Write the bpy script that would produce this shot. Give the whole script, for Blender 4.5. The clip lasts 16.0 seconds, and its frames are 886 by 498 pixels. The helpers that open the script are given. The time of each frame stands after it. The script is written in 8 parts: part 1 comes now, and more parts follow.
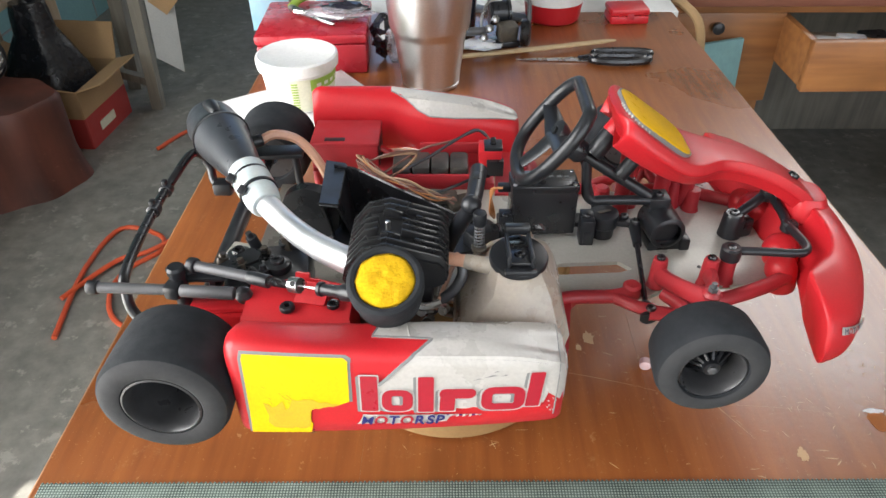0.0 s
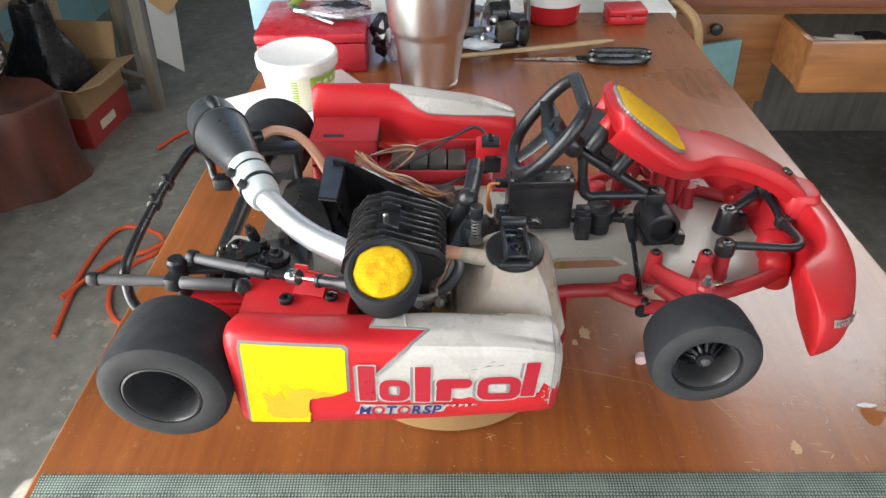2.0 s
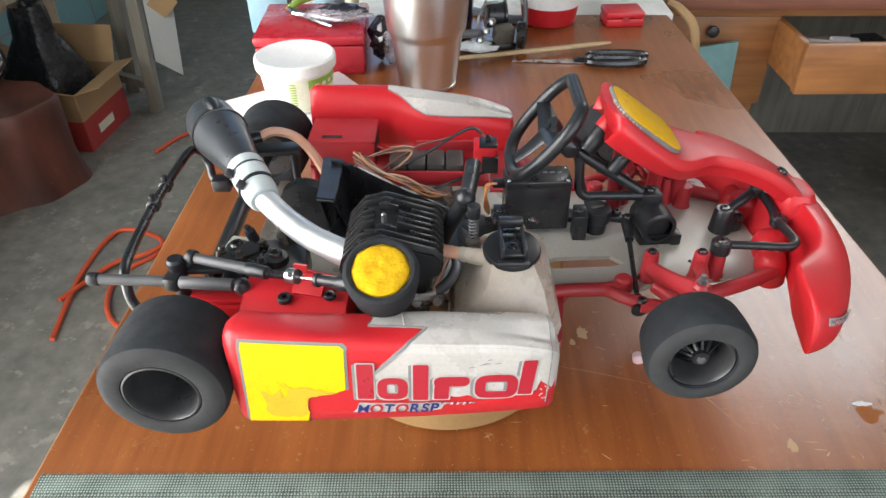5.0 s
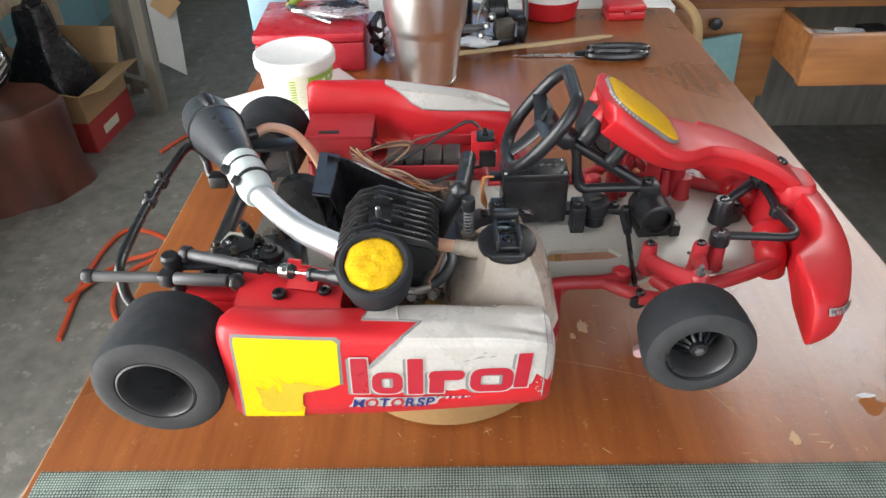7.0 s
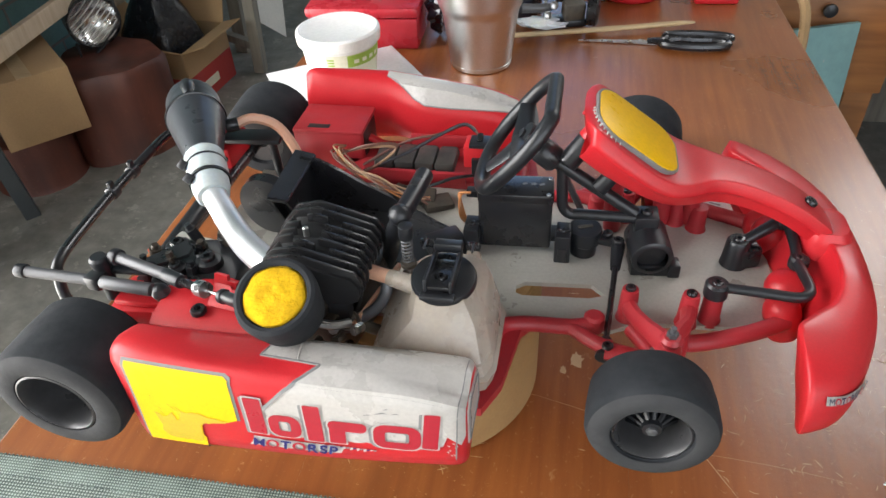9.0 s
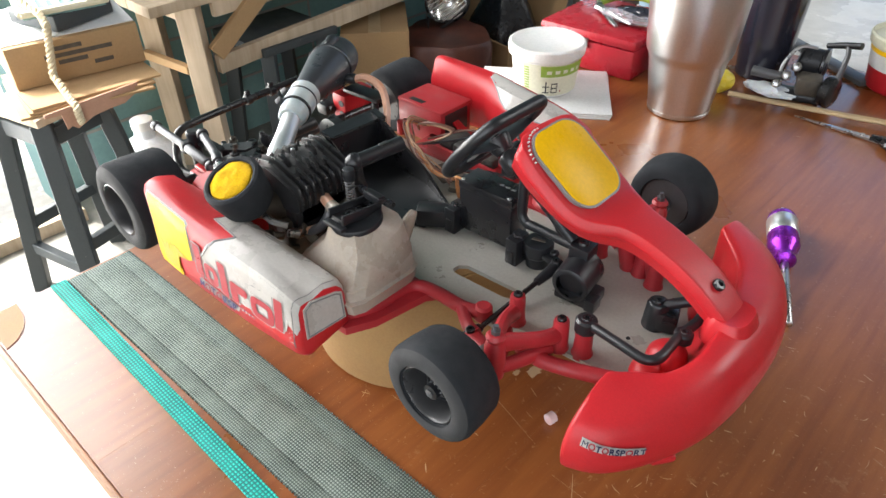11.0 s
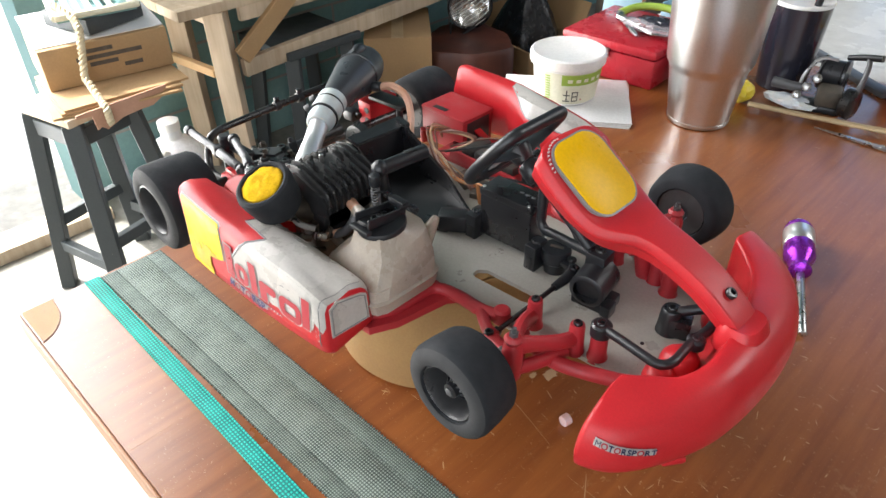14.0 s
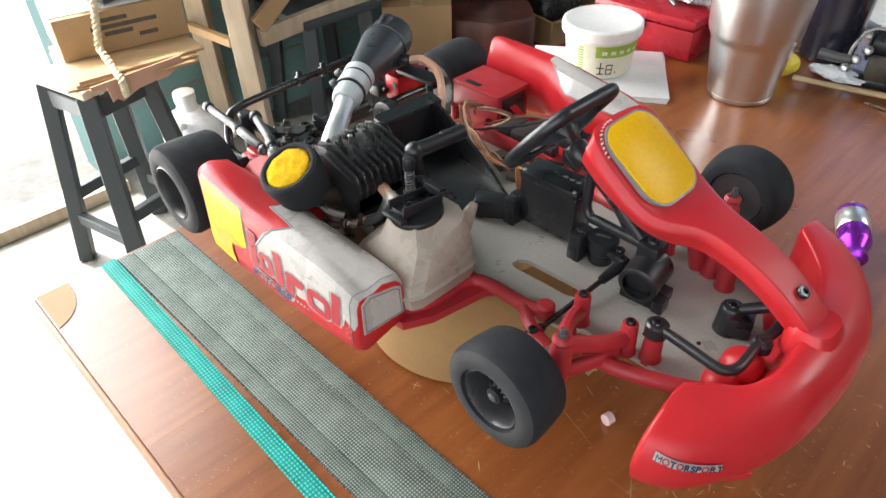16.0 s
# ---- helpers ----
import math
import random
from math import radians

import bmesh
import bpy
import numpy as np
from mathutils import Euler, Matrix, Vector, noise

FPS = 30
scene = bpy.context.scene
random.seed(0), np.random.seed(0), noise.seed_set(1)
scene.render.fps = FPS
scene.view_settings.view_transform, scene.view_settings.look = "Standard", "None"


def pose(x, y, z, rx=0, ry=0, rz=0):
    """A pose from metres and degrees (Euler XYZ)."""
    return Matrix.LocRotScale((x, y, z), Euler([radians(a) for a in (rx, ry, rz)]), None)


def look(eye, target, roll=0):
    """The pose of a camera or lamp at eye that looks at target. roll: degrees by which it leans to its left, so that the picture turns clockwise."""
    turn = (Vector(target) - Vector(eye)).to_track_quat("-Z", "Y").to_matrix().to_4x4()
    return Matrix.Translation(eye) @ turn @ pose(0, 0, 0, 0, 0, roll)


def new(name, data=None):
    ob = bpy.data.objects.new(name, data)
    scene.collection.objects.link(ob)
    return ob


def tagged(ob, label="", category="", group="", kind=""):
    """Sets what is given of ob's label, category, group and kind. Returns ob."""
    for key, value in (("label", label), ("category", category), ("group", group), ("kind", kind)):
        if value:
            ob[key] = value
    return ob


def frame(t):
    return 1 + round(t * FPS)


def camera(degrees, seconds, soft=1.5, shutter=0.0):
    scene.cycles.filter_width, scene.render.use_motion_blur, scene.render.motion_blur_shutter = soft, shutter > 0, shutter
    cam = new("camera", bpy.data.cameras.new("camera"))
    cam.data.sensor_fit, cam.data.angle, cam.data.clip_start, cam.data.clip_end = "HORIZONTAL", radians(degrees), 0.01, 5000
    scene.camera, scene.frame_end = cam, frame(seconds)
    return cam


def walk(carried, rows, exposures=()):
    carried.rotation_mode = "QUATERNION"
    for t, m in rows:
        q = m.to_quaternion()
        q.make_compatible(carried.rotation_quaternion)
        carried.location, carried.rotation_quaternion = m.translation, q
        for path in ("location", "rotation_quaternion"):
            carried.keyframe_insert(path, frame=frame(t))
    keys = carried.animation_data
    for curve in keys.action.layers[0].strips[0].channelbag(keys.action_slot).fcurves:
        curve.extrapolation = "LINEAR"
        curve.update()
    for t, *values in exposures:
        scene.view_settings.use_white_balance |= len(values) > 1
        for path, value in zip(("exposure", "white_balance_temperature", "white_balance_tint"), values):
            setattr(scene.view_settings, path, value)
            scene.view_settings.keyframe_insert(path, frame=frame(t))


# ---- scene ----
cam = camera(64.80, 16.0)
PATH = [
    (0, (0.0322, 0.0318, 1.1392), (-0.001, 1.6191, -0.0771), -0.60),
    (0.5, (0.0325, 0.0305, 1.1384), (0.0059, 1.6192, -0.0762), -0.39),
    (1, (0.0304, 0.0297, 1.1388), (-0.0023, 1.6169, -0.0776), -0.47),
    (1.5, (0.0302, 0.0262, 1.1383), (0.0029, 1.6155, -0.0755), -0.10),
    (2, (0.0335, 0.0251, 1.1382), (0.0021, 1.6155, -0.074), -0.40),
    (2.5, (0.0332, 0.0245, 1.139), (0.0057, 1.6183, -0.0689), -0.54),
    (3, (0.0322, 0.0236, 1.1389), (0.0062, 1.6202, -0.0653), -0.69),
    (3.5, (0.0337, 0.023, 1.1381), (0.009, 1.6173, -0.0692), -0.62),
    (4, (0.0329, 0.0216, 1.1384), (0.0058, 1.6161, -0.0687), -0.42),
    (6.5, (0.0383, 0.022, 1.1375), (0.0051, 1.6187, -0.0663), -0.68),
    (7, (0.0407, 0.0224, 1.1346), (-0.0069, 1.6142, -0.0754), -1.45),
    (7.5, (0.0457, 0.0267, 1.1341), (-0.0052, 1.6154, -0.0798), -1.66),
    (8, (0.0473, 0.033, 1.1309), (-0.0131, 1.6116, -0.0957), -1.95),
    (8.5, (0.0632, 0.0396, 1.1336), (-0.0667, 1.6061, -0.1031), -2.51),
    (9, (0.1213, 0.0851, 1.1305), (-0.2177, 1.5901, -0.1423), -3.36),
    (9.2, (0.1465, 0.1173, 1.1152), (-0.2533, 1.5878, -0.1801), -3.01),
    (11.3, (0.3519, 0.112, 1.1533), (-0.7705, 1.2516, -0.0474), -0.58),
    (11.5, (0.3556, 0.1039, 1.1591), (-0.7532, 1.2704, -0.0283), -0.25),
    (12, (0.3512, 0.0968, 1.1594), (-0.7755, 1.2617, -0.0126), -0.71),
    (12.5, (0.3508, 0.0934, 1.1581), (-0.781, 1.2473, -0.0199), -0.69),
    (13, (0.3518, 0.0937, 1.1566), (-0.7808, 1.2404, -0.0275), -0.52),
    (13.5, (0.3501, 0.0992, 1.155), (-0.7843, 1.2424, -0.0308), -0.64),
    (14, (0.345, 0.1037, 1.152), (-0.7923, 1.232, -0.0452), -0.76),
    (14.5, (0.3442, 0.1039, 1.1504), (-0.7983, 1.2183, -0.0549), -1.11),
    (15, (0.3437, 0.1026, 1.1501), (-0.7973, 1.22, -0.0539), -0.92),
    (15.5, (0.343, 0.1066, 1.145), (-0.7915, 1.215, -0.0733), -0.67),
    (16, (0.312, 0.116, 1.1415), (-0.8186, 1.1791, -0.1201), -1.35),
]
walk(cam, [(t, look(eye, target, roll)) for t, eye, target, roll in PATH], exposures=((0, 1.0), (8.5, 1.0), (11.5, 1.05), (16, 1.05)))

# ---- world and light ----
SUN_ELEV, SUN_AZ = 56.0, 258.0
world = bpy.data.worlds.new("world")
scene.world = world
world.use_nodes = True
wn = world.node_tree
wn.nodes.clear()
sky = wn.nodes.new("ShaderNodeTexSky")
sky.sky_type = "NISHITA"
sky.sun_disc = False
sky.sun_elevation = radians(SUN_ELEV)
sky.sun_rotation = radians(SUN_AZ)
bg = wn.nodes.new("ShaderNodeBackground")
bg.inputs["Strength"].default_value = 0.15
wo = wn.nodes.new("ShaderNodeOutputWorld")
wn.links.new(sky.outputs[0], bg.inputs[0])
wn.links.new(bg.outputs[0], wo.inputs[0])
sun = new("sun", bpy.data.lights.new("sun", "SUN"))
sun.data.energy, sun.data.angle, sun.data.color = 5.0, radians(0.6), (1.0, 0.95, 0.87)
a, e = radians(SUN_AZ), radians(SUN_ELEV)
SUN_FROM = Vector((math.sin(a) * math.cos(e), math.cos(a) * math.cos(e), math.sin(e)))
sun.matrix_world = look(SUN_FROM * 10, (0, 0, 0))


SOUTH_W, WEST_W, NORTH_W = 15.5, 84, 48


def sky_panel(name, m, w, h, power, tint=(1.0, 0.975, 0.93)):
    """An added area lamp that stands in for daylight at an opening of the shed."""
    lamp = new(name, bpy.data.lights.new(name, "AREA"))
    lamp.data.shape, lamp.data.size, lamp.data.size_y = "RECTANGLE", w, h
    lamp.data.energy, lamp.data.color = power, tint
    lamp.matrix_world = m
    return lamp


# ---- materials ----
def material(name, colour, rough=0.5, metal=0.0, vary=0.12, fine=300.0, large=12.0, bump=0.1, bump_scale=0, coat=0.0, second=None,
             wear=None, wear_at=0.62, spec=0.5, trans=0.0, sss=0.0, rough_vary=0.12, alpha=1.0):
    """A surface with grain and stains at two scales, in metres."""
    m = bpy.data.materials.new(name)
    m.use_nodes = True
    nt = m.node_tree
    b = nt.nodes["Principled BSDF"]
    tc = nt.nodes.new("ShaderNodeTexCoord")

    def noise_node(scale, detail=5.0, rough_=0.6):
        n = nt.nodes.new("ShaderNodeTexNoise")
        n.inputs["Scale"].default_value = scale
        n.inputs["Detail"].default_value = detail
        n.inputs["Roughness"].default_value = rough_
        nt.links.new(tc.outputs["Object"], n.inputs["Vector"])
        return n

    def mix(fac, a_, b_):
        x = nt.nodes.new("ShaderNodeMix")
        x.data_type = "RGBA"
        for sock, val in ((x.inputs[0], fac), (x.inputs[6], a_), (x.inputs[7], b_)):
            if isinstance(val, (float, int)):
                sock.default_value = val
            elif isinstance(val, tuple):
                sock.default_value = (*val[:3], 1)
            else:
                nt.links.new(val, sock)
        return x.outputs[2]

    def ramp(src, lo, hi, a_=0.0, b_=1.0):
        r = nt.nodes.new("ShaderNodeMapRange")
        r.inputs[1].default_value, r.inputs[2].default_value = lo, hi
        r.inputs[3].default_value, r.inputs[4].default_value = a_, b_
        nt.links.new(src, r.inputs[0])
        return r.outputs[0]

    n1, n2 = noise_node(fine), noise_node(large)
    c = tuple(colour)
    dark = tuple(v * (1 - vary) for v in c)
    light = tuple(min(1, v * (1 + vary)) for v in c)
    col = mix(ramp(n1.outputs[0], 0.3, 0.7), dark, light)
    col2 = mix(ramp(n2.outputs[0], 0.35, 0.65), tuple(second) if second else tuple(v * (1 - vary) for v in c), c)
    out = mix(0.5, col, col2)
    if wear:
        n3 = noise_node(large * 5, 8.0, 0.7)
        out = mix(ramp(n3.outputs[0], wear_at, wear_at + 0.05), out, tuple(wear))
    nt.links.new(out, b.inputs["Base Color"])
    nt.links.new(ramp(n2.outputs[0], 0.3, 0.7, max(0.02, rough - rough_vary), min(1, rough + rough_vary)), b.inputs["Roughness"])
    b.inputs["Metallic"].default_value = metal
    b.inputs["Specular IOR Level"].default_value = spec
    b.inputs["Coat Weight"].default_value = coat
    b.inputs["Coat Roughness"].default_value = 0.12
    b.inputs["Transmission Weight"].default_value = trans
    b.inputs["Alpha"].default_value = alpha
    if sss:
        b.inputs["Subsurface Weight"].default_value = sss
        b.inputs["Subsurface Radius"].default_value = (0.02, 0.015, 0.01)
        b.inputs["Subsurface Scale"].default_value = 0.3
    if bump:
        bp = nt.nodes.new("ShaderNodeBump")
        bp.inputs["Strength"].default_value = bump
        bp.inputs["Distance"].default_value = 0.3 / fine
        nt.links.new((noise_node(bump_scale) if bump_scale else n1).outputs[0], bp.inputs["Height"])
        nt.links.new(bp.outputs[0], b.inputs["Normal"])
    return m


def wood(name, pale, deep, rough=0.35, grain=(3.0, 60.0, 60.0), coat=0.3, wear=0.0, bands=0.5, worn=(0.55, 0.32, 0.16), specks=0.0):
    """Wood whose grain runs along the axis with the smallest scale."""
    m = bpy.data.materials.new(name)
    m.use_nodes = True
    nt = m.node_tree
    b = nt.nodes["Principled BSDF"]
    N = nt.nodes.new
    L = nt.links.new
    tc, mp = N("ShaderNodeTexCoord"), N("ShaderNodeMapping")
    mp.inputs["Scale"].default_value = grain
    L(tc.outputs["Object"], mp.inputs["Vector"])
    n = N("ShaderNodeTexNoise")
    n.inputs["Scale"].default_value, n.inputs["Detail"].default_value = 1.0, 8.0
    L(mp.outputs[0], n.inputs["Vector"])
    n2 = N("ShaderNodeTexNoise")
    n2.inputs["Scale"].default_value, n2.inputs["Detail"].default_value = 5.0, 6.0
    L(tc.outputs["Object"], n2.inputs["Vector"])
    r = N("ShaderNodeValToRGB")
    r.color_ramp.elements[0].position, r.color_ramp.elements[1].position = 0.3, 0.72
    r.color_ramp.elements[0].color, r.color_ramp.elements[1].color = (*deep, 1), (*pale, 1)
    L(n.outputs[0], r.inputs[0])
    mx = N("ShaderNodeMix")
    mx.data_type, mx.blend_type = "RGBA", "MULTIPLY"
    r2 = N("ShaderNodeMapRange")
    r2.inputs[1].default_value, r2.inputs[2].default_value, r2.inputs[3].default_value, r2.inputs[4].default_value = 0.3, 0.7, 1 - bands, 1.12
    L(n2.outputs[0], r2.inputs[0])
    cc = N("ShaderNodeCombineColor")
    for k in range(3):
        L(r2.outputs[0], cc.inputs[k])
    mx.inputs[0].default_value = 1.0
    L(r.outputs[0], mx.inputs[6])
    L(cc.outputs[0], mx.inputs[7])
    out = mx.outputs[2]
    if wear:
        n3 = N("ShaderNodeTexNoise")
        n3.inputs["Scale"].default_value, n3.inputs["Detail"].default_value, n3.inputs["Roughness"].default_value = 34.0, 10.0, 0.82
        L(tc.outputs["Object"], n3.inputs["Vector"])
        r3 = N("ShaderNodeMapRange")
        r3.inputs[1].default_value, r3.inputs[2].default_value, r3.inputs[4].default_value = 0.6, 0.68, wear
        L(n3.outputs[0], r3.inputs[0])
        m2 = N("ShaderNodeMix")
        m2.data_type = "RGBA"
        L(r3.outputs[0], m2.inputs[0])
        L(out, m2.inputs[6])
        m2.inputs[7].default_value = (*worn, 1)
        out = m2.outputs[2]
    if specks:
        for sc_, lo, hi in ((150.0, 0.69, 0.73), (420.0, 0.66, 0.7)):
            n5 = N("ShaderNodeTexNoise")
            n5.inputs["Scale"].default_value, n5.inputs["Detail"].default_value, n5.inputs["Roughness"].default_value = sc_, 3.0, 0.6
            n5.inputs["Distortion"].default_value = 0.8
            L(tc.outputs["Object"], n5.inputs["Vector"])
            r5 = N("ShaderNodeMapRange")
            r5.inputs[1].default_value, r5.inputs[2].default_value, r5.inputs[4].default_value = lo, hi, specks
            L(n5.outputs[0], r5.inputs[0])
            m5 = N("ShaderNodeMix")
            m5.data_type = "RGBA"
            L(r5.outputs[0], m5.inputs[0])
            L(out, m5.inputs[6])
            m5.inputs[7].default_value = (*worn, 1)
            out = m5.outputs[2]
    L(out, b.inputs["Base Color"])
    r4 = N("ShaderNodeMapRange")
    r4.inputs[1].default_value, r4.inputs[2].default_value, r4.inputs[3].default_value, r4.inputs[4].default_value = 0.3, 0.7, rough - 0.08, rough + 0.14
    L(n2.outputs[0], r4.inputs[0])
    L(r4.outputs[0], b.inputs["Roughness"])
    b.inputs["Coat Weight"].default_value = coat
    b.inputs["Coat Roughness"].default_value = 0.18
    bp = N("ShaderNodeBump")
    bp.inputs["Strength"].default_value, bp.inputs["Distance"].default_value = 0.15, 0.0006
    L(n.outputs[0], bp.inputs["Height"])
    if specks:
        nb = N("ShaderNodeTexNoise")
        nb.inputs["Scale"].default_value, nb.inputs["Detail"].default_value, nb.inputs["Roughness"].default_value = 70.0, 7.0, 0.7
        L(tc.outputs["Object"], nb.inputs["Vector"])
        b2 = N("ShaderNodeBump")
        b2.inputs["Strength"].default_value, b2.inputs["Distance"].default_value = 0.24, 0.0008
        L(nb.outputs[0], b2.inputs["Height"])
        L(bp.outputs[0], b2.inputs["Normal"])
        L(b2.outputs[0], b.inputs["Normal"])
        L(b2.outputs[0], b.inputs["Coat Normal"])
    else:
        L(bp.outputs[0], b.inputs["Normal"])
    return m


RED = material("red_plastic", (0.52, 0.016, 0.022), 0.4, fine=900, large=40, bump=0.06, second=(0.44, 0.014, 0.022), coat=0.04, spec=0.42)
RED_DUST = material("dusty_red_plastic", (0.4, 0.02, 0.028), 0.45, fine=900, large=60, bump=0.1, second=(0.3, 0.028, 0.034))
BLACK = material("black_plastic", (0.011, 0.012, 0.015), 0.36, fine=900, large=50, bump=0.08, second=(0.017, 0.018, 0.02))
MUFFLER = material("satin_black_muffler", (0.03, 0.033, 0.039), 0.34, fine=900, large=50, bump=0.05, second=(0.04, 0.043, 0.049), coat=0.1)
DULL_ALU = material("dull_cast_aluminium", (0.74, 0.75, 0.76), 0.46, 0.85, fine=900, large=60, bump=0.12, vary=0.08, second=(0.66, 0.67, 0.68))
CELL = material("dirty_dark_cells", (0.035, 0.034, 0.034), 0.5, fine=500, large=90, bump=0.25, second=(0.07, 0.062, 0.05))
BLACK_GLOSS = material("black_anodised", (0.012, 0.012, 0.014), 0.3, fine=900, large=50, bump=0.05, coat=0.2)
RUBBER = material("foam_rubber", (0.014, 0.016, 0.019), 0.85, fine=1400, large=60, bump=0.6, second=(0.022, 0.024, 0.028), spec=0.3)
RUBBER_EDGE = material("worn_rubber_edge", (0.032, 0.033, 0.035), 0.8, fine=1600, large=80, bump=0.5, spec=0.3, second=(0.04, 0.04, 0.042))
RIM = material("rim_nylon", (0.03, 0.03, 0.032), 0.36, fine=700, large=90, bump=0.1, second=(0.06, 0.06, 0.062))
FIN_BLACK = material("matt_black_alloy", (0.011, 0.011, 0.012), 0.5, fine=900, large=50, bump=0.05, spec=0.4)
FIN_GLOSS = material("glossy_black_alloy", (0.013, 0.013, 0.014), 0.3, fine=900, large=50, bump=0.05, spec=0.6)
STEEL = material("steel", (0.5, 0.5, 0.5), 0.3, 1.0, fine=900, large=70, bump=0.05)
BRUSHED = material("brushed_steel", (0.68, 0.69, 0.69), 0.34, 1.0, fine=500, large=15, bump=0.02, rough_vary=0.05)
ALU = material("aluminium", (0.72, 0.72, 0.72), 0.32, 0.9, fine=700, large=60, bump=0.04, rough_vary=0.03, vary=0.06)
PLATE = material("grey_alloy_plate", (0.43, 0.42, 0.38), 0.36, 0.2, fine=500, large=25, bump=0.05, second=(0.34, 0.33, 0.29), wear=(0.3, 0.26, 0.2), wear_at=0.7)
GREY_ROD = material("grey_rod", (0.1, 0.1, 0.105), 0.42, 0.3, fine=900, large=60)
WHITE_STICKER = material("white_sticker", (0.47, 0.45, 0.425), 0.3, fine=500, large=35, bump=0.04, second=(0.395, 0.37, 0.34), wear=(0.37, 0.31, 0.25), wear_at=0.74)
YELLOW = material("yellow_sticker", (0.86, 0.5, 0.003), 0.42, fine=500, large=30, bump=0.03, second=(0.82, 0.46, 0.003), spec=0.22)
YELLOW_GLOSS = material("glossy_yellow_plate", (0.86, 0.49, 0.003), 0.3, fine=500, large=30, bump=0.02, second=(0.8, 0.43, 0.003), spec=0.16, rough_vary=0.04)
YELLOW_WORN = material("yellow_residue", (0.5, 0.36, 0.008), 0.6, fine=700, large=90, bump=0.2, second=(0.4, 0.28, 0.006))
GREY_STICKER = material("grey_line_sticker", (0.2, 0.2, 0.2), 0.4, fine=500, large=40, bump=0.02)
RED_INK = material("red_ink", (0.3744, 0.01296, 0.0288), 0.36, fine=500, large=40, bump=0.02)
BLUE_INK = material("blue_ink", (0.0165, 0.022, 0.1375), 0.36, fine=500, large=40, bump=0.02)
NAVY_INK = material("navy_ink", (0.012, 0.014, 0.06), 0.36, fine=500, large=40, bump=0.02)
BLACK_INK = material("black_ink", (0.02, 0.02, 0.02), 0.4, fine=500, large=40, bump=0.02)
FOAM = material("yellow_filter_foam", (0.66, 0.4, 0.012), 0.95, fine=700, large=120, bump=1.0, second=(0.52, 0.29, 0.01), spec=0.1, vary=0.3)
TANK = material("milky_plastic", (0.4, 0.345, 0.29), 0.33, fine=500, large=40, bump=0.04, second=(0.31, 0.27, 0.225), sss=0.3)
SILICONE = material("translucent_silicone", (0.5, 0.56, 0.57), 0.4, fine=500, large=60, bump=0.05, sss=0.3)
HOSE = material("pink_fuel_hose", (0.55, 0.3, 0.2), 0.4, fine=500, large=60, bump=0.03, sss=0.3)
COPPER = material("orange_wire", (0.5, 0.2, 0.07), 0.45, fine=900, large=90)
BROWN_WIRE = material("brown_wire", (0.16, 0.07, 0.05), 0.45, fine=900, large=90)
CREAM_WIRE = material("pale_wire", (0.36, 0.22, 0.13), 0.45, fine=900, large=90)
OILY = material("oily_metal", (0.09, 0.075, 0.06), 0.35, 0.5, fine=600, large=80, bump=0.2, second=(0.04, 0.03, 0.025))
GUNK = material("oily_dust", (0.07, 0.06, 0.05), 0.6, fine=500, large=90, bump=0.3, second=(0.12, 0.1, 0.07))
TABLE = wood("varnished_table_veneer", (0.345, 0.11, 0.026), (0.235, 0.066, 0.015), 0.3, (130.0, 9.0, 90.0), 0.62, 0.3, 0.36, specks=0.45)
TABLE_EDGE = wood("pale_table_edge", (0.42, 0.2, 0.08), (0.3, 0.12, 0.04), 0.4, (5.0, 90.0, 90.0), 0.1)
def weave(name, pale, deep, along, across, rough=0.75):
    """Woven cloth: ribs along and across, in the strap's own axes."""
    m = bpy.data.materials.new(name)
    m.use_nodes = True
    nt = m.node_tree
    b = nt.nodes["Principled BSDF"]
    tc = nt.nodes.new("ShaderNodeTexCoord")
    waves = []
    for axis, sc in (("X", along), ("Y", across)):
        w = nt.nodes.new("ShaderNodeTexWave")
        w.bands_direction = axis
        w.inputs["Scale"].default_value, w.inputs["Distortion"].default_value, w.inputs["Detail"].default_value = sc, 0.6, 1.0
        nt.links.new(tc.outputs["Object"], w.inputs["Vector"])
        waves.append(w)
    mul = nt.nodes.new("ShaderNodeMath")
    mul.operation = "MULTIPLY"
    nt.links.new(waves[0].outputs["Fac"], mul.inputs[0])
    nt.links.new(waves[1].outputs["Fac"], mul.inputs[1])
    n = nt.nodes.new("ShaderNodeTexNoise")
    n.inputs["Scale"].default_value, n.inputs["Detail"].default_value = 40.0, 6.0
    nt.links.new(tc.outputs["Object"], n.inputs["Vector"])
    add = nt.nodes.new("ShaderNodeMath")
    add.operation = "MULTIPLY_ADD"
    add.inputs[1].default_value = 0.5
    nt.links.new(n.outputs[0], add.inputs[0])
    nt.links.new(mul.outputs[0], add.inputs[2])
    r = nt.nodes.new("ShaderNodeValToRGB")
    r.color_ramp.elements[0].position, r.color_ramp.elements[1].position = 0.2, 0.85
    r.color_ramp.elements[0].color, r.color_ramp.elements[1].color = (*deep, 1), (*pale, 1)
    nt.links.new(add.outputs[0], r.inputs[0])
    nt.links.new(r.outputs[0], b.inputs["Base Color"])
    b.inputs["Roughness"].default_value = rough
    bp = nt.nodes.new("ShaderNodeBump")
    bp.inputs["Strength"].default_value, bp.inputs["Distance"].default_value = 0.7, 0.0006
    nt.links.new(mul.outputs[0], bp.inputs["Height"])
    nt.links.new(bp.outputs[0], b.inputs["Normal"])
    return m


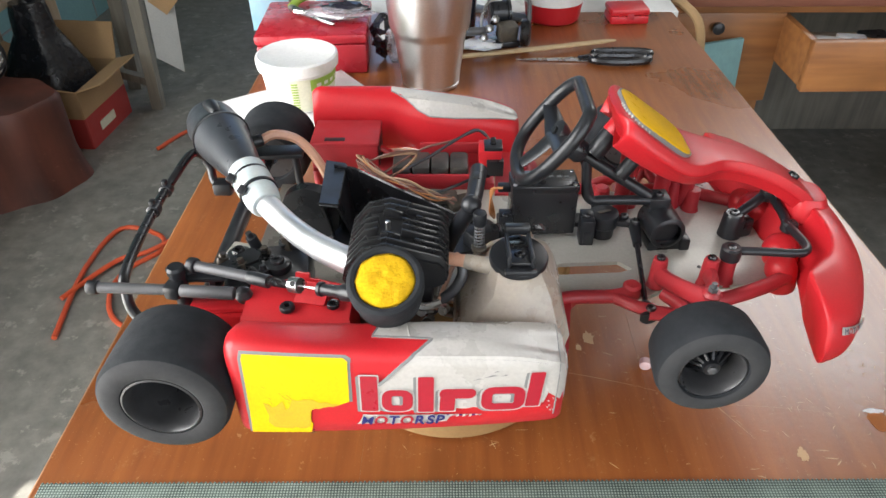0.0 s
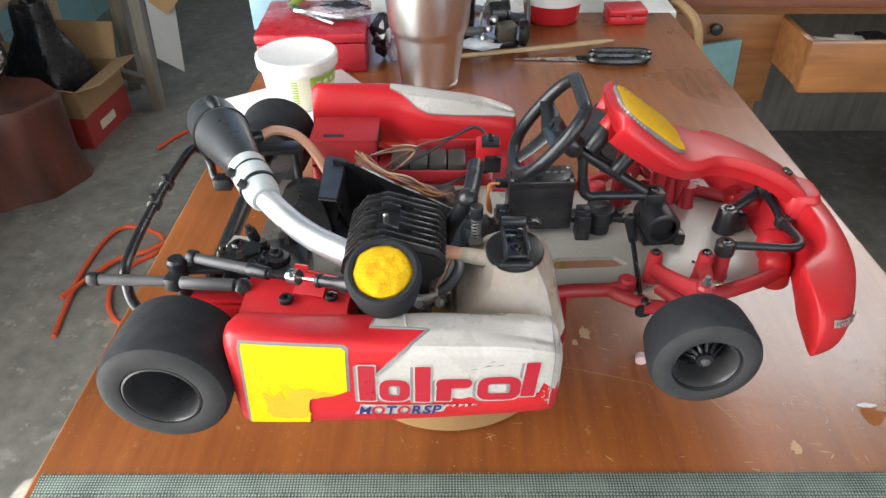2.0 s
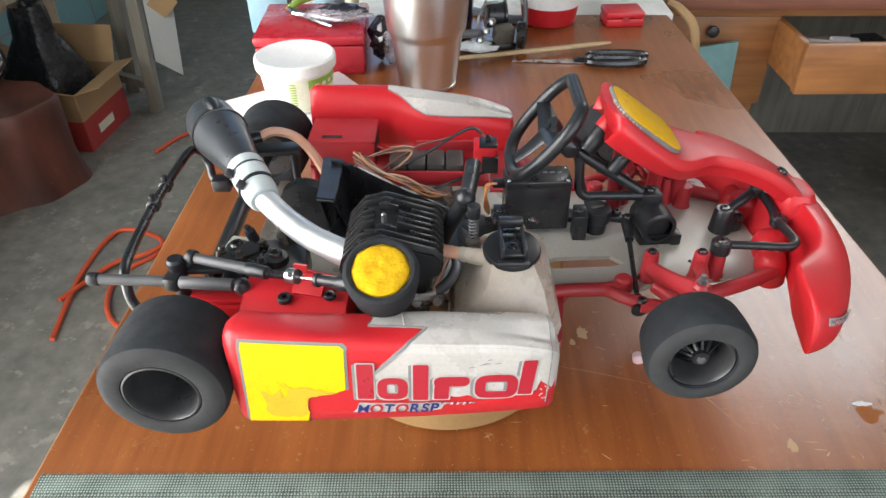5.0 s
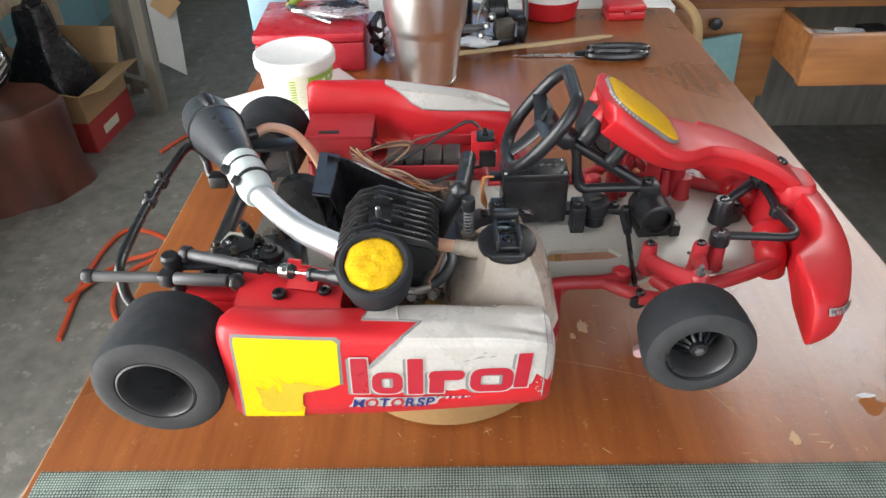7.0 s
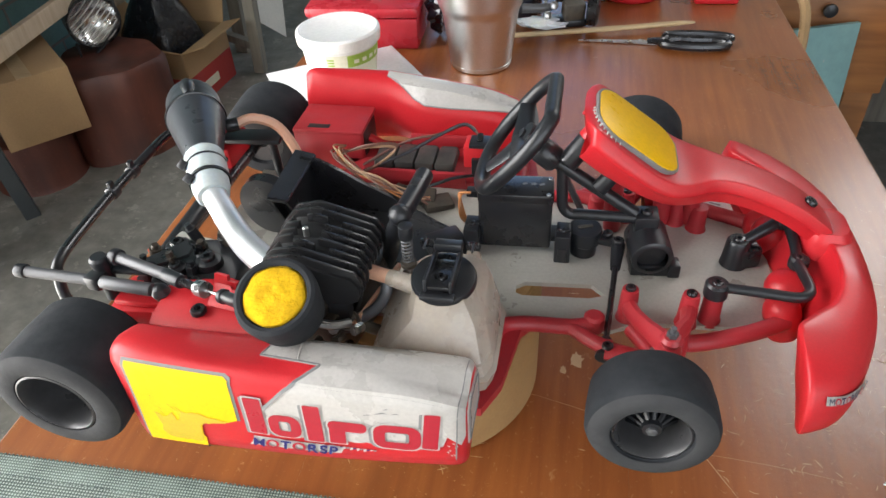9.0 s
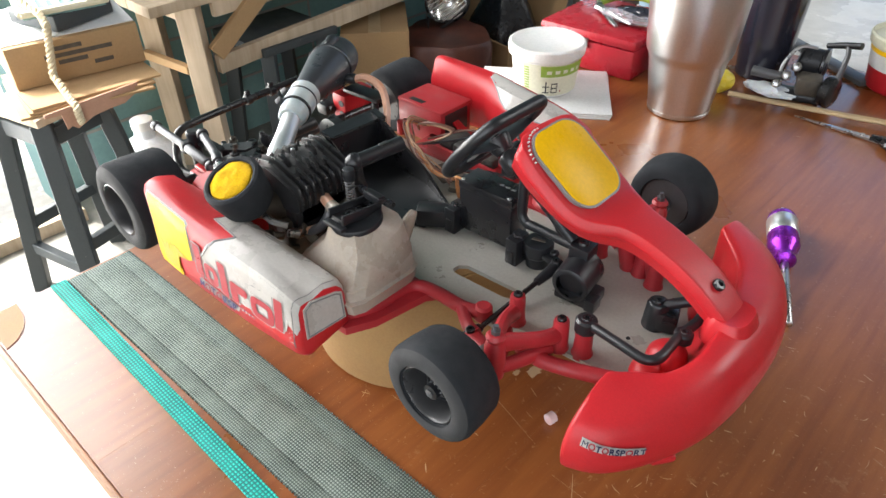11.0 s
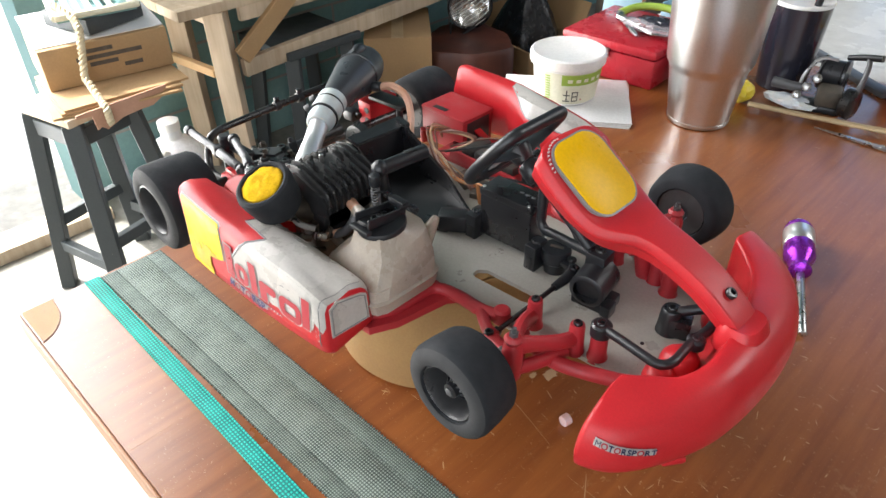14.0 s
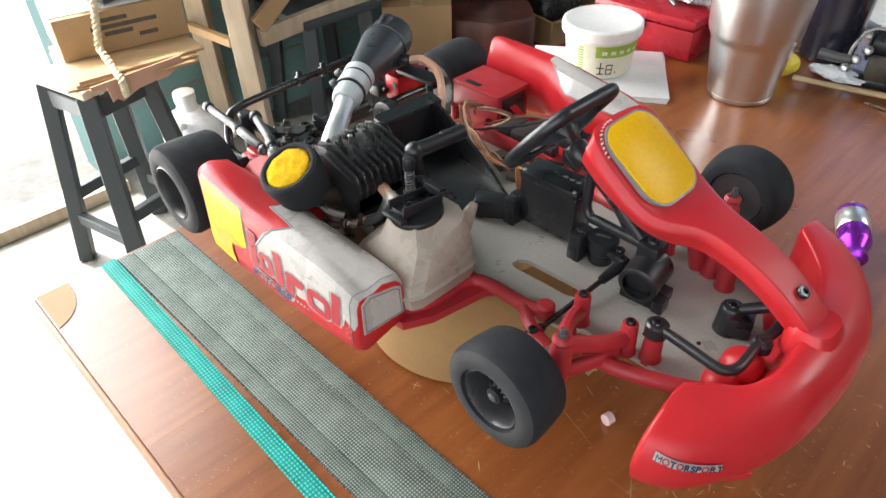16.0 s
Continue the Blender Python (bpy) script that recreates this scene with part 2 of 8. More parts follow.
WEBBING = weave("grey_green_webbing", (0.34, 0.41, 0.36), (0.035, 0.055, 0.048), 150, 150)
WEBBING_EDGE = weave("grey_green_webbing_edge", (0.29, 0.36, 0.315), (0.035, 0.055, 0.048), 165, 165)
TEAL = weave("teal_webbing", (0.015, 0.6, 0.5), (0.004, 0.16, 0.15), 105, 130)
CORK = material("tan_felt", (0.36, 0.215, 0.085), 0.9, fine=500, large=40, bump=0.5, second=(0.28, 0.155, 0.06))
CONCRETE = material("worn_concrete", (0.235, 0.226, 0.2), 0.55, fine=22, large=3.2, bump=0.12, second=(0.095, 0.099, 0.09), vary=0.4, wear=(0.3, 0.285, 0.25), wear_at=0.57)
YARD = material("pale_yard_concrete", (0.52, 0.5, 0.46), 0.8, fine=30, large=2.0, bump=0.1, second=(0.44, 0.42, 0.38))
PLASTER = material("plaster", (0.3, 0.3, 0.28), 0.85, fine=60, large=2.5, bump=0.2, second=(0.24, 0.24, 0.22))
TEAL_PAINT = material("teal_wall_paint", (0.2, 0.36, 0.36), 0.7, fine=80, large=4, bump=0.2, second=(0.15, 0.29, 0.3), wear=(0.36, 0.38, 0.36), wear_at=0.66)
CEILING = material("dark_roof", (0.2, 0.19, 0.18), 0.9, fine=30, large=2, bump=0.1)
CARD = material("brown_cardboard", (0.4, 0.26, 0.13), 0.85, fine=220, large=12, bump=0.15, second=(0.33, 0.2, 0.1))
CARD_PINK = material("pinkish_cardboard", (0.46, 0.27, 0.19), 0.85, fine=220, large=30, bump=0.2, second=(0.36, 0.19, 0.12))
CARD_RED = material("red_printed_cardboard", (0.4, 0.04, 0.035), 0.6, fine=220, large=12, bump=0.1)
PALE_WOOD = wood("pale_bench_wood", (0.62, 0.51, 0.38), (0.48, 0.37, 0.25), 0.6, (60.0, 60.0, 4.0), 0.0, 0.3, 0.3)
DARK_PAINT = material("chipped_dark_paint", (0.045, 0.055, 0.06), 0.55, fine=200, large=14, bump=0.15, wear=(0.3, 0.29, 0.27), wear_at=0.68)
GREY_WOOD = wood("grey_weathered_wood", (0.3, 0.28, 0.23), (0.2, 0.18, 0.15), 0.7, (60.0, 60.0, 4.0), 0.0, 0.3, 0.3)
GREY_CARD = material("grey_board", (0.42, 0.43, 0.42), 0.8, fine=200, large=9, bump=0.1, second=(0.34, 0.36, 0.36))
TABLE_DARK = wood("dark_desk_top", (0.2, 0.07, 0.04), (0.12, 0.04, 0.025), 0.4, (5.0, 60.0, 60.0), 0.2, 0.2, 0.4)
STUMP = wood("red_brown_log", (0.17, 0.05, 0.03), (0.07, 0.02, 0.014), 0.5, (14.0, 14.0, 2.0), 0.1, 0.2, 0.5)
DESK = wood("orange_desk_wood", (0.33, 0.135, 0.04), (0.2, 0.075, 0.022), 0.4, (5.0, 60.0, 60.0), 0.2, 0.2, 0.4)
BAG = material("black_bin_bag", (0.012, 0.014, 0.018), 0.22, fine=60, large=20, bump=1.0, bump_scale=35)
PAPER = material("white_paper", (0.76, 0.76, 0.76), 0.8, fine=300, large=20, bump=0.03)
WHITE_PLASTIC = material("white_plastic", (0.82, 0.81, 0.79), 0.4, fine=300, large=40, bump=0.02, sss=0.1)
GREEN = material("green_print", (0.3, 0.44, 0.06), 0.5, fine=300, large=40, bump=0.02)
LABEL = material("cream_label", (0.72, 0.7, 0.55), 0.5, fine=300, large=40, bump=0.02)
RED_BOX = material("red_painted_metal", (0.42, 0.018, 0.03), 0.3, fine=300, large=30, bump=0.04, second=(0.34, 0.014, 0.025))
PURPLE = material("purple_anodised", (0.3, 0.03, 0.5), 0.25, 0.8, fine=600, large=60, bump=0.02)
YELLOW_BAG = material("yellow_plastic_bag", (0.75, 0.6, 0.06), 0.35, fine=90, large=40, bump=0.6, sss=0.2)
STICK = wood("pale_stick_wood", (0.66, 0.5, 0.3), (0.55, 0.38, 0.2), 0.6, (8.0, 300.0, 300.0), 0.0)
ORANGE_CABLE = material("orange_cable", (0.6, 0.09, 0.03), 0.5, fine=300, large=20, bump=0.03)
CLOUDY = material("cloudy_plastic", (0.78, 0.8, 0.82), 0.3, fine=90, large=30, bump=0.5, sss=0.2)
FLUE = material("blue_print", (0.25, 0.5, 0.66), 0.5, fine=90, large=14, bump=0.03, second=(0.6, 0.68, 0.7))
BEAD = material("pink_bead", (0.7, 0.5, 0.5), 0.3, fine=300, large=40, bump=0.02, sss=0.3)
ROPE = material("pale_rope", (0.6, 0.52, 0.36), 0.9, fine=400, large=60, bump=0.6)
GLASS_DARK = material("smoked_plastic", (0.02, 0.02, 0.03), 0.15, fine=300, large=30, bump=0.02, coat=0.4)
REFLECTION_TOP = material("pale_reflection_laminate", (0.72, 0.72, 0.7), 0.25, fine=40, large=9, bump=0.02, second=(0.5, 0.5, 0.49), vary=0.15)
SCRATCH_AND_GLARE = material("pale_scratches_and_glare", (0.55, 0.36, 0.2), 0.7, fine=900, large=60)
PEEL = material("bare_orange_wood", (0.34, 0.11, 0.02), 0.75, fine=500, large=60, bump=0.3, second=(0.2, 0.06, 0.015))
STAIN = material("dark_varnish_stain", (0.27, 0.076, 0.014), 0.3, fine=120, large=60, bump=0.05, vary=0.35, coat=0.4)
FILM = material("clear_film", (0.6, 0.55, 0.6), 0.1, fine=90, large=40, bump=1.0, bump_scale=60, alpha=0.4, spec=0.8)
LENS = material("lamp_reflector", (0.8, 0.8, 0.8), 0.12, 0.9, fine=300, large=60, bump=0.1)


# ---- mesh building ----
class Geo:
    """Collects the vertices and faces of one mesh."""

    def __init__(self):
        self.v, self.f = [], []

    def add(self, verts, faces):
        o = len(self.v)
        self.v += [Vector(p) for p in verts]
        self.f += [tuple(i + o for i in f) for f in faces]
        return self

    def bm(self, bm):
        bm.verts.index_update()
        self.add([p.co.copy() for p in bm.verts], [[p.index for p in f.verts] for f in bm.faces])
        bm.free()
        return self

    def box(self, c, s, bevel=0.0, rot=(0, 0, 0), seg=2):
        b = bmesh.new()
        bmesh.ops.create_cube(b, size=1.0)
        bmesh.ops.scale(b, vec=s, verts=b.verts)
        if bevel:
            bmesh.ops.bevel(b, geom=b.edges[:], offset=bevel, segments=seg, profile=0.5, affect="EDGES")
        bmesh.ops.transform(b, matrix=pose(*c, *rot), verts=b.verts)
        return self.bm(b)

    def rings(self, rings, caps=True, closed=False):
        n = len(rings[0])
        vs = [p for r in rings for p in r]
        fs = []
        last = len(rings) if closed else len(rings) - 1
        for i in range(last):
            k = (i + 1) % len(rings)
            for j in range(n):
                fs.append((i * n + j, i * n + (j + 1) % n, k * n + (j + 1) % n, k * n + j))
        if caps and not closed:
            fs.append(tuple(reversed(range(n))))
            fs.append(tuple((len(rings) - 1) * n + j for j in range(n)))
        return self.add(vs, fs)

    def lathe(self, profile, base, axis, seg=40, caps=True, turn=0.0):
        """profile: (distance along the axis, radius)."""
        ax = Vector(axis).normalized()
        q = Vector((0, 0, 1)).rotation_difference(ax)
        u, w = q @ Vector((1, 0, 0)), q @ Vector((0, 1, 0))
        rings = []
        for d, r in profile:
            rings.append([Vector(base) + ax * d + (u * math.cos(t) + w * math.sin(t)) * r for t in (2 * math.pi * j / seg + turn for j in range(seg))])
        return self.rings(rings, caps)

    def cyl(self, p, q, r, r2=None, seg=20, bevel=0.0):
        d = (Vector(q) - Vector(p)).length
        r2 = r if r2 is None else r2
        prof = [(0, r), (d, r2)]
        if bevel:
            prof = [(0, r - bevel), (bevel * 0.3, r - bevel * 0.3), (bevel, r), (d - bevel, r2), (d - bevel * 0.3, r2 - bevel * 0.3), (d, r2 - bevel)]
        return self.lathe(prof, p, Vector(q) - Vector(p), seg)

    def tube(self, pts, r, seg=10, smooth=6, flat=None):
        """A rod bent along the points; r one radius or one each; flat: (width, thickness) factors."""
        pts = [Vector(p) for p in pts]
        rad = list(r) if isinstance(r, (list, tuple)) else [r] * len(pts)
        if smooth and len(pts) > 2:
            path, rr = [], []
            for i in range(len(pts) - 1):
                p0, p1, p2, p3 = pts[max(i - 1, 0)], pts[i], pts[i + 1], pts[min(i + 2, len(pts) - 1)]
                for k in range(smooth):
                    t = k / smooth
                    path.append(0.5 * (2 * p1 + (p2 - p0) * t + (2 * p0 - 5 * p1 + 4 * p2 - p3) * t * t + (3 * p1 - p0 - 3 * p2 + p3) * t ** 3))
                    rr.append(rad[i] * (1 - t) + rad[i + 1] * t)
            path.append(pts[-1])
            rr.append(rad[-1])
        else:
            path, rr = pts, rad
        up = Vector((0, 0, 1))
        rings, u = [], None
        for i, p in enumerate(path):
            d = (path[min(i + 1, len(path) - 1)] - path[max(i - 1, 0)]).normalized()
            if u is None:
                u = d.cross(up if abs(d.z) < 0.95 else Vector((1, 0, 0))).normalized()
            else:
                u = (u - d * u.dot(d)).normalized()
            w = d.cross(u)
            fu, fw = flat or (1, 1)
            rings.append([p + (u * math.cos(t) * fu + w * math.sin(t) * fw) * rr[i] for t in (2 * math.pi * j / seg for j in range(seg))])
        return self.rings(rings)

    def prism(self, outline, z0, z1, m=None, holes=(), bevel=0.0):
        """An outline in x and y, raised from z0 to z1, then moved by m."""
        b = bmesh.new()
        for loop in (outline, *holes):
            vs = [b.verts.new((x, y, z0)) for x, y in loop]
            for i in range(len(vs)):
                b.edges.new((vs[i], vs[(i + 1) % len(vs)]))
        if holes:
            bmesh.ops.triangle_fill(b, use_beauty=True, edges=b.edges[:])
        else:
            b.faces.new(b.verts[:])
        got = bmesh.ops.extrude_face_region(b, geom=b.faces[:])
        bmesh.ops.translate(b, vec=(0, 0, z1 - z0), verts=[g for g in got["geom"] if isinstance(g, bmesh.types.BMVert)])
        bmesh.ops.recalc_face_normals(b, faces=b.faces[:])
        if bevel:
            es = [x for x in b.edges if len(x.link_faces) == 2 and x.calc_face_angle(0) > 0.9]
            bmesh.ops.bevel(b, geom=es, offset=bevel, segments=2, profile=0.5, affect="EDGES")
        if m is not None:
            bmesh.ops.transform(b, matrix=m, verts=b.verts)
        return self.bm(b)


def build(name, geo, mat, sharp=38, smooth=True):
    me = bpy.data.meshes.new(name)
    me.from_pydata([tuple(p) for p in geo.v], [], geo.f)
    me.validate()
    b = bmesh.new()
    b.from_mesh(me)
    bmesh.ops.recalc_face_normals(b, faces=b.faces[:])
    b.to_mesh(me)
    b.free()
    if smooth:
        me.polygons.foreach_set("use_smooth", [True] * len(me.polygons))
        me.set_sharp_from_angle(angle=radians(sharp))
    me.materials.append(mat)
    return new(name, me)


def part(name, geo, mat, parent, label="", **kw):
    ob = build(name, geo, mat, **kw)
    ob.parent = parent
    bpy.context.view_layer.update()
    ob.matrix_parent_inverse = parent.matrix_world.inverted()
    if label:
        ob["label"] = label
    return ob


def thing(name, at, label, category, group="", kind=""):
    ob = new(name)
    ob.location = at
    ob.empty_display_size = 0.02
    bpy.context.view_layer.update()
    return tagged(ob, label, category, group, kind)


def group(name, at, parent, label=""):
    ob = new(name)
    ob.empty_display_size = 0.01
    ob.parent = parent
    ob.matrix_parent_inverse = parent.matrix_world.inverted()
    ob.location = at
    bpy.context.view_layer.update()
    if label:
        ob["label"] = label
    return ob


def solid(name, geo, mat, label, category, group="", kind="", **kw):
    return tagged(build(name, geo, mat, **kw), label, category, group, kind)


def rounded(w, h, r, n=5):
    """The outline of a rounded rectangle round the origin."""
    out = []
    for cx, cy, a0 in ((w / 2 - r, h / 2 - r, 0), (-w / 2 + r, h / 2 - r, 90), (-w / 2 + r, -h / 2 + r, 180), (w / 2 - r, -h / 2 + r, 270)):
        out += [(cx + r * math.cos(radians(a0 + 90 * k / n)), cy + r * math.sin(radians(a0 + 90 * k / n))) for k in range(n + 1)]
    return out


# ---- the shed ----
X0, X1, Y0, Y1, H = -1.68, 4.5, -1.25, 3.9, 5.0
T = 0.12
solid("floor", Geo().box(((X0 + X1) / 2, (Y0 + Y1) / 2, -0.05), (X1 - X0 + 0.6, Y1 - Y0 + 0.6, 0.1)), CONCRETE, "worn grey concrete workshop floor with dusty stains", "floor", kind="structure")
solid("ground", Geo().box((0, 0, -0.14), (120, 120, 0.08)), YARD, "pale concrete yard outside the shed", "ground", kind="structure")
# the roof is unseen, added so that light enters only by the openings
solid("ceiling", Geo().box(((X0 + X1) / 2, (Y0 + Y1) / 2, H + 0.05), (X1 - X0 + 0.5, Y1 - Y0 + 0.5, 0.1)), CEILING, "unseen dark roof, added to keep sun and sky out", "ceiling", kind="structure")
# west wall: open doorway up to y = DOOR, then painted blocks
DOOR, HEAD = 0.6, 2.75
solid("wall_west", Geo().box((X0 - T / 2, (DOOR + Y1) / 2, H / 2), (T, Y1 - DOOR, H)), TEAL_PAINT, "teal painted block wall with scuffed paint", "wall", kind="structure")
# the header is unseen, its height set to keep direct sun off the table
solid("wall_west_header", Geo().box((X0 - T / 2, (Y0 + DOOR) / 2, (HEAD + H) / 2), (T, DOOR - Y0, H - HEAD)), PLASTER, "unseen plastered header over the doorway, added to keep sun off the table", "wall", kind="structure")
# unseen north wall: doorway and wide high window set by the table glare
ND0, ND1, NW0, NW1, NZ0, NZ1 = -0.75, 0.45, 1.65, 3.8, 2.75, 4.8
g = Geo().box(((X0 + ND0) / 2, Y1 + T / 2, H / 2), (ND0 - X0, T, H)).box(((ND1 + NW0) / 2, Y1 + T / 2, H / 2), (NW0 - ND1, T, H))
g.box(((NW1 + X1) / 2, Y1 + T / 2, H / 2), (X1 - NW1, T, H)).box(((ND0 + ND1) / 2, Y1 + T / 2, (3.5 + H) / 2), (ND1 - ND0, T, H - 3.5))
g.box(((NW0 + NW1) / 2, Y1 + T / 2, NZ0 / 2), (NW1 - NW0, T, NZ0)).box(((NW0 + NW1) / 2, Y1 + T / 2, (NZ1 + H) / 2), (NW1 - NW0, T, H - NZ1))
solid("wall_north", g, PLASTER, "unseen plastered far wall, doorway and high window set by the table glare", "wall", kind="structure")
# unseen east wall, added to close off the light on that side
solid("wall_east", Geo().box((X1 + T / 2, (Y0 + Y1) / 2, H / 2), (T, Y1 - Y0, H)), PLASTER, "unseen plain plastered wall, added to close the shed", "wall", kind="structure")
# unseen south wall: wide opening added behind the table to brighten its near side
SO0, SO1, SZ0, SZ1 = 0.0, 2.4, 0.85, 2.5
g = Geo().box(((X0 + X1) / 2, Y0 - T / 2, SZ0 / 2), (X1 - X0, T, SZ0)).box(((X0 + X1) / 2, Y0 - T / 2, (SZ1 + H) / 2), (X1 - X0, T, H - SZ1))
g.box(((X0 + SO0) / 2, Y0 - T / 2, (SZ0 + SZ1) / 2), (SO0 - X0, T, SZ1 - SZ0)).box(((SO1 + X1) / 2, Y0 - T / 2, (SZ0 + SZ1) / 2), (X1 - SO1, T, SZ1 - SZ0))
solid("wall_south", g, PLASTER, "unseen plastered wall, its wide opening added to light the table", "wall", kind="structure")
sky_panel("south_fill_light", look(((SO0 + SO1) / 2, Y0 + 0.02, (SZ0 + SZ1) / 2), (0, 5, (SZ0 + SZ1) / 2)), SO1 - SO0, SZ1 - SZ0, SOUTH_W)
sky_panel("west_door_light", look((X0 + 0.02, (Y0 + DOOR) / 2, HEAD / 2), (5, (Y0 + DOOR) / 2, HEAD / 2)), DOOR - Y0, HEAD, WEST_W)
sky_panel("north_window_light", look(((NW0 + NW1) / 2, Y1 - 0.02, (NZ0 + NZ1) / 2), ((NW0 + NW1) / 2, -5, (NZ0 + NZ1) / 2)), NW1 - NW0, NZ1 - NZ0, NORTH_W)

# ---- work table ----
TZ, TX0, TX1, TY0, TY1 = 0.75, -0.235, 0.421, 0.162, 1.178
TXF = 0.386  # far end of the slightly askew edge
table = thing("work_table", ((TX0 + TX1) / 2, (TY0 + TY1) / 2, 0), "reddish-brown varnished wooden work table, scratched and worn", "table")
top = group("tabletop", ((TX0 + TX1) / 2, (TY0 + TY1) / 2, TZ - 0.0125), table)
for bx0, bx1, bx2 in ((TX0, -0.0285, -0.0285), (-0.0285, 0.1715, 0.1715), (0.1715, TX1, TXF)):
    part("veneer_panel", Geo().prism([(bx0, TY0), (bx1 - 0.0001, TY0), (bx2 - 0.0001, TY1), (bx0, TY1)], TZ - 0.021, TZ), TABLE, top)
part("edge_strip", Geo().box((TX0 - 0.0015, (TY0 + TY1) / 2, TZ - 0.013), (0.003, TY1 - TY0, 0.022), 0.0008), TABLE_EDGE, top)
part("edge_strip", Geo().prism([(TX1, TY0), (TX1 + 0.003, TY0), (TXF + 0.003, TY1), (TXF, TY1)], TZ - 0.024, TZ - 0.002), TABLE_EDGE, top)
part("edge_strip", Geo().box(((TX0 + TX1) / 2, TY0 - 0.0015, TZ - 0.013), (TX1 - TX0, 0.003, 0.022), 0.0008), TABLE_EDGE, top)
part("apron", Geo().box(((TX0 + TX1) / 2, TY0 + 0.05, TZ - 0.065), (TX1 - TX0 - 0.1, 0.02, 0.085), 0.002), TABLE_EDGE, table)
for lx in (TX0 + 0.06, TX1 - 0.06):
    for ly in (TY0 + 0.06, TY1 - 0.06):
        part("leg", Geo().box((lx, ly, (TZ - 0.021) / 2), (0.05, 0.05, TZ - 0.021), 0.004), TABLE_EDGE, table)
# scratches and a peeled spot in the varnish
rnd = random.Random(3)


def scratch(p, q, w, bend=0.0):
    p, q = Vector((*p, TZ + 0.00012)), Vector((*q, TZ + 0.00012))
    d_ = q - p
    n_ = Vector((-d_.y, d_.x, 0)).normalized()
    n = 6
    L, R_ = [], []
    for k in range(n + 1):
        t = k / n
        c = p.lerp(q, t) + n_ * bend * math.sin(math.pi * t)
        ww = w * (0.25 + 0.75 * math.sin(math.pi * min(max(t, 0.06), 0.94)))
        L.append(c - n_ * ww)
        R_.append(c + n_ * ww)
    return Geo().add(L + R_, [(k, k + 1, n + 2 + k, n + 1 + k) for k in range(n)])


part("scratch", scratch((0.107, 0.391), (0.178, 0.372), 0.00018, 0.001), SCRATCH_AND_GLARE, table)
part("scratch", scratch((0.2, 0.36), (0.3, 0.352), 0.00014, 0.002), SCRATCH_AND_GLARE, table)
part("scratch", scratch((0.21, 0.37), (0.235, 0.33), 0.0003), SCRATCH_AND_GLARE, table)
for k in range(90):
    x, y = rnd.uniform(-0.02, 0.4), rnd.uniform(0.3, 0.6)
    a_ = rnd.choice((rnd.uniform(-0.4, 0.4), rnd.uniform(-1.5, 1.5)))
    l_ = rnd.uniform(0.001, 0.009)
    part("scratch", scratch((x, y), (x + l_ * math.cos(a_), y + l_ * math.sin(a_)), rnd.uniform(0.00015, 0.0005)), SCRATCH_AND_GLARE, table)

# a worn patch with many short curved scuffs
for k in range(120):
    x, y = rnd.gauss(0.31, 0.045), rnd.gauss(0.37, 0.06)
    a_ = rnd.uniform(-1.6, 1.6)
    l_ = rnd.uniform(0.0015, 0.008)
    part("scratch", scratch((x, y), (x + l_ * math.cos(a_), y + l_ * math.sin(a_)), rnd.uniform(0.0001, 0.00034), rnd.uniform(-0.2, 0.2) * l_), SCRATCH_AND_GLARE, table)


def blotch(cx, cy, r, seed, sx=1.0):
    q = random.Random(seed)
    return [(cx + sx * r * f * math.cos(t), cy + r * f * math.sin(t)) for t, f in ((2 * math.pi * k / 22, q.uniform(0.65, 1.15)) for k in range(22))]


part("peeled_spot", Geo().prism(blotch(0.326, 0.346, 0.0085, 2, 1.1), TZ + 0.0001, TZ + 0.00025), PEEL, table)
part("peeled_edge", Geo().prism(blotch(0.325, 0.3545, 0.0022, 6, 3.2), TZ + 0.0001, TZ + 0.0006), PAPER, table)
for cx, cy, r, sd0 in ((0.137, 0.425, 0.008, 8), (0.128, 0.415, 0.004, 9), (0.262, 0.318, 0.006, 10)):
    part("varnish_flake", Geo().prism(blotch(cx, cy, r, sd0, 0.6), TZ + 0.0001, TZ + 0.0002), SCRATCH_AND_GLARE, table)

# pale patch that paints in the glare on the corner, edged by a crack
part("glare_corner", Geo().prism([(TX0 + 0.0015, TY0 + 0.0015), (TX0 + 0.052, TY0 + 0.0015), (TX0 + 0.047, TY0 + 0.011), (TX0 + 0.036, TY0 + 0.0205), (TX0 + 0.021, TY0 + 0.026), (TX0 + 0.0015, TY0 + 0.028)], TZ + 0.00005, TZ + 0.0003), SCRATCH_AND_GLARE, table, "pale patch painted for the glare at a corner")
part("corner_crack", Geo().tube([(TX0 + 0.052, TY0 + 0.001, TZ + 0.0004), (TX0 + 0.047, TY0 + 0.011, TZ + 0.0004), (TX0 + 0.036, TY0 + 0.0205, TZ + 0.0004), (TX0 + 0.021, TY0 + 0.026, TZ + 0.0004), (TX0 + 0.001, TY0 + 0.028, TZ + 0.0004)], 0.0005, 6, 4), STAIN, table)

# second table beyond, its pale marbling paints in a bright outdoor reflection
t2 = thing("side_table", (0.3, 1.6, 0), "second table, its laminate top coloured pale for a bright reflection", "table")
part("tabletop", Geo().box((0.075, 1.62, TZ - 0.012), (0.65, 0.87, 0.022), 0.002), REFLECTION_TOP, t2)
for lx in (-0.2, 0.36):
    for ly in (1.24, 2.0):
        part("leg", Geo().box((lx, ly, 0.364), (0.04, 0.04, 0.728), 0.003), TABLE_EDGE, t2)

# webbing straps, turned a little on the table
STRAP_TURN = 0.85
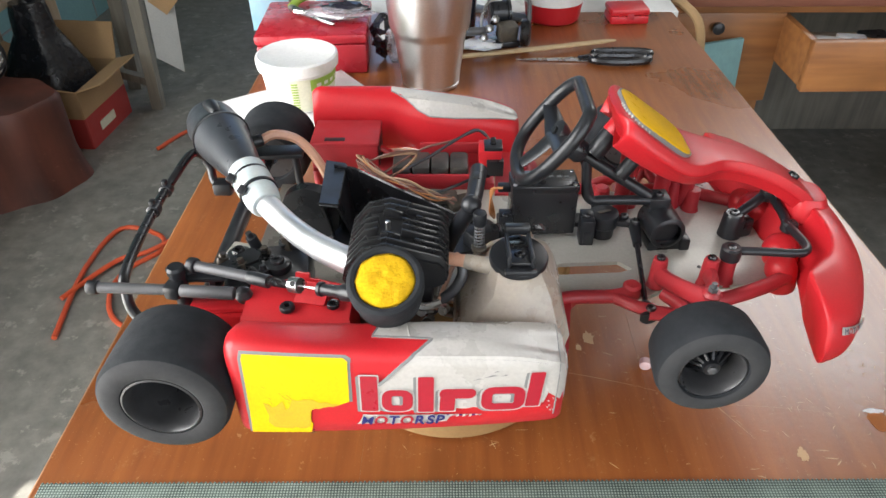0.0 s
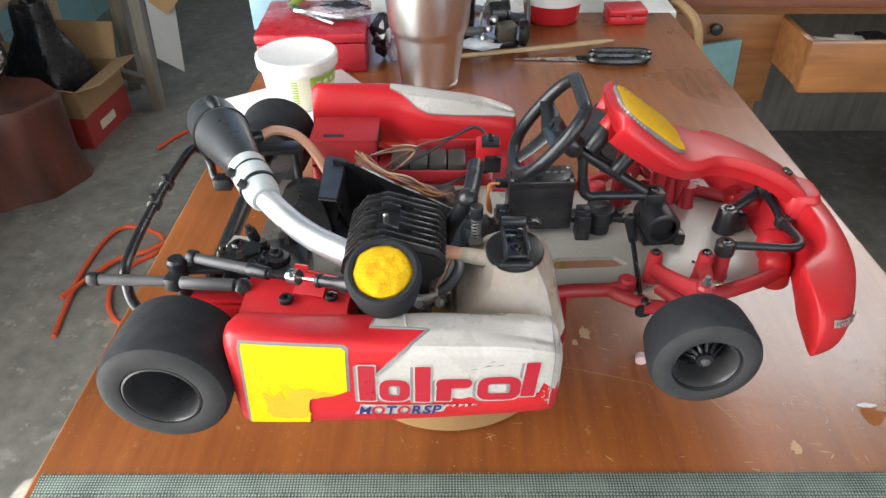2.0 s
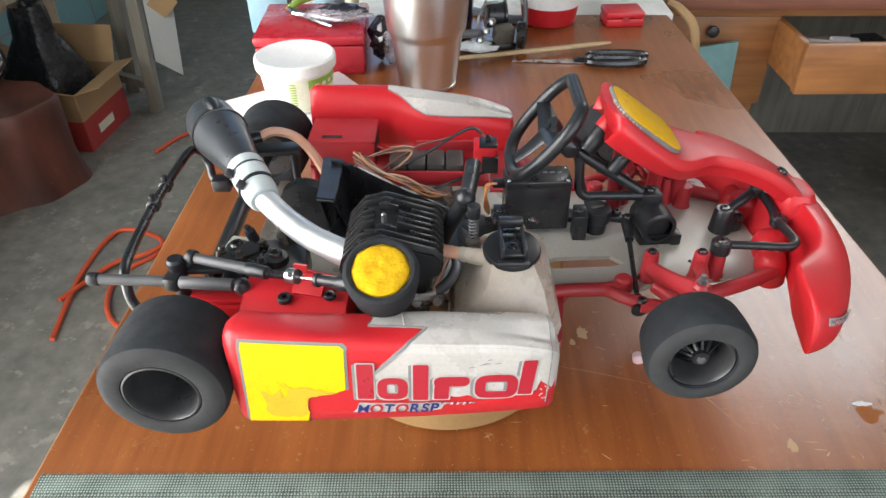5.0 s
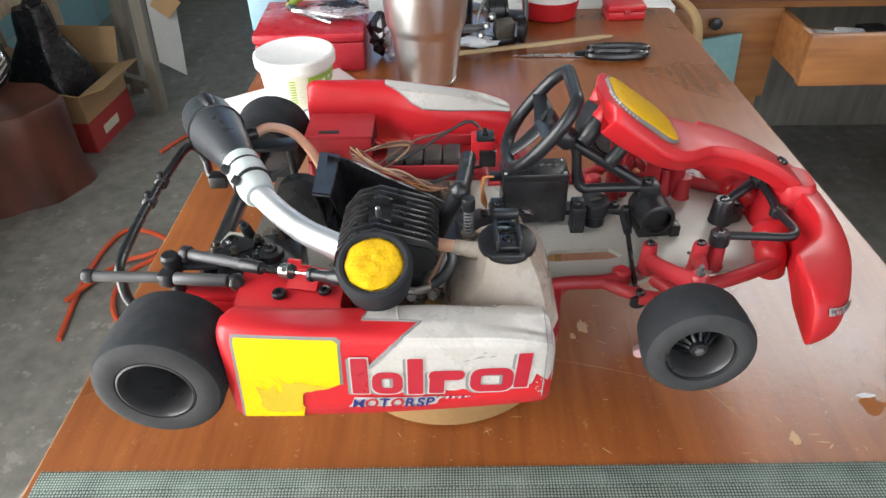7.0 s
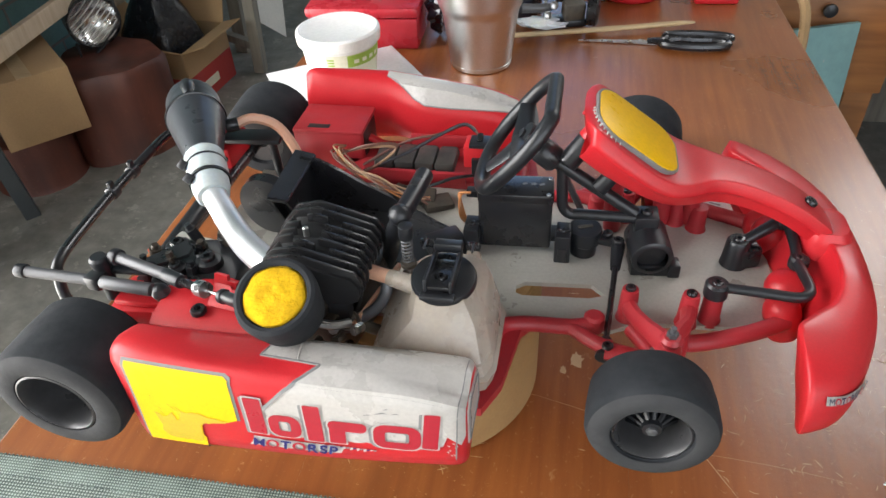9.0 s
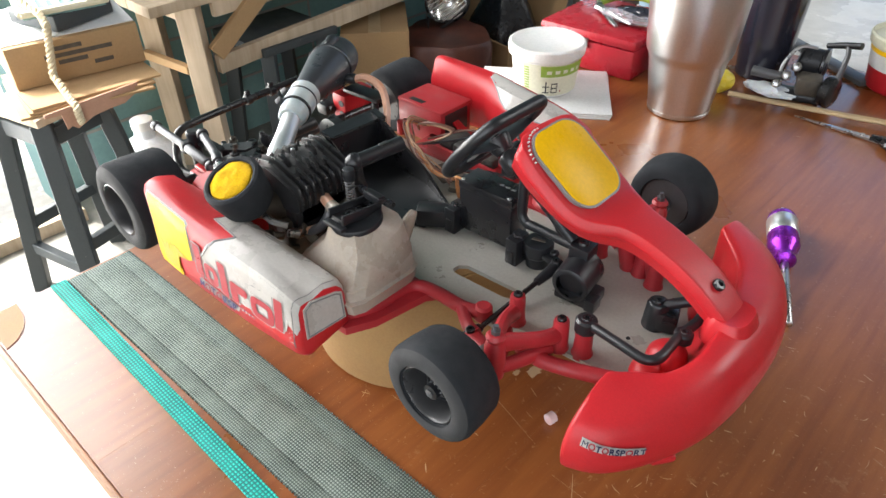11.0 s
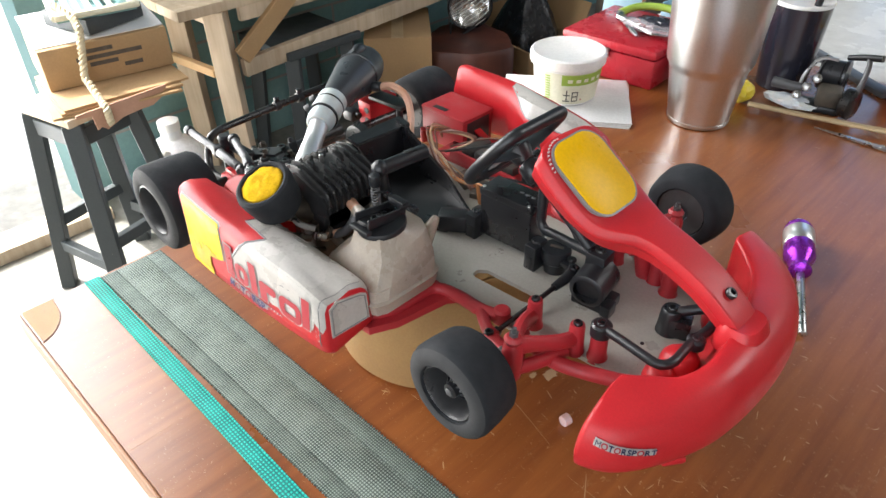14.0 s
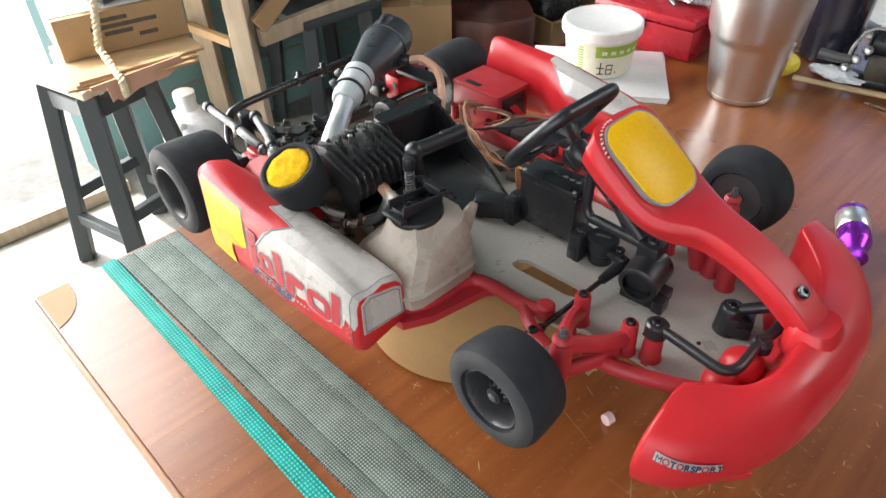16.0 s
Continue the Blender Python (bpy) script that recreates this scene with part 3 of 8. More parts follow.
strap = thing("webbing_strap", (0.1, 0.2665, TZ), "wide grey-green woven webbing strap laid on the table", "strap")


def strap_part(name, y0, y1, x0, x1, z1, mat, base, turn, parent):
    ob = build(name, Geo().box(((x0 + x1) / 2, (y0 + y1) / 2, z1 / 2), (x1 - x0, y1 - y0, z1), z1 * 0.3), mat)
    ob.parent = parent
    ob.rotation_euler[2] = radians(turn)
    return ob


strap_part("centre_band", -0.0145, 0.0145, -0.331, 0.34, 0.0016, WEBBING, strap, STRAP_TURN, strap)
for y0, y1 in ((-0.0287, -0.01455), (0.01455, 0.0287)):
    strap_part("edge_band", y0, y1, -0.331, 0.34, 0.0017, WEBBING_EDGE, strap, STRAP_TURN, strap)
for yy in (-0.0146, 0.0146):
    g = Geo()
    for k in range(150):
        x = -0.33 + k * 0.0044
        g.box((x, yy, 0.0016), (0.0022, 0.0005, 0.0004))
    ob = build("stitching", g, WEBBING)
    ob.parent = strap
    ob.rotation_euler[2] = radians(STRAP_TURN)
g = Geo()
rnd = random.Random(12)
for k in range(230):
    x = -0.33 + k * 0.0029
    g.lathe([(0, 0.0009), (0.0014, 0.0009)], (x, 0, 0.0004), (0, 0, 1), 6)
for sgn in (-1, 1):
    ob = build("selvedge", g, WEBBING_EDGE)
    ob.parent = strap
    ob.location = Matrix.Rotation(radians(STRAP_TURN), 3, "Z") @ Vector((0, sgn * 0.0287, 0))
    ob.rotation_euler[2] = radians(STRAP_TURN)
teal = thing("teal_strap", (0.1, 0.222, TZ), "narrow bright teal woven strap laid on the table", "strap")
strap_part("band", -0.0052, 0.0052, -0.334, 0.31, 0.0016, TEAL, teal, -0.6, teal)
for y0, y1 in ((-0.0068, -0.0053), (0.0053, 0.0068)):
    strap_part("edge_band", y0, y1, -0.334, 0.31, 0.0019, TEAL, teal, -0.6, teal)

# round support under the kart
stand = thing("kart_stand", (0.03, 0.407, TZ), "thick round tan felt-covered stand beneath the model kart", "stand")
part("drum", Geo().lathe([(0, 0.077), (0.003, 0.08), (0.05, 0.0803), (0.096, 0.08), (0.099, 0.078)], (0.03, 0.407, TZ), (0, 0, 1), 72), CORK, stand)
part("top_pad", Geo().lathe([(0.099, 0.076), (0.1, 0.0765), (0.101, 0.075)], (0.03, 0.407, TZ), (0, 0, 1), 72), CORK, stand)

# tumbler
tum = thing("steel_tumbler", (0.0, 0.904, TZ), "tall brushed stainless steel tumbler cup on the table", "tumbler")
TBASE = (0.0, 0.904, TZ)
part("base_ring", Geo().lathe([(0, 0.0347), (0.0015, 0.0375), (0.006, 0.0383), (0.0065, 0.0376)], TBASE, (0, 0, 1), 64), BRUSHED, tum)
part("lower_body", Geo().lathe([(0.0065, 0.0377), (0.066, 0.0457), (0.069, 0.0464)], TBASE, (0, 0, 1), 72), BRUSHED, tum)
part("upper_body", Geo().lathe([(0.069, 0.0464), (0.073, 0.0476), (0.077, 0.0501), (0.082, 0.0513), (0.19, 0.0599), (0.193, 0.0596), (0.1925, 0.0585), (0.09, 0.0493)], TBASE, (0, 0, 1), 72), BRUSHED, tum)

# salt tub on a pad of paper
pad = thing("paper_pad", (-0.15, 0.83, TZ), "thin white square paper pad on the table", "paper")
for k in range(3):
    part("sheet", Geo().box((-0.152, 0.829, TZ + 0.0011 + 0.002 * k), (0.168, 0.135, 0.0018), 0.0003, (0, 0, 33 + 1.2 * k)), PAPER, pad)
tub = thing("salt_tub", (-0.158, 0.836, TZ + 0.0062), "white plastic tub with a green and cream label", "tub")
TB = (-0.158, 0.836, TZ + 0.0063)
part("body", Geo().lathe([(0, 0.0358), (0.003, 0.0395), (0.05, 0.0448), (0.0505, 0.042)], TB, (0, 0, 1), 56), WHITE_PLASTIC, tub)
part("lid", Geo().lathe([(0.048, 0.047), (0.0495, 0.0488), (0.058, 0.0494), (0.0615, 0.0488), (0.063, 0.046), (0.0622, 0.0445), (0.0622, 0.001)], TB, (0, 0, 1), 56), WHITE_PLASTIC, tub, "round white snap lid")


def band(z0, z1, a0, a1, off=0.0004):
    n = 24
    r = lambda z: 0.0395 + (z - 0.003) / 0.047 * 0.0053 + off
    top_ = [(TB[0] + r(z1) * math.cos(t), TB[1] + r(z1) * math.sin(t), TB[2] + z1) for t in (radians(a0 + (a1 - a0) * k / n) for k in range(n + 1))]
    low = [(TB[0] + r(z0) * math.cos(t), TB[1] + r(z0) * math.sin(t), TB[2] + z0) for t in (radians(a0 + (a1 - a0) * k / n) for k in range(n + 1))]
    return Geo().add(low + top_, [(k, k + 1, n + 2 + k, n + 1 + k) for k in range(n)])


part("label_cream", band(0.004, 0.0455, -95, 55), LABEL, tub, "cream label")
part("label_green", band(0.03, 0.0445, -62, 30, 0.0008), GREEN, tub, "green label band")
for k in range(5):
    part("print_bar", band(0.034, 0.0385, -52 + 14 * k, -44 + 14 * k, 0.0011), LABEL, tub)
for k, (z0, z1, a0, a1) in enumerate(((0.008, 0.024, -53, -51), (0.016, 0.0175, -58, -46), (0.008, 0.0095, -58, -46), (0.02, 0.0215, -43, -32), (0.014, 0.0155, -43, -32), (0.008, 0.0095, -43, -32), (0.008, 0.0215, -43, -41.5), (0.008, 0.0215, -33.5, -32))):
    part("print_bar", band(z0, z1, a0, a1, 0.0011), BLACK_INK, tub)
for k in range(11):
    part("print_bar", band(0.006 + 0.0034 * k, 0.0078 + 0.0034 * k, -92, -82, 0.0009), GREEN, tub)
part("print_bar", band(0.009, 0.0115, -27, -25, 0.0011), RED_INK, tub)

# red tool box with clutter on it
tb = thing("red_tool_box", (-0.162, 0.985, TZ), "glossy red painted metal tool box with clutter on its lid", "tool box")
part("body", Geo().box((-0.163, 1.0, TZ + 0.0205), (0.146, 0.14, 0.041), 0.004, (0, 0, 3)), RED_BOX, tb)
part("lid", Geo().box((-0.163, 1.0, TZ + 0.0485), (0.15, 0.144, 0.014), 0.005, (0, 0, 3)), RED_BOX, tb)
part("latch", Geo().box((-0.1645, 0.9275, TZ + 0.039), (0.02, 0.003, 0.014), 0.001, (0, 0, 3)), STEEL, tb)
pl = thing("plastic_packet", (-0.135, 0.985, TZ + 0.0555), "crumpled clear and purple plastic packet on the box", "packet")
rnd = random.Random(31)


def crumple(c, size, seed, n=9, rough_=0.3):
    """A crumpled lump of film."""
    q = random.Random(seed)
    rings_ = []
    for i in range(n):
        v = -1 + 2 * i / (n - 1)
        rr = math.sqrt(max(0.02, 1 - v * v))
        rings_.append([Vector((c[0] + size[0] * rr * math.cos(t) * q.uniform(1 - rough_, 1 + rough_), c[1] + size[1] * rr * math.sin(t) * q.uniform(1 - rough_, 1 + rough_), c[2] + size[2] * (v + q.uniform(-0.12, 0.12)))) for t in (2 * math.pi * j / 14 for j in range(14))])
    low = min(p.z for r_ in rings_ for p in r_)
    for r_ in rings_:
        for p in r_:
            p.z += c[2] - size[2] - low
    return Geo().rings(rings_)


part("film", crumple((-0.125, 0.985, TZ + 0.0655), (0.045, 0.016, 0.008), 3), FILM, pl, sharp=20)
part("wrapper", crumple((-0.118, 0.992, TZ + 0.0695), (0.03, 0.012, 0.009), 5), GLASS_DARK, pl, "dark purple wrapper", sharp=20)
solid("foil_packet", crumple((-0.068, 0.985, TZ + 0.03), (0.016, 0.014, 0.03), 7), GLASS_DARK, "crumpled shiny black foil packet on the table", "packet", sharp=20)
solid("clear_packet", crumple((-0.052, 0.972, TZ + 0.022), (0.011, 0.01, 0.026), 8), FILM, "crumpled clear plastic packet on the table", "packet", sharp=20)
pli = thing("green_pliers", (-0.18, 1.04, TZ + 0.0560), "pliers with curved green handles on the tool box", "pliers")
part("handle", Geo().tube([(-0.2, 1.02, TZ + 0.0620), (-0.185, 1.045, TZ + 0.0680), (-0.15, 1.06, TZ + 0.0700), (-0.115, 1.06, TZ + 0.0660)], 0.0055, 10, 5), GREEN, pli, "green plastic handle")
part("jaw", Geo().tube([(-0.2, 1.02, TZ + 0.0620), (-0.155, 0.975, TZ + 0.0615), (-0.13, 0.955, TZ + 0.0605)], [0.005, 0.004, 0.002], 8, 3), STEEL, pli)
part("jaw", Geo().tube([(-0.19, 1.0, TZ + 0.0630), (-0.15, 0.985, TZ + 0.0625), (-0.12, 0.975, TZ + 0.0605)], [0.005, 0.004, 0.002], 8, 3), STEEL, pli)
jr = thing("small_jar", (-0.115, 1.045, TZ + 0.0560), "small cream plastic jar on the tool box", "jar")
part("body", Geo().lathe([(0, 0.009), (0.002, 0.01), (0.02, 0.01), (0.022, 0.007)], (-0.112, 1.04, TZ + 0.0557), (0, 0, 1), 24), LABEL, jr)
part("cap", Geo().lathe([(0.022, 0.008), (0.03, 0.008), (0.031, 0.006)], (-0.112, 1.04, TZ + 0.0557), (0, 0, 1), 24), WHITE_PLASTIC, jr)
solid("printed_card", Geo().box((-0.255, 1.115, TZ + 0.0505), (0.06, 0.003, 0.1), 0.0006, (-12, 0, 20)), FLUE, "blue and white printed card standing beside the box", "card")
solid("pale_blue_cup", Geo().lathe([(0, 0.022), (0.002, 0.024), (0.06, 0.028), (0.0605, 0.026), (0.005, 0.022)], (-0.155, 1.115, TZ), (0, 0, 1), 32), FLUE, "pale blue plastic cup on the table", "cup")

# stick, scissors, red case
stick = Geo().tube([(0.034, 0.9705, TZ + 0.0085), (0.1, 0.9875, TZ + 0.0082), (0.18, 1.0095, TZ + 0.0078), (0.245, 1.029, TZ + 0.0074), (0.268, 1.0355, TZ + 0.0072)], [0.0052, 0.005, 0.0054, 0.0052, 0.0022], 8, 3, (1, 0.55))
solid("wooden_stick", stick, STICK, "pale split wooden stick on the table", "stick")
sc = thing("scissors", (0.2, 0.9740, TZ), "black-handled steel scissors lying on the table", "scissors")
part("blade", Geo().prism([(0.0, -0.002), (0.1, -0.005), (0.1, 0.005), (0.03, 0.003)], 0, 0.0012, pose(0.118, 0.9790, TZ + 0.0012, 0, 0, -2)), STEEL, sc)
part("blade", Geo().prism([(0.0, -0.001), (0.1, -0.005), (0.1, 0.004), (0.03, 0.002)], 0, 0.0012, pose(0.118, 0.9760, TZ + 0.0026, 0, 0, 0.5)), STEEL, sc)
part("pivot", Geo().cyl((0.196, 0.9765, TZ + 0.001), (0.196, 0.9765, TZ + 0.0052), 0.0028, seg=14), STEEL, sc)
for s_, yy in ((1, 0.9875), (-1, 0.9675)):
    loop = [(0.265 + 0.041 * math.cos(t) + 0.003 * s_, yy + (0.0125 if s_ < 0 else 0.010) * math.sin(t), TZ + 0.0065) for t in (2 * math.pi * k / 24 for k in range(25))]
    part("handle", Geo().tube(loop, 0.0046, 8, 2, (1, 1.15)), BLACK_GLOSS, sc)
part("handle_neck", Geo().tube([(0.205, 0.9770, TZ + 0.004), (0.228, 0.9765, TZ + 0.0055)], [0.005, 0.0075], 10, 0, (1.3, 0.6)), BLACK_GLOSS, sc)
rc = thing("red_case", (0.306, 1.14, TZ), "small closed red plastic case on the table", "case")
part("base", Geo().box((0.304, 1.142, TZ + 0.0065), (0.06, 0.045, 0.013), 0.003, (0, 0, 4)), RED, rc)
part("lid", Geo().box((0.304, 1.142, TZ + 0.0185), (0.061, 0.046, 0.0105), 0.0035, (0, 0, 4)), RED, rc)
part("clasp", Geo().box((0.3056, 1.1182, TZ + 0.013), (0.01, 0.002, 0.008), 0.0006, (0, 0, 4)), RED_DUST, rc)
cup = thing("red_tub", (0.188, 1.15, TZ), "red and white plastic tub with a yellow rim", "tub")
UC = (0.188, 1.152, TZ + 0.0002)
part("body", Geo().lathe([(0, 0.0392), (0.003, 0.0426), (0.03, 0.0465), (0.0305, 0.0437), (0.006, 0.0392)], UC, (0, 0, 1), 44), RED, cup)
part("wall", Geo().lathe([(0.03, 0.0468), (0.052, 0.0498), (0.0525, 0.0476), (0.031, 0.0442)], UC, (0, 0, 1), 44), WHITE_PLASTIC, cup, "translucent white plastic wall")
part("band", Geo().lathe([(0.05, 0.0501), (0.056, 0.0507), (0.0565, 0.0493)], UC, (0, 0, 1), 44), YELLOW, cup)
part("rim", Geo().lathe([(0.056, 0.0513), (0.06, 0.0543), (0.07, 0.0554), (0.072, 0.0532), (0.066, 0.0510), (0.066, 0.001)], UC, (0, 0, 1), 44), LABEL, cup, "pale cream lid")

# fishing reel
reel = thing("fishing_reel", (0.12, 1.04, TZ), "worn black and silver fishing reel lying on the table", "fishing reel")
part("gear_case", Geo().box((0.108, 1.032, TZ + 0.022), (0.03, 0.024, 0.026), 0.006, (10, 0, 18)), GUNK, reel)
part("side_cap", Geo().lathe([(0, 0.017), (0.002, 0.019), (0.012, 0.0195), (0.015, 0.016), (0.016, 0.006)], (0.127, 1.03, TZ + 0.021), (1, -0.1, 0), 28), BLACK_GLOSS, reel)
part("spool", Geo().lathe([(0, 0.021), (0.002, 0.0215), (0.004, 0.0165), (0.026, 0.0165), (0.028, 0.021), (0.031, 0.0205)], (0.082, 1.062, TZ + 0.0385), (1, 0.1, 0.02), 32), BLACK_GLOSS, reel)
part("line_wrap", Geo().lathe([(0.0045, 0.0178), (0.0255, 0.0178)], (0.082, 1.062, TZ + 0.0385), (1, 0.1, 0.02), 32), BLACK, reel)
part("foot", Geo().tube([(0.04, 1.02, TZ + 0.026), (0.065, 1.022, TZ + 0.026), (0.08, 1.03, TZ + 0.026)], [0.0065, 0.006, 0.005], 12, 3), GREY_ROD, reel)
part("bail", Geo().tube([(0.075, 1.03, TZ + 0.012), (0.07, 1.035, TZ + 0.035), (0.08, 1.05, TZ + 0.058), (0.1, 1.056, TZ + 0.06)], 0.0022, 8, 5), STEEL, reel)
for k in range(3):
    part("knob", Geo().lathe([(0, 0.004), (0.001, 0.0055), (0.007, 0.0055), (0.008, 0.004)], (0.072 + 0.008 * k, 1.022 + 0.004 * k, TZ + 0.016 + 0.012 * k), (0.4, -0.8, 0.4), 16), STEEL, reel)
part("handle_arm", Geo().tube([(0.137, 1.028, TZ + 0.024), (0.139, 1.034, TZ + 0.045), (0.138, 1.044, TZ + 0.066), (0.133, 1.05, TZ + 0.074)], [0.006, 0.005, 0.0042, 0.004], 10, 4, (1, 0.7)), GREY_ROD, reel)
part("handle_grip", Geo().tube([(0.15, 1.045, TZ + 0.078), (0.13, 1.05, TZ + 0.073), (0.11, 1.056, TZ + 0.066)], [0.0042, 0.004, 0.0034], 12, 3), BLACK, reel)
part("base_block", Geo().box((0.1, 1.035, TZ + 0.005), (0.05, 0.03, 0.01), 0.003, (0, 0, 15)), BLACK, reel)
solid("clear_bag", crumple((0.068, 1.022, TZ + 0.006), (0.03, 0.018, 0.006), 14), CLOUDY, "flattened clear plastic bag on the table", "bag", sharp=20)
solid("yellow_bag", crumple((0.018, 0.985, TZ + 0.014), (0.014, 0.016, 0.014), 15, 9, 0.2), YELLOW_BAG, "small crumpled yellow plastic bag on the table", "bag", sharp=20)
bc = thing("black_cup", (0.03, 1.075, TZ), "tall dark glossy cup holding pens on the table", "cup")
KC = (0.03, 1.078, TZ)
part("body", Geo().lathe([(0, 0.03), (0.002, 0.032), (0.115, 0.038), (0.1155, 0.036), (0.01, 0.03)], KC, (0, 0, 1), 48), GLASS_DARK, bc)
part("rim", Geo().lathe([(0.113, 0.0382), (0.116, 0.0388), (0.118, 0.038), (0.117, 0.036)], KC, (0, 0, 1), 48), WHITE_PLASTIC, bc, "pale rim")
for k, (dx, dy, m_) in enumerate(((0.01, 0.004, RED_INK), (-0.008, 0.01, FLUE), (0.015, -0.01, BLACK), (-0.012, -0.01, GREY_ROD))):
    pn = thing("pen", (KC[0] + dx, KC[1] + dy, TZ + 0.012), "pen standing in the dark cup", "pen", group="pens in the cup")
    part("barrel", Geo().cyl((KC[0] + dx * 0.6, KC[1] + dy * 0.6, TZ + 0.012), (KC[0] + dx * 1.8, KC[1] + dy * 1.8, TZ + 0.14), 0.0045, seg=12), m_, pn)
    part("cap", Geo().cyl((KC[0] + dx * 1.8, KC[1] + dy * 1.8, TZ + 0.14), (KC[0] + dx * 1.95, KC[1] + dy * 1.95, TZ + 0.155), 0.0048, 0.003, seg=12), m_, pn)
solid("steel_rule", Geo().box((0.045, 1.2035, TZ + 0.0035), (0.26, 0.022, 0.007), 0.0015, (0, 0, -33.5)), GREY_ROD, "dark grey metal bar lying across the tables", "bar")

# screwdriver
sd = thing("screwdriver", (0.22, 0.67, TZ), "short purple and silver anodised screwdriver on the table", "screwdriver")
A, B = Vector((0.1985, 0.7285, TZ + 0.0142)), Vector((0.259, 0.597, TZ + 0.006))
D = (B - A).normalized()
for k in range(6):
    t = 2 * math.pi * k / 6
    o1 = D.orthogonal().normalized()
    o2 = D.cross(o1)
    c_ = A + (o1 * math.cos(t) + o2 * math.sin(t)) * 0.0075
    part("crown_tooth", Geo().cyl(c_ - D * 0.003, c_ + D * 0.002, 0.0026, seg=10), ALU, sd)
part("handle_cap", Geo().lathe([(0, 0.0095), (0.0015, 0.0125), (0.007, 0.0135), (0.0075, 0.0135)], A, D, 28), PURPLE, sd)
part("grip", Geo().lathe([(0.0075, 0.0132), (0.0085, 0.0138), (0.0285, 0.0138), (0.0295, 0.0132)], A, D, 28), ALU, sd)
part("handle_neck", Geo().lathe([(0.0295, 0.0134), (0.043, 0.0138), (0.046, 0.0132), (0.056, 0.0085), (0.06, 0.0085), (0.064, 0.0098), (0.067, 0.006), (0.0672, 0.003)], A, D, 28), PURPLE, sd)
part("shaft", Geo().cyl(A + D * 0.066, B, 0.0033, seg=16, bevel=0.0005), STEEL, sd)
bead = Geo().lathe([(0, 0.002), (0.0004, 0.0036), (0.0008, 0.0042), (0.0062, 0.0042), (0.0066, 0.0036), (0.007, 0.002)], (0.1735, 0.391, TZ + 0.0043), (0.2, 1, 0), 16)
solid("plastic_bead", bead, BEAD, "tiny pale pink plastic bead on the table", "bead")

# ---- stool with carton ----
stool = thing("wooden_stool", (-1.26, 0.535, 0), "tall dark painted wooden stool with worn pale edges", "stool")
SC = Vector((-1.257, 0.552, 0))
corners = []
for k in range(4):
    a_ = radians(239 + 90 * k)
    corners.append((SC + Vector((math.cos(a_), math.sin(a_), 0)) * 0.168, SC + Vector((math.cos(a_), math.sin(a_), 0)) * 0.1 + Vector((0, 0, 0.484))))


def bar(p, q, w, h, bevel=0.002):
    """A square bar from p to q."""
    p, q = Vector(p), Vector(q)
    d_ = q - p
    m_ = Matrix.Translation((p + q) / 2) @ d_.to_track_quat("X", "Z").to_matrix().to_4x4()
    b = bmesh.new()
    bmesh.ops.create_cube(b, size=1.0)
    bmesh.ops.scale(b, vec=(d_.length, w, h), verts=b.verts)
    bmesh.ops.bevel(b, geom=b.edges[:], offset=bevel, segments=1, profile=0.5, affect="EDGES")
    bmesh.ops.transform(b, matrix=m_, verts=b.verts)
    return Geo().bm(b)


for p, q in corners:
    part("leg", bar(p, q, 0.04, 0.034), DARK_PAINT, stool)
for k in range(4):
    (p0, q0), (p1, q1) = corners[k], corners[(k + 1) % 4]
    z = 0.13 + 0.06 * (k % 2)
    part("stretcher", bar(p0.lerp(q0, z / 0.484), p1.lerp(q1, z / 0.484), 0.02, 0.03), DARK_PAINT, stool)
    part("seat_rail", bar(p0.lerp(q0, 0.93), p1.lerp(q1, 0.93), 0.02, 0.04), DARK_PAINT, stool)
part("seat", Geo().box((SC.x, SC.y, 0.4935), (0.185, 0.185, 0.019), 0.004, (0, 0, 14)), PALE_WOOD, stool)
cards = thing("cardboard_stack", (-1.27, 0.62, 0.503), "stack of flattened brown cardboard on the stool", "cardboard")
for k in range(3):
    part("sheet", Geo().box((-1.25 - 0.006 * k, 0.622 + 0.008 * (k % 3), 0.506 + 0.0062 * k), (0.235, 0.27 - 0.012 * (k % 2), 0.0056), 0.001, (0, 0, -12 + 3 * (k % 3))), CARD, cards)
wedge = Geo().prism([(0.5, 0.508), (0.532, 0.506), (0.535, 0.472), (0.545, 0.476), (0.556, 0.467), (0.593, 0.482), (0.63, 0.486), (0.664, 0.487), (0.69, 0.5), (0.701, 0.516), (0.702, 0.523), (0.5, 0.516)], -1.131, -1.127, Matrix(((0, 0, 1, 0), (1, 0, 0, 0), (0, 1, 0, 0), (0, 0, 0, 1))))
part("torn_flap", wedge, CARD_PINK, cards, "torn pinkish cardboard flap")
ctn = thing("cardboard_carton", (-1.36, 0.66, 0.522), "brown printed cardboard carton tied with pale rope", "carton")
part("box", Geo().box((-1.34, 0.658, 0.567), (0.19, 0.272, 0.09), 0.003, (0, 0, -10)), CARD, ctn)
for k, (yy, zz, ww) in enumerate(((0.62, 0.582, 0.07), (0.645, 0.567, 0.14), (0.63, 0.552, 0.06), (0.69, 0.538, 0.04))):
    part("print_bar", Geo().box((-1.2432 + (yy - 0.658) * 0.176, yy, zz + 0.011), (0.0014, ww, 0.009), 0, (0, 0, -10)), GUNK, ctn)
part("flap", Geo().box((-1.36, 0.66, 0.622), (0.2, 0.272, 0.003), 0.0008, (0, 5, -10)), PAPER, ctn)
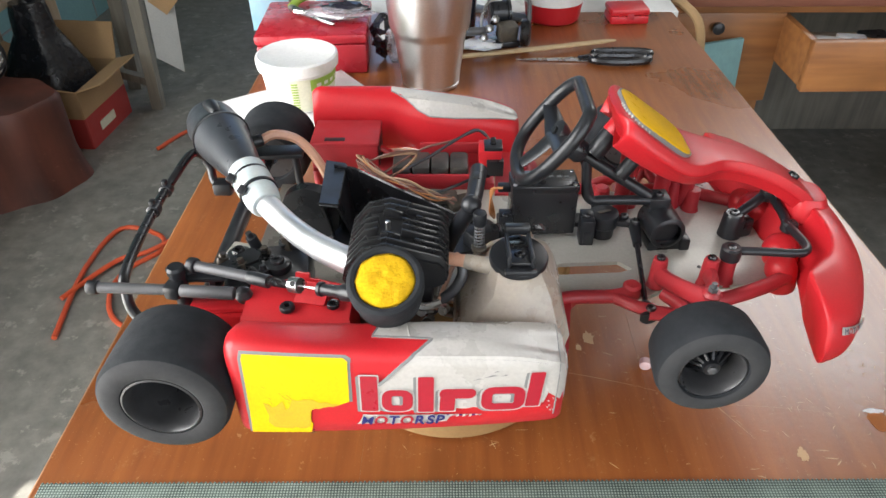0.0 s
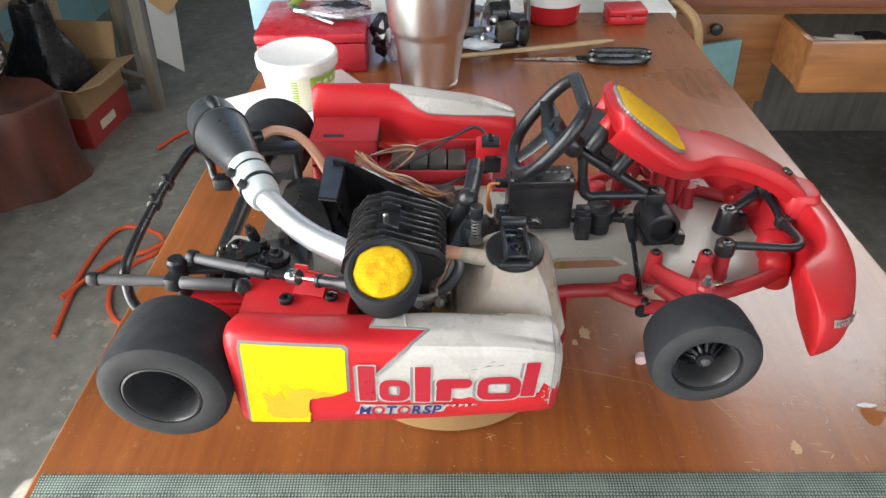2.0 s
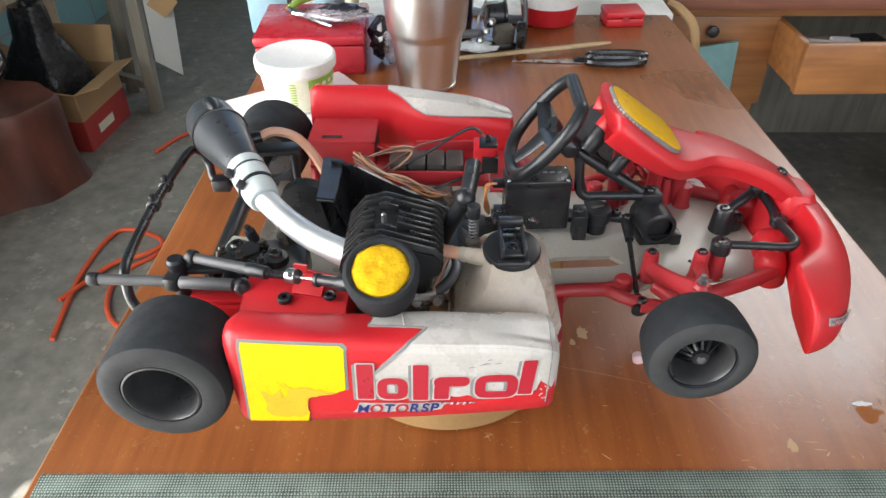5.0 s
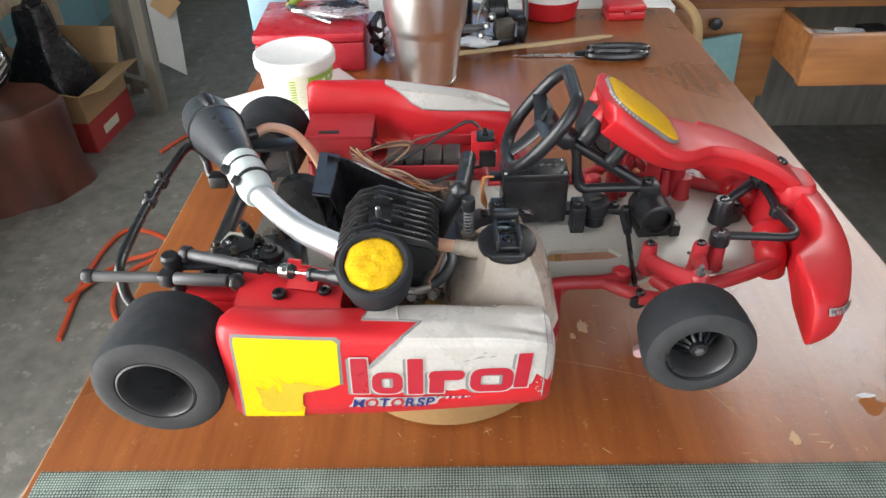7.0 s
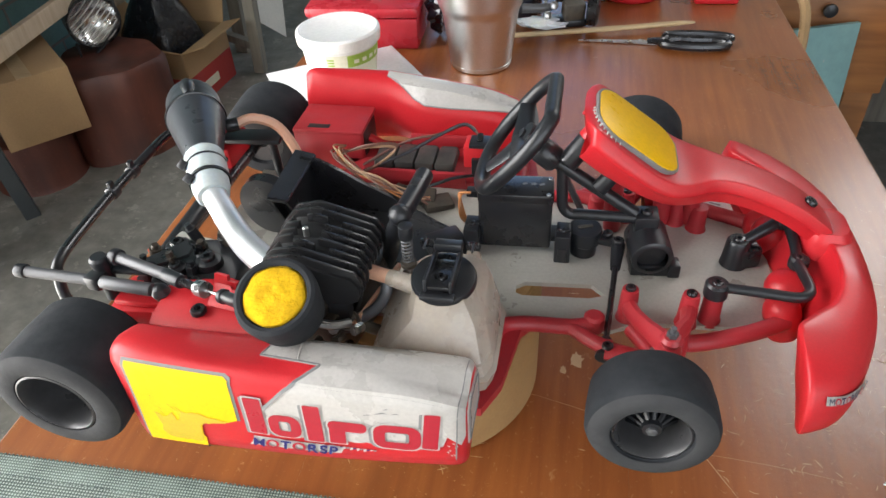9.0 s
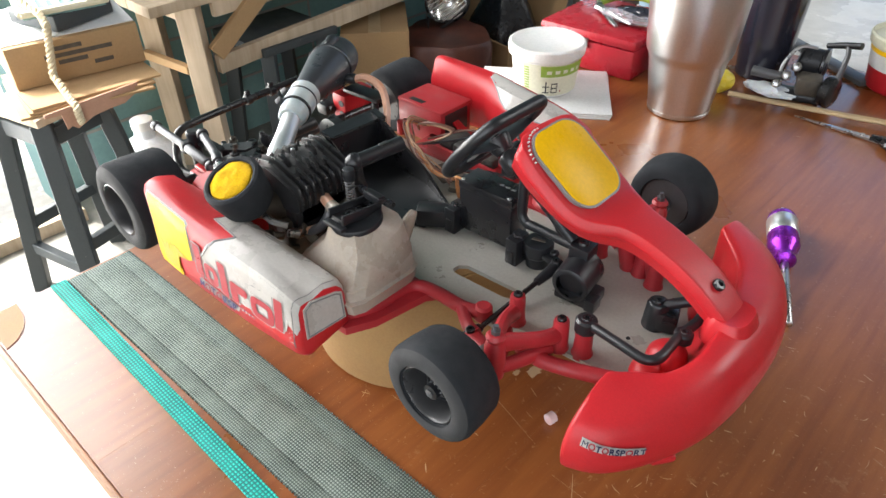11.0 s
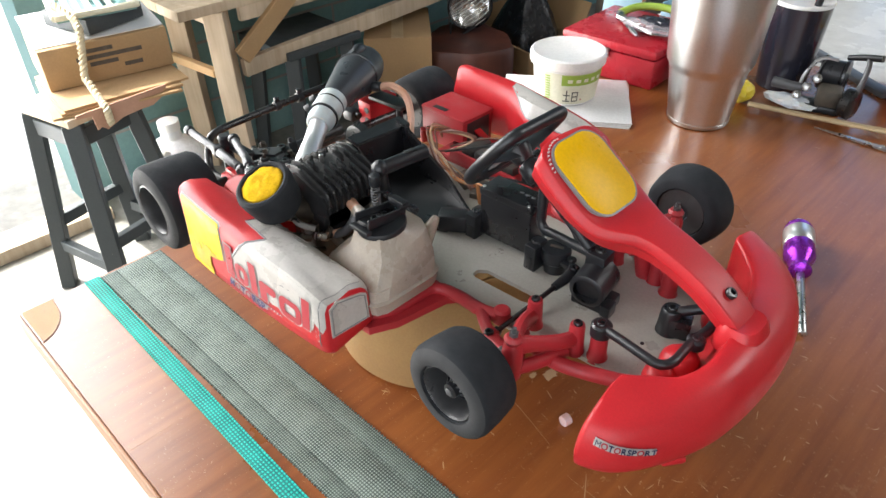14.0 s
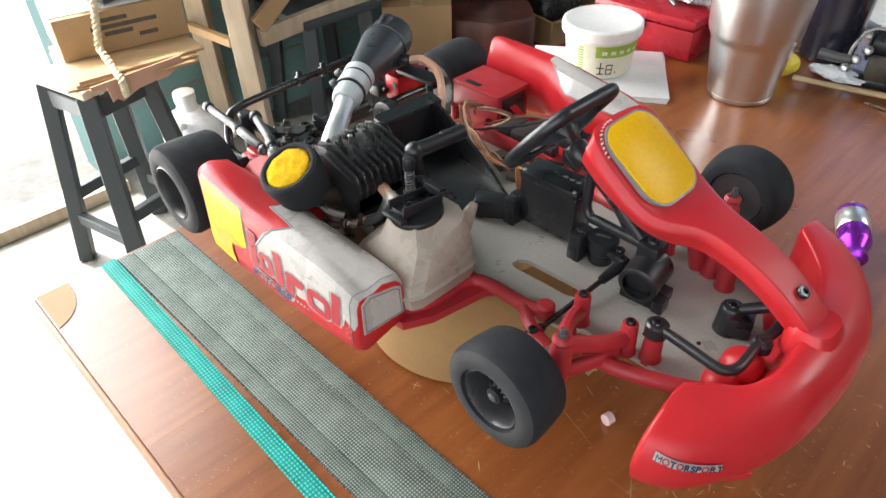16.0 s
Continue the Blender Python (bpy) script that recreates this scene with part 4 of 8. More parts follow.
rope_line = [Vector(p) for p in ((-1.33, 0.585, 0.682), (-1.25, 0.595, 0.67), (-1.228, 0.593, 0.65), (-1.228, 0.584, 0.605), (-1.226, 0.572, 0.55), (-1.16, 0.566, 0.528), (-1.122, 0.563, 0.515), (-1.118, 0.562, 0.48))]
for ph in (0.0, math.pi):
    strand = []
    for k in range(141):
        f = k / 140 * (len(rope_line) - 1)
        n_ = min(int(f), len(rope_line) - 2)
        c = rope_line[n_].lerp(rope_line[n_ + 1], f - n_)
        t_ = (rope_line[n_ + 1] - rope_line[n_]).normalized()
        o1 = t_.cross(Vector((0, 1, 0.2))).normalized()
        strand.append(c + (o1 * math.cos(k * 0.75 + ph) + t_.cross(o1) * math.sin(k * 0.75 + ph)) * 0.0042)
    part("rope", Geo().tube(strand, 0.0048, 6, 0), ROPE, ctn, "pale twisted rope")
bk = thing("green_crate", (-1.42, 0.6, 0.626), "pale green slatted plastic crate on the carton", "crate")
CR0, CR1, CR2, CR3 = Vector((-1.274, 0.566, 0.668)), Vector((-1.246, 0.735, 0.668)), Vector((-1.405, 0.774, 0.668)), Vector((-1.433, 0.605, 0.668))
part("frame", Geo().tube([CR0, CR1, CR2, CR3, CR0], 0.0075, 8, 0), LABEL, bk, "pale cream rim")
for k in range(8):
    t = (k + 0.5) / 8
    part("slat", bar(CR0.lerp(CR1, t) + Vector((0, 0, 0.002)), CR3.lerp(CR2, t) + Vector((0, 0, 0.002)), 0.012, 0.005, 0.001), LABEL if k % 2 else TEAL_PAINT, bk)
part("liner", Geo().prism([tuple(p.lerp((CR0 + CR2) / 2, 0.03).xy) for p in (CR0, CR1, CR2, CR3)], 0.656, 0.66), TEAL_PAINT, bk, "teal plastic liner")
part("foot", Geo().box((-1.345, 0.67, 0.64), (0.15, 0.15, 0.034), 0.003, (0, 0, 16)), DARK_PAINT, bk)
jug = thing("plastic_jug", (-1.47, 0.82, 0), "cloudy white plastic water jug on the floor", "jug")
part("body", Geo().lathe([(0, 0.075), (0.004, 0.085), (0.17, 0.085), (0.2, 0.07), (0.225, 0.03), (0.25, 0.026)], (-1.47, 0.82, 0), (0, 0, 1), 36), CLOUDY, jug)
part("cap", Geo().lathe([(0.25, 0.03), (0.275, 0.03), (0.277, 0.026)], (-1.47, 0.82, 0), (0, 0, 1), 24), WHITE_PLASTIC, jug)
part("grip", Geo().tube([(-1.425, 0.78, 0.2), (-1.4, 0.755, 0.215), (-1.39, 0.745, 0.17), (-1.4, 0.755, 0.12)], 0.01, 8, 4), CLOUDY, jug)
# door sill and joints of the block wall
solid("door_sill", Geo().box((-1.6, -0.3, 0.02), (0.1, 1.85, 0.04), 0.004), PALE_WOOD, "worn pale timber sill of the open doorway", "sill", kind="structure")
g = Geo()
for row in range(1, 9):
    g.box((X0 + 0.0005, (DOOR + Y1) / 2, row * 0.19), (0.004, Y1 - DOOR, 0.008))
    for c_ in range(9):
        yy = DOOR + 0.2 + c_ * 0.39 + (0.195 if row % 2 else 0)
        g.box((X0 + 0.0005, yy, row * 0.19 - 0.095), (0.0038, 0.008, 0.18))
solid("trim", g, PLASTER, "pale mortar joints of the block wall", "trim", kind="structure")

# ---- bench with things under it ----
bench = thing("wooden_bench", (-1.4, 1.6, 0), "low pale raw wooden bench with a plank top", "bench")
for k in range(3):
    part("plank", Geo().box((-1.405 - 0.116 * k, 1.725, 0.58), (0.115, 1.72, 0.028), 0.003), PALE_WOOD, bench)
for ly in (0.985, 2.45):
    for lx in (-1.385, -1.62):
        part("leg", bar((lx - 0.02, ly + 0.02, 0), (lx, ly, 0.566), 0.055, 0.055), PALE_WOOD, bench)
    part("cross_rail", Geo().box((-1.5, ly, 0.541), (0.24, 0.03, 0.045), 0.003), PALE_WOOD, bench)
part("rail", bar((-1.37, 1.03, 0.395), (-1.37, 2.45, 0.465), 0.022, 0.05), PALE_WOOD, bench)
part("apron", Geo().box((-1.362, 1.75, 0.546), (0.018, 1.42, 0.04), 0.003), PALE_WOOD, bench)
part("brace", bar((-1.35, 1.02, 0.435), (-1.345, 1.195, 0.566), 0.02, 0.05), CARD, bench, "rough brown diagonal brace")
part("stretcher", bar((-1.62, 0.945, 0.386), (-1.4, 0.962, 0.392), 0.02, 0.024), CARD, bench)
ch = thing("dark_stool", (-1.5, 1.32, 0), "dark painted wooden stool pushed under the bench", "stool")
for dx, dy in ((-0.1, -0.1), (0.1, -0.1), (0.1, 0.1), (-0.1, 0.1)):
    part("leg", bar((-1.48 + dx * 1.2, 1.3 + dy * 1.2, 0), (-1.48 + dx, 1.3 + dy, 0.38), 0.04, 0.04), DARK_PAINT, ch)
part("seat", Geo().box((-1.48, 1.3, 0.39), (0.27, 0.27, 0.024), 0.003), DARK_PAINT, ch)
log = thing("sawn_log", (-1.46, 1.62, 0), "low reddish-brown sawn log on the floor", "log")
part("trunk", Geo().lathe([(0, 0.13), (0.02, 0.122), (0.13, 0.12), (0.155, 0.118), (0.158, 0.11)], (-1.46, 1.62, 0), (0, 0, 1), 40), STUMP, log)
c2 = thing("shipping_carton", (-1.42, 1.68, 0.16), "brown taped cardboard shipping carton with printed labels", "carton")
CC = pose(-1.435, 1.665, 0.256, 0, 0, -42)
part("box", Geo().prism([(-0.15, -0.11), (0.15, -0.11), (0.15, 0.11), (-0.15, 0.11)], -0.095, 0.095, CC, bevel=0.003), CARD, c2)
part("tape", Geo().prism([(-0.152, -0.02), (0.152, -0.02), (0.152, 0.02), (-0.152, 0.02)], 0.0952, 0.0962, CC), STICK, c2)
for k, (u_, v_, w_, h_) in enumerate(((0.09, 0.05, 0.07, 0.02), (-0.06, 0.05, 0.1, 0.012), (0.1, -0.04, 0.05, 0.05), (-0.03, -0.045, 0.05, 0.04), (-0.1, -0.045, 0.04, 0.04))):
    part("print_bar", Geo().prism([(u_ - w_ / 2, v_ - h_ / 2), (u_ + w_ / 2, v_ - h_ / 2), (u_ + w_ / 2, v_ + h_ / 2), (u_ - w_ / 2, v_ + h_ / 2)], 0.1102, 0.1112, CC @ Matrix(((1, 0, 0, 0), (0, 0, -1, 0), (0, 1, 0, 0), (0, 0, 0, 1)))), GUNK, c2)
stump = thing("log_stump", (-1.3, 1.87, 0), "reddish-brown upright tree stump on the floor", "stump")
rings = []
for z, r in ((0, 0.18), (0.03, 0.172), (0.1, 0.162), (0.2, 0.164), (0.26, 0.165), (0.275, 0.155)):
    rings.append([Vector((-1.3 + r * (1 + 0.07 * math.sin(3 * t + 1) + 0.04 * math.sin(7 * t)) * math.cos(t), 1.865 + r * (1 + 0.07 * math.sin(3 * t + 1) + 0.04 * math.sin(7 * t)) * math.sin(t), z)) for t in (2 * math.pi * j / 48 for j in range(48))])
part("trunk", Geo().rings(rings), STUMP, stump)
lamp = thing("work_lamp", (-1.33, 1.92, 0.275), "black round work lamp with a wire grille on the stump", "lamp")
LC, LD = Vector((-1.325, 1.91, 0.366)), Vector((0.75, -0.62, -0.1)).normalized()
part("housing", Geo().lathe([(-0.13, 0.03), (-0.12, 0.06), (-0.06, 0.075), (0.0, 0.08), (0.004, 0.076), (-0.004, 0.07)], LC, LD, 40, False), BLACK_GLOSS, lamp)
part("reflector", Geo().lathe([(-0.004, 0.07), (-0.03, 0.05), (-0.05, 0.015), (-0.05, 0.001)], LC, LD, 36, False), LENS, lamp)
lu = LD.orthogonal().normalized()
lw = LD.cross(lu)
for k in range(9):
    h_ = -0.06 + 0.015 * k
    ww = math.sqrt(max(0.0001, 0.07 ** 2 - h_ ** 2))
    part("grille_wire", Geo().tube([LC + LD * 0.006 + lw * h_ - lu * ww, LC + LD * 0.014 + lw * h_, LC + LD * 0.006 + lw * h_ + lu * ww], 0.0018, 6, 4), ALU, lamp)
part("bracket", Geo().tube([LC - lu * 0.085, LC - lu * 0.085 - Vector((0, 0, 0.07)), LC - Vector((0, 0, 0.078)), LC + lu * 0.085 - Vector((0, 0, 0.07)), LC + lu * 0.085], 0.005, 8, 0), BLACK, lamp)

# open carton with a black bag
oc = thing("open_carton", (-1.3, 2.22, 0), "open red-printed brown cardboard carton with raised flaps", "carton")
P0, P1, P2 = Vector((-1.165, 2.06, 0)), Vector((-1.145, 2.34, 0)), Vector((-1.455, 2.09, 0))
P3 = P1 + P2 - P0
HB = 0.2
for name, p, q in (("side", P0, P1), ("side", P0, P2), ("side", P2, P3), ("side", P1, P3)):
    part(name, bar((p + q) / 2 - (q - p) * 0.5 + Vector((0, 0, HB * 0.27)), (p + q) / 2 + (q - p) * 0.5 + Vector((0, 0, HB * 0.27)), 0.005, HB * 0.54, 0.0008), CARD_RED, oc, "red printed carton side")
    part(name, bar((p + q) / 2 - (q - p) * 0.5 + Vector((0, 0, HB * 0.77)), (p + q) / 2 + (q - p) * 0.5 + Vector((0, 0, HB * 0.77)), 0.005, HB * 0.46, 0.0008), CARD, oc)
part("base", Geo().prism([tuple(P0.xy), tuple(P1.xy), tuple(P3.xy), tuple(P2.xy)], 0.001, 0.006), CARD, oc)


def flap(p, q, out, name="flap"):
    z = Vector((0, 0, HB))
    t_ = Vector((0, 0, 0.003))
    a_, b_ = p + z, q + z
    n_ = (q - p).cross(out).normalized() * 0.002
    quad = [a_, b_, b_ + out - (b_ - a_) * 0.06, a_ + out + (b_ - a_) * 0.06]
    part(name, Geo().add([v - n_ for v in quad] + [v + n_ for v in quad], [(0, 1, 2, 3), (7, 6, 5, 4), (0, 4, 5, 1), (1, 5, 6, 2), (2, 6, 7, 3), (3, 7, 4, 0)]), CARD, oc)


flap(P0, P1, Vector((0.09, -0.02, 0.03)))
flap(P0, P2, Vector((-0.02, -0.1, 0.06)))
flap(P2, P3, Vector((-0.1, 0.02, 0.05)))
flap(P1, P3, Vector((0.0, 0.08, 0.1)))
part("print_bar", bar(P0.lerp(P2, 0.2) + Vector((0, -0.004, 0.07)), P0.lerp(P2, 0.75) + Vector((0, -0.004, 0.07)), 0.002, 0.02, 0.0002), LABEL, oc)
part("print_bar", bar(P0.lerp(P1, 0.25) + Vector((0.004, 0, 0.05)), P0.lerp(P1, 0.6) + Vector((0.004, 0, 0.05)), 0.002, 0.03, 0.0002), LABEL, oc)
bag = thing("black_bin_bag", (-1.31, 2.22, 0.01), "glossy black plastic bag stuffed into the carton", "bag")
q = random.Random(77)
rings = []
for i in range(14):
    v = i / 13
    r = 0.155 * (0.55 + 0.45 * math.sin(math.pi * min(1, v * 1.15 + 0.12))) * (1 - 0.35 * v ** 3)
    rings.append([Vector((-1.31 + (r * (1 + 0.13 * math.sin(5 * t + 3 * v) + q.uniform(-0.05, 0.05))) * math.cos(t) * 0.9, 2.215 + (r * (1 + 0.13 * math.sin(4 * t - 2 * v) + q.uniform(-0.05, 0.05))) * math.sin(t) * 0.8, 0.01 + 0.43 * v)) for t in (2 * math.pi * j / 30 for j in range(30))])
part("sack", Geo().rings(rings), BAG, bag)
part("knot", Geo().tube([(-1.31, 2.215, 0.43), (-1.305, 2.21, 0.46), (-1.29, 2.2, 0.475), (-1.27, 2.19, 0.47)], [0.03, 0.016, 0.02, 0.03], 12, 4), BAG, bag)

# pale timber stand behind
pt = thing("timber_stand", (-1.02, 2.38, 0), "narrow grey weathered timber stand with a hanging board", "stand")
part("post", bar((-1.055, 2.37, 0), (-1.025, 2.37, 0.62), 0.04, 0.04), GREY_WOOD, pt)
part("post", bar((-1.2, 2.55, 0), (-1.17, 2.55, 0.62), 0.05, 0.05), GREY_WOOD, pt)
part("foot", bar((-1.2, 2.45, 0.1), (-1.05, 2.37, 0.1), 0.03, 0.03), GREY_WOOD, pt)
part("top", bar((-1.24, 2.5, 0.63), (-0.95, 2.36, 0.63), 0.12, 0.02), GREY_WOOD, pt)
part("board", Geo().prism([(-0.05, -0.1), (0.03, -0.16), (0.05, 0.1), (-0.04, 0.12)], -0.003, 0.003, pose(-0.955, 2.36, 0.3, 90, 0, 15)), GREY_CARD, pt, "pale hanging board")
part("tag", Geo().prism([(-0.05, 0), (0, -0.05), (0.05, 0), (0, 0.05)], -0.002, 0.002, pose(-0.93, 2.345, 0.4, 90, 0, 15)), CARD, pt)

# ---- desk with an open drawer ----
desk = thing("wooden_desk", (1.15, 1.75, 0), "orange-brown wooden desk with an open drawer", "desk")
part("top", Geo().box((1.2, 1.76, 0.73), (1.64, 0.92, 0.028), 0.004), TABLE_DARK, desk, "dark red-brown desk top")
part("front_rail", Geo().box((1.21, 1.345, 0.705), (1.58, 0.02, 0.022), 0.002), DESK, desk)
part("front_panel", Geo().box((0.535, 1.345, 0.606), (0.23, 0.02, 0.176), 0.002), DESK, desk)
part("front_panel", Geo().box((1.55, 1.345, 0.64), (0.88, 0.02, 0.108), 0.002), DESK, desk)
# side and back panels added to keep light off the floor underneath
part("light_block_side", Geo().box((0.43, 1.78, 0.36), (0.02, 0.84, 0.71), 0.002), DESK, desk)
part("light_block_side", Geo().box((2.0, 1.78, 0.36), (0.02, 0.84, 0.71), 0.002), DESK, desk)
part("light_block_back", Geo().box((1.21, 2.2, 0.36), (1.54, 0.02, 0.71), 0.002), GREY_WOOD, desk)
for lx, ly in ((0.622, 1.384), (1.97, 1.384)):
    part("leg", bar((lx + 0.01, ly, 0), (lx, ly, 0.694), 0.05, 0.05), DESK, desk)
part("knob", Geo().lathe([(0, 0.006), (0.008, 0.005), (0.012, 0.011), (0.018, 0.011), (0.021, 0.006)], (0.523, 1.336, 0.67), (0, -1, 0), 18), BLACK, desk)
dr = part("drawer", Geo().box((0.875, 1.21, 0.645), (0.46, 0.018, 0.092), 0.003, (0, 0, 1)), DESK, desk, "pulled-out wooden drawer")
part("drawer_side", Geo().box((0.653, 1.33, 0.646), (0.013, 0.24, 0.085), 0.001), DESK, dr)
part("drawer_side", Geo().box((1.095, 1.33, 0.646), (0.013, 0.24, 0.085), 0.001), DESK, dr)
part("drawer_bottom", Geo().box((0.875, 1.33, 0.612), (0.43, 0.24, 0.006)), PALE_WOOD, dr)
rnd = random.Random(8)
for k in range(7):
    m_ = (PAPER, CLOUDY, BLACK, FLUE, PAPER, CLOUDY, LABEL)[k]
    solid("drawer_item", Geo().box((0.71 + 0.055 * k, 1.25 + rnd.uniform(0, 0.06), 0.6152 + 0.0225), (0.05, rnd.uniform(0.06, 0.1), 0.045), 0.003, (0, 0, rnd.uniform(-25, 25))), m_, "small loose item lying in the open drawer", "clutter", group="items in the drawer")
solid("teal_cloth", Geo().prism([(-0.09, 0.2), (0.08, 0.2), (0.1, -0.05), (0.04, -0.22), (-0.06, -0.2), (-0.1, -0.02)], -0.004, 0.004, pose(0.5, 1.3, 0.45, 90, 0, 20)), TEAL_PAINT, "faded teal cloth hanging beside the desk", "cloth")
solid("brown_hose", Geo().tube([(0.425, 1.3, 0.73), (0.44, 1.28, 0.726), (0.462, 1.25, 0.7), (0.47, 1.235, 0.62), (0.475, 1.23, 0.45), (0.48, 1.24, 0.008)], 0.008, 8, 6), CARD, "thin brown hose hanging beside the table", "hose")
solid("dark_box", Geo().box((1.55, 1.5, 0.11), (0.5, 0.34, 0.22), 0.01, (0, 0, 8)), BLACK, "dark storage box under the desk", "box")
bkt = thing("plastic_bucket", (1.42, 1.35, 0), "pale grey plastic bucket on the floor", "bucket")
part("wall", Geo().lathe([(0, 0.1), (0.004, 0.105), (0.2, 0.13), (0.202, 0.126), (0.01, 0.1)], (1.42, 1.32, 0), (0, 0, 1), 32), GREY_ROD, bkt)
part("rim", Geo().lathe([(0.198, 0.131), (0.205, 0.134), (0.208, 0.13)], (1.42, 1.32, 0), (0, 0, 1), 32), GREY_ROD, bkt)

cable = Geo().tube([(-0.89, 1.17, 0.006), (-0.925, 1.42, 0.006), (-0.9, 1.6, 0.006), (-0.78, 1.57, 0.006), (-0.755, 1.5, 0.006), (-0.815, 1.42, 0.006), (-0.82, 1.32, 0.006), (-0.76, 1.22, 0.006), (-0.6, 1.15, 0.006)], 0.0065, 8, 6)
solid("orange_cable", cable, ORANGE_CABLE, "bright orange power cable looped on the floor", "cable")
solid("orange_cable", Geo().tube([(-0.93, 1.3, 0.012), (-0.85, 1.45, 0.012), (-0.76, 1.5, 0.018), (-0.6, 1.75, 0.012), (-0.62, 2.1, 0.007), (-0.85, 2.2, 0.007), (-0.95, 2.05, 0.007)], 0.0065, 8, 6), ORANGE_CABLE, "bright orange power cable trailing over the floor", "cable")

# ---- the model kart ----
CY = 0.415
CYF = 0.4125
kart = thing("model_kart", (0.03, CY, 0.85), "large red, black and white radio-controlled model racing kart", "model kart")


def screw(p, parent, r=0.0026, axis=(0, 0, 1), mat=None):
    """A cross-head screw head at p."""
    g = Geo().lathe([(0, r), (r * 0.4, r), (r * 0.62, r * 0.85), (r * 0.66, r * 0.45), (r * 0.3, r * 0.38), (r * 0.3, 0.0001)], p, axis, 14, False)
    return part("screw", g, mat or BLACK_GLOSS, parent)


def wheel(cx, yo, cz, r, w, side, spokes):
    """side -1: the outer face looks towards -y."""
    wh = group("wheel", (cx, yo, cz), kart)
    ax = (0, -side, 0)
    ri = r * (0.585 if spokes else 0.58)
    part("tyre", Geo().lathe([(0.006, ri), (0.0012, ri + 0.0008), (0, ri + 0.0022), (0.0002, r - 0.0045), (0.0008, r - 0.0026), (0.0022, r - 0.0009), (0.005, r), (w * 0.5, r - 0.0004), (w - 0.004, r - 0.0018), (w - 0.0015, r - 0.0032), (w, r - 0.0065), (w, ri + 0.001), (w - 0.004, ri)], (cx, yo, cz), ax, 64, False), RUBBER, wh)
    part("sidewall_ring", Geo().lathe([(-0.0003, ri + 0.001), (-0.0009, ri + 0.0025), (-0.0007, r - 0.0055), (0.0002, r - 0.0034), (0.0012, r - 0.0016)], (cx, yo, cz), ax, 64, False), RUBBER_EDGE, wh)
    depth = 0.02 if spokes else 0.034
    yo += -side * (0.0028 if spokes else 0.001)  # rim set back inside the tyre
    part("rim", Geo().lathe([(0.003, ri + 0.0006), (-0.0012, ri + 0.0004), (-0.0016, ri - 0.0006), (0.0, ri - 0.0016), (0.004, ri - 0.002), (depth, ri - 0.004), (depth + 0.001, 0.006), (w - 0.004, 0.006), (w - 0.004, ri)], (cx, yo, cz), ax, 56, False), RIM, wh)
    if spokes:
        for k in range(10):
            t = 2 * math.pi * (k + 0.3) / 10
            c, s = math.cos(t), math.sin(t)
            pts = [Vector((cx + c * 0.0035, yo - side * 0.004, cz + s * 0.0035)), Vector((cx + c * (ri - 0.004), yo - side * 0.013, cz + s * (ri - 0.004)))]
            part("spoke", Geo().tube(pts, 0.0012, 6, 0), BLACK, wh)
        part("hub", Geo().lathe([(0.001, 0.002), (0.0012, 0.0044), (0.02, 0.0058)], (cx, yo, cz), ax, 20), BLACK, wh)
        part("axle_nut", Geo().lathe([(-0.0005, 0.0014), (0.0, 0.0026), (0.003, 0.0026)], (cx, yo, cz), ax, 6), GREY_ROD, wh)
    else:
        for k in range(6):
            t = 2 * math.pi * k / 6
            c, s = math.cos(t), math.sin(t)
            part("rib", Geo().tube([(cx + c * 0.006, yo - side * (depth - 0.002), cz + s * 0.006), (cx + c * (ri - 0.005), yo - side * (depth - 0.001), cz + s * (ri - 0.005))], 0.0016, 6, 0), RIM, wh)
        part("axle_nut", Geo().lathe([(depth - 0.008, 0.003), (depth - 0.007, 0.0045), (depth, 0.0045)], (cx, yo, cz), ax, 6), BLACK, wh)
    return wh


wheel(0.1665, 0.2805, 0.8668, 0.0297, 0.0295, -1, True)
wheel(0.1672, 0.5485, 0.867, 0.0305, 0.0255, 1, True)
wheel(-0.113, 0.257, 0.8675, 0.0335, 0.044, -1, False)
wheel(-0.115, 0.559, 0.8585, 0.0315, 0.044, 1, False)
part("rear_axle", Geo().cyl((-0.113, 0.295, 0.867), (-0.115, 0.52, 0.8595), 0.004, seg=16), BLACK_GLOSS, kart)
for y0, y1 in ((0.31, 0.33), (0.5, 0.52)):
    part("stub_axle", Geo().cyl((0.166, y0, 0.869), (0.17, y1, 0.869), 0.0035, seg=12), STEEL, kart)

# chassis plate
outline = [(-0.1, 0.352), (0.085, 0.352), (0.1, 0.356), (0.15, 0.356), (0.165, 0.364), (0.225, 0.368), (0.24, 0.384), (0.24, 0.452), (0.225, 0.468), (0.17, 0.472), (0.1, 0.482), (-0.1, 0.485)]
slot = [(0.096, 0.379), (0.1, 0.377), (0.138, 0.3795), (0.147, 0.383), (0.139, 0.391), (0.101, 0.3885), (0.096, 0.3845)]
plate = part("chassis_plate", Geo().prism(outline, 0.8512, 0.8542, holes=[slot]), PLATE, kart, "dusty grey alloy chassis plate")
for x, y in ((0.2, 0.45), (0.215, 0.4), (0.19, 0.385), (0.225, 0.43), (0.06, 0.37), (0.03, 0.46), (0.18, 0.455)):
    screw((x, y, 0.854), plate, 0.0013)

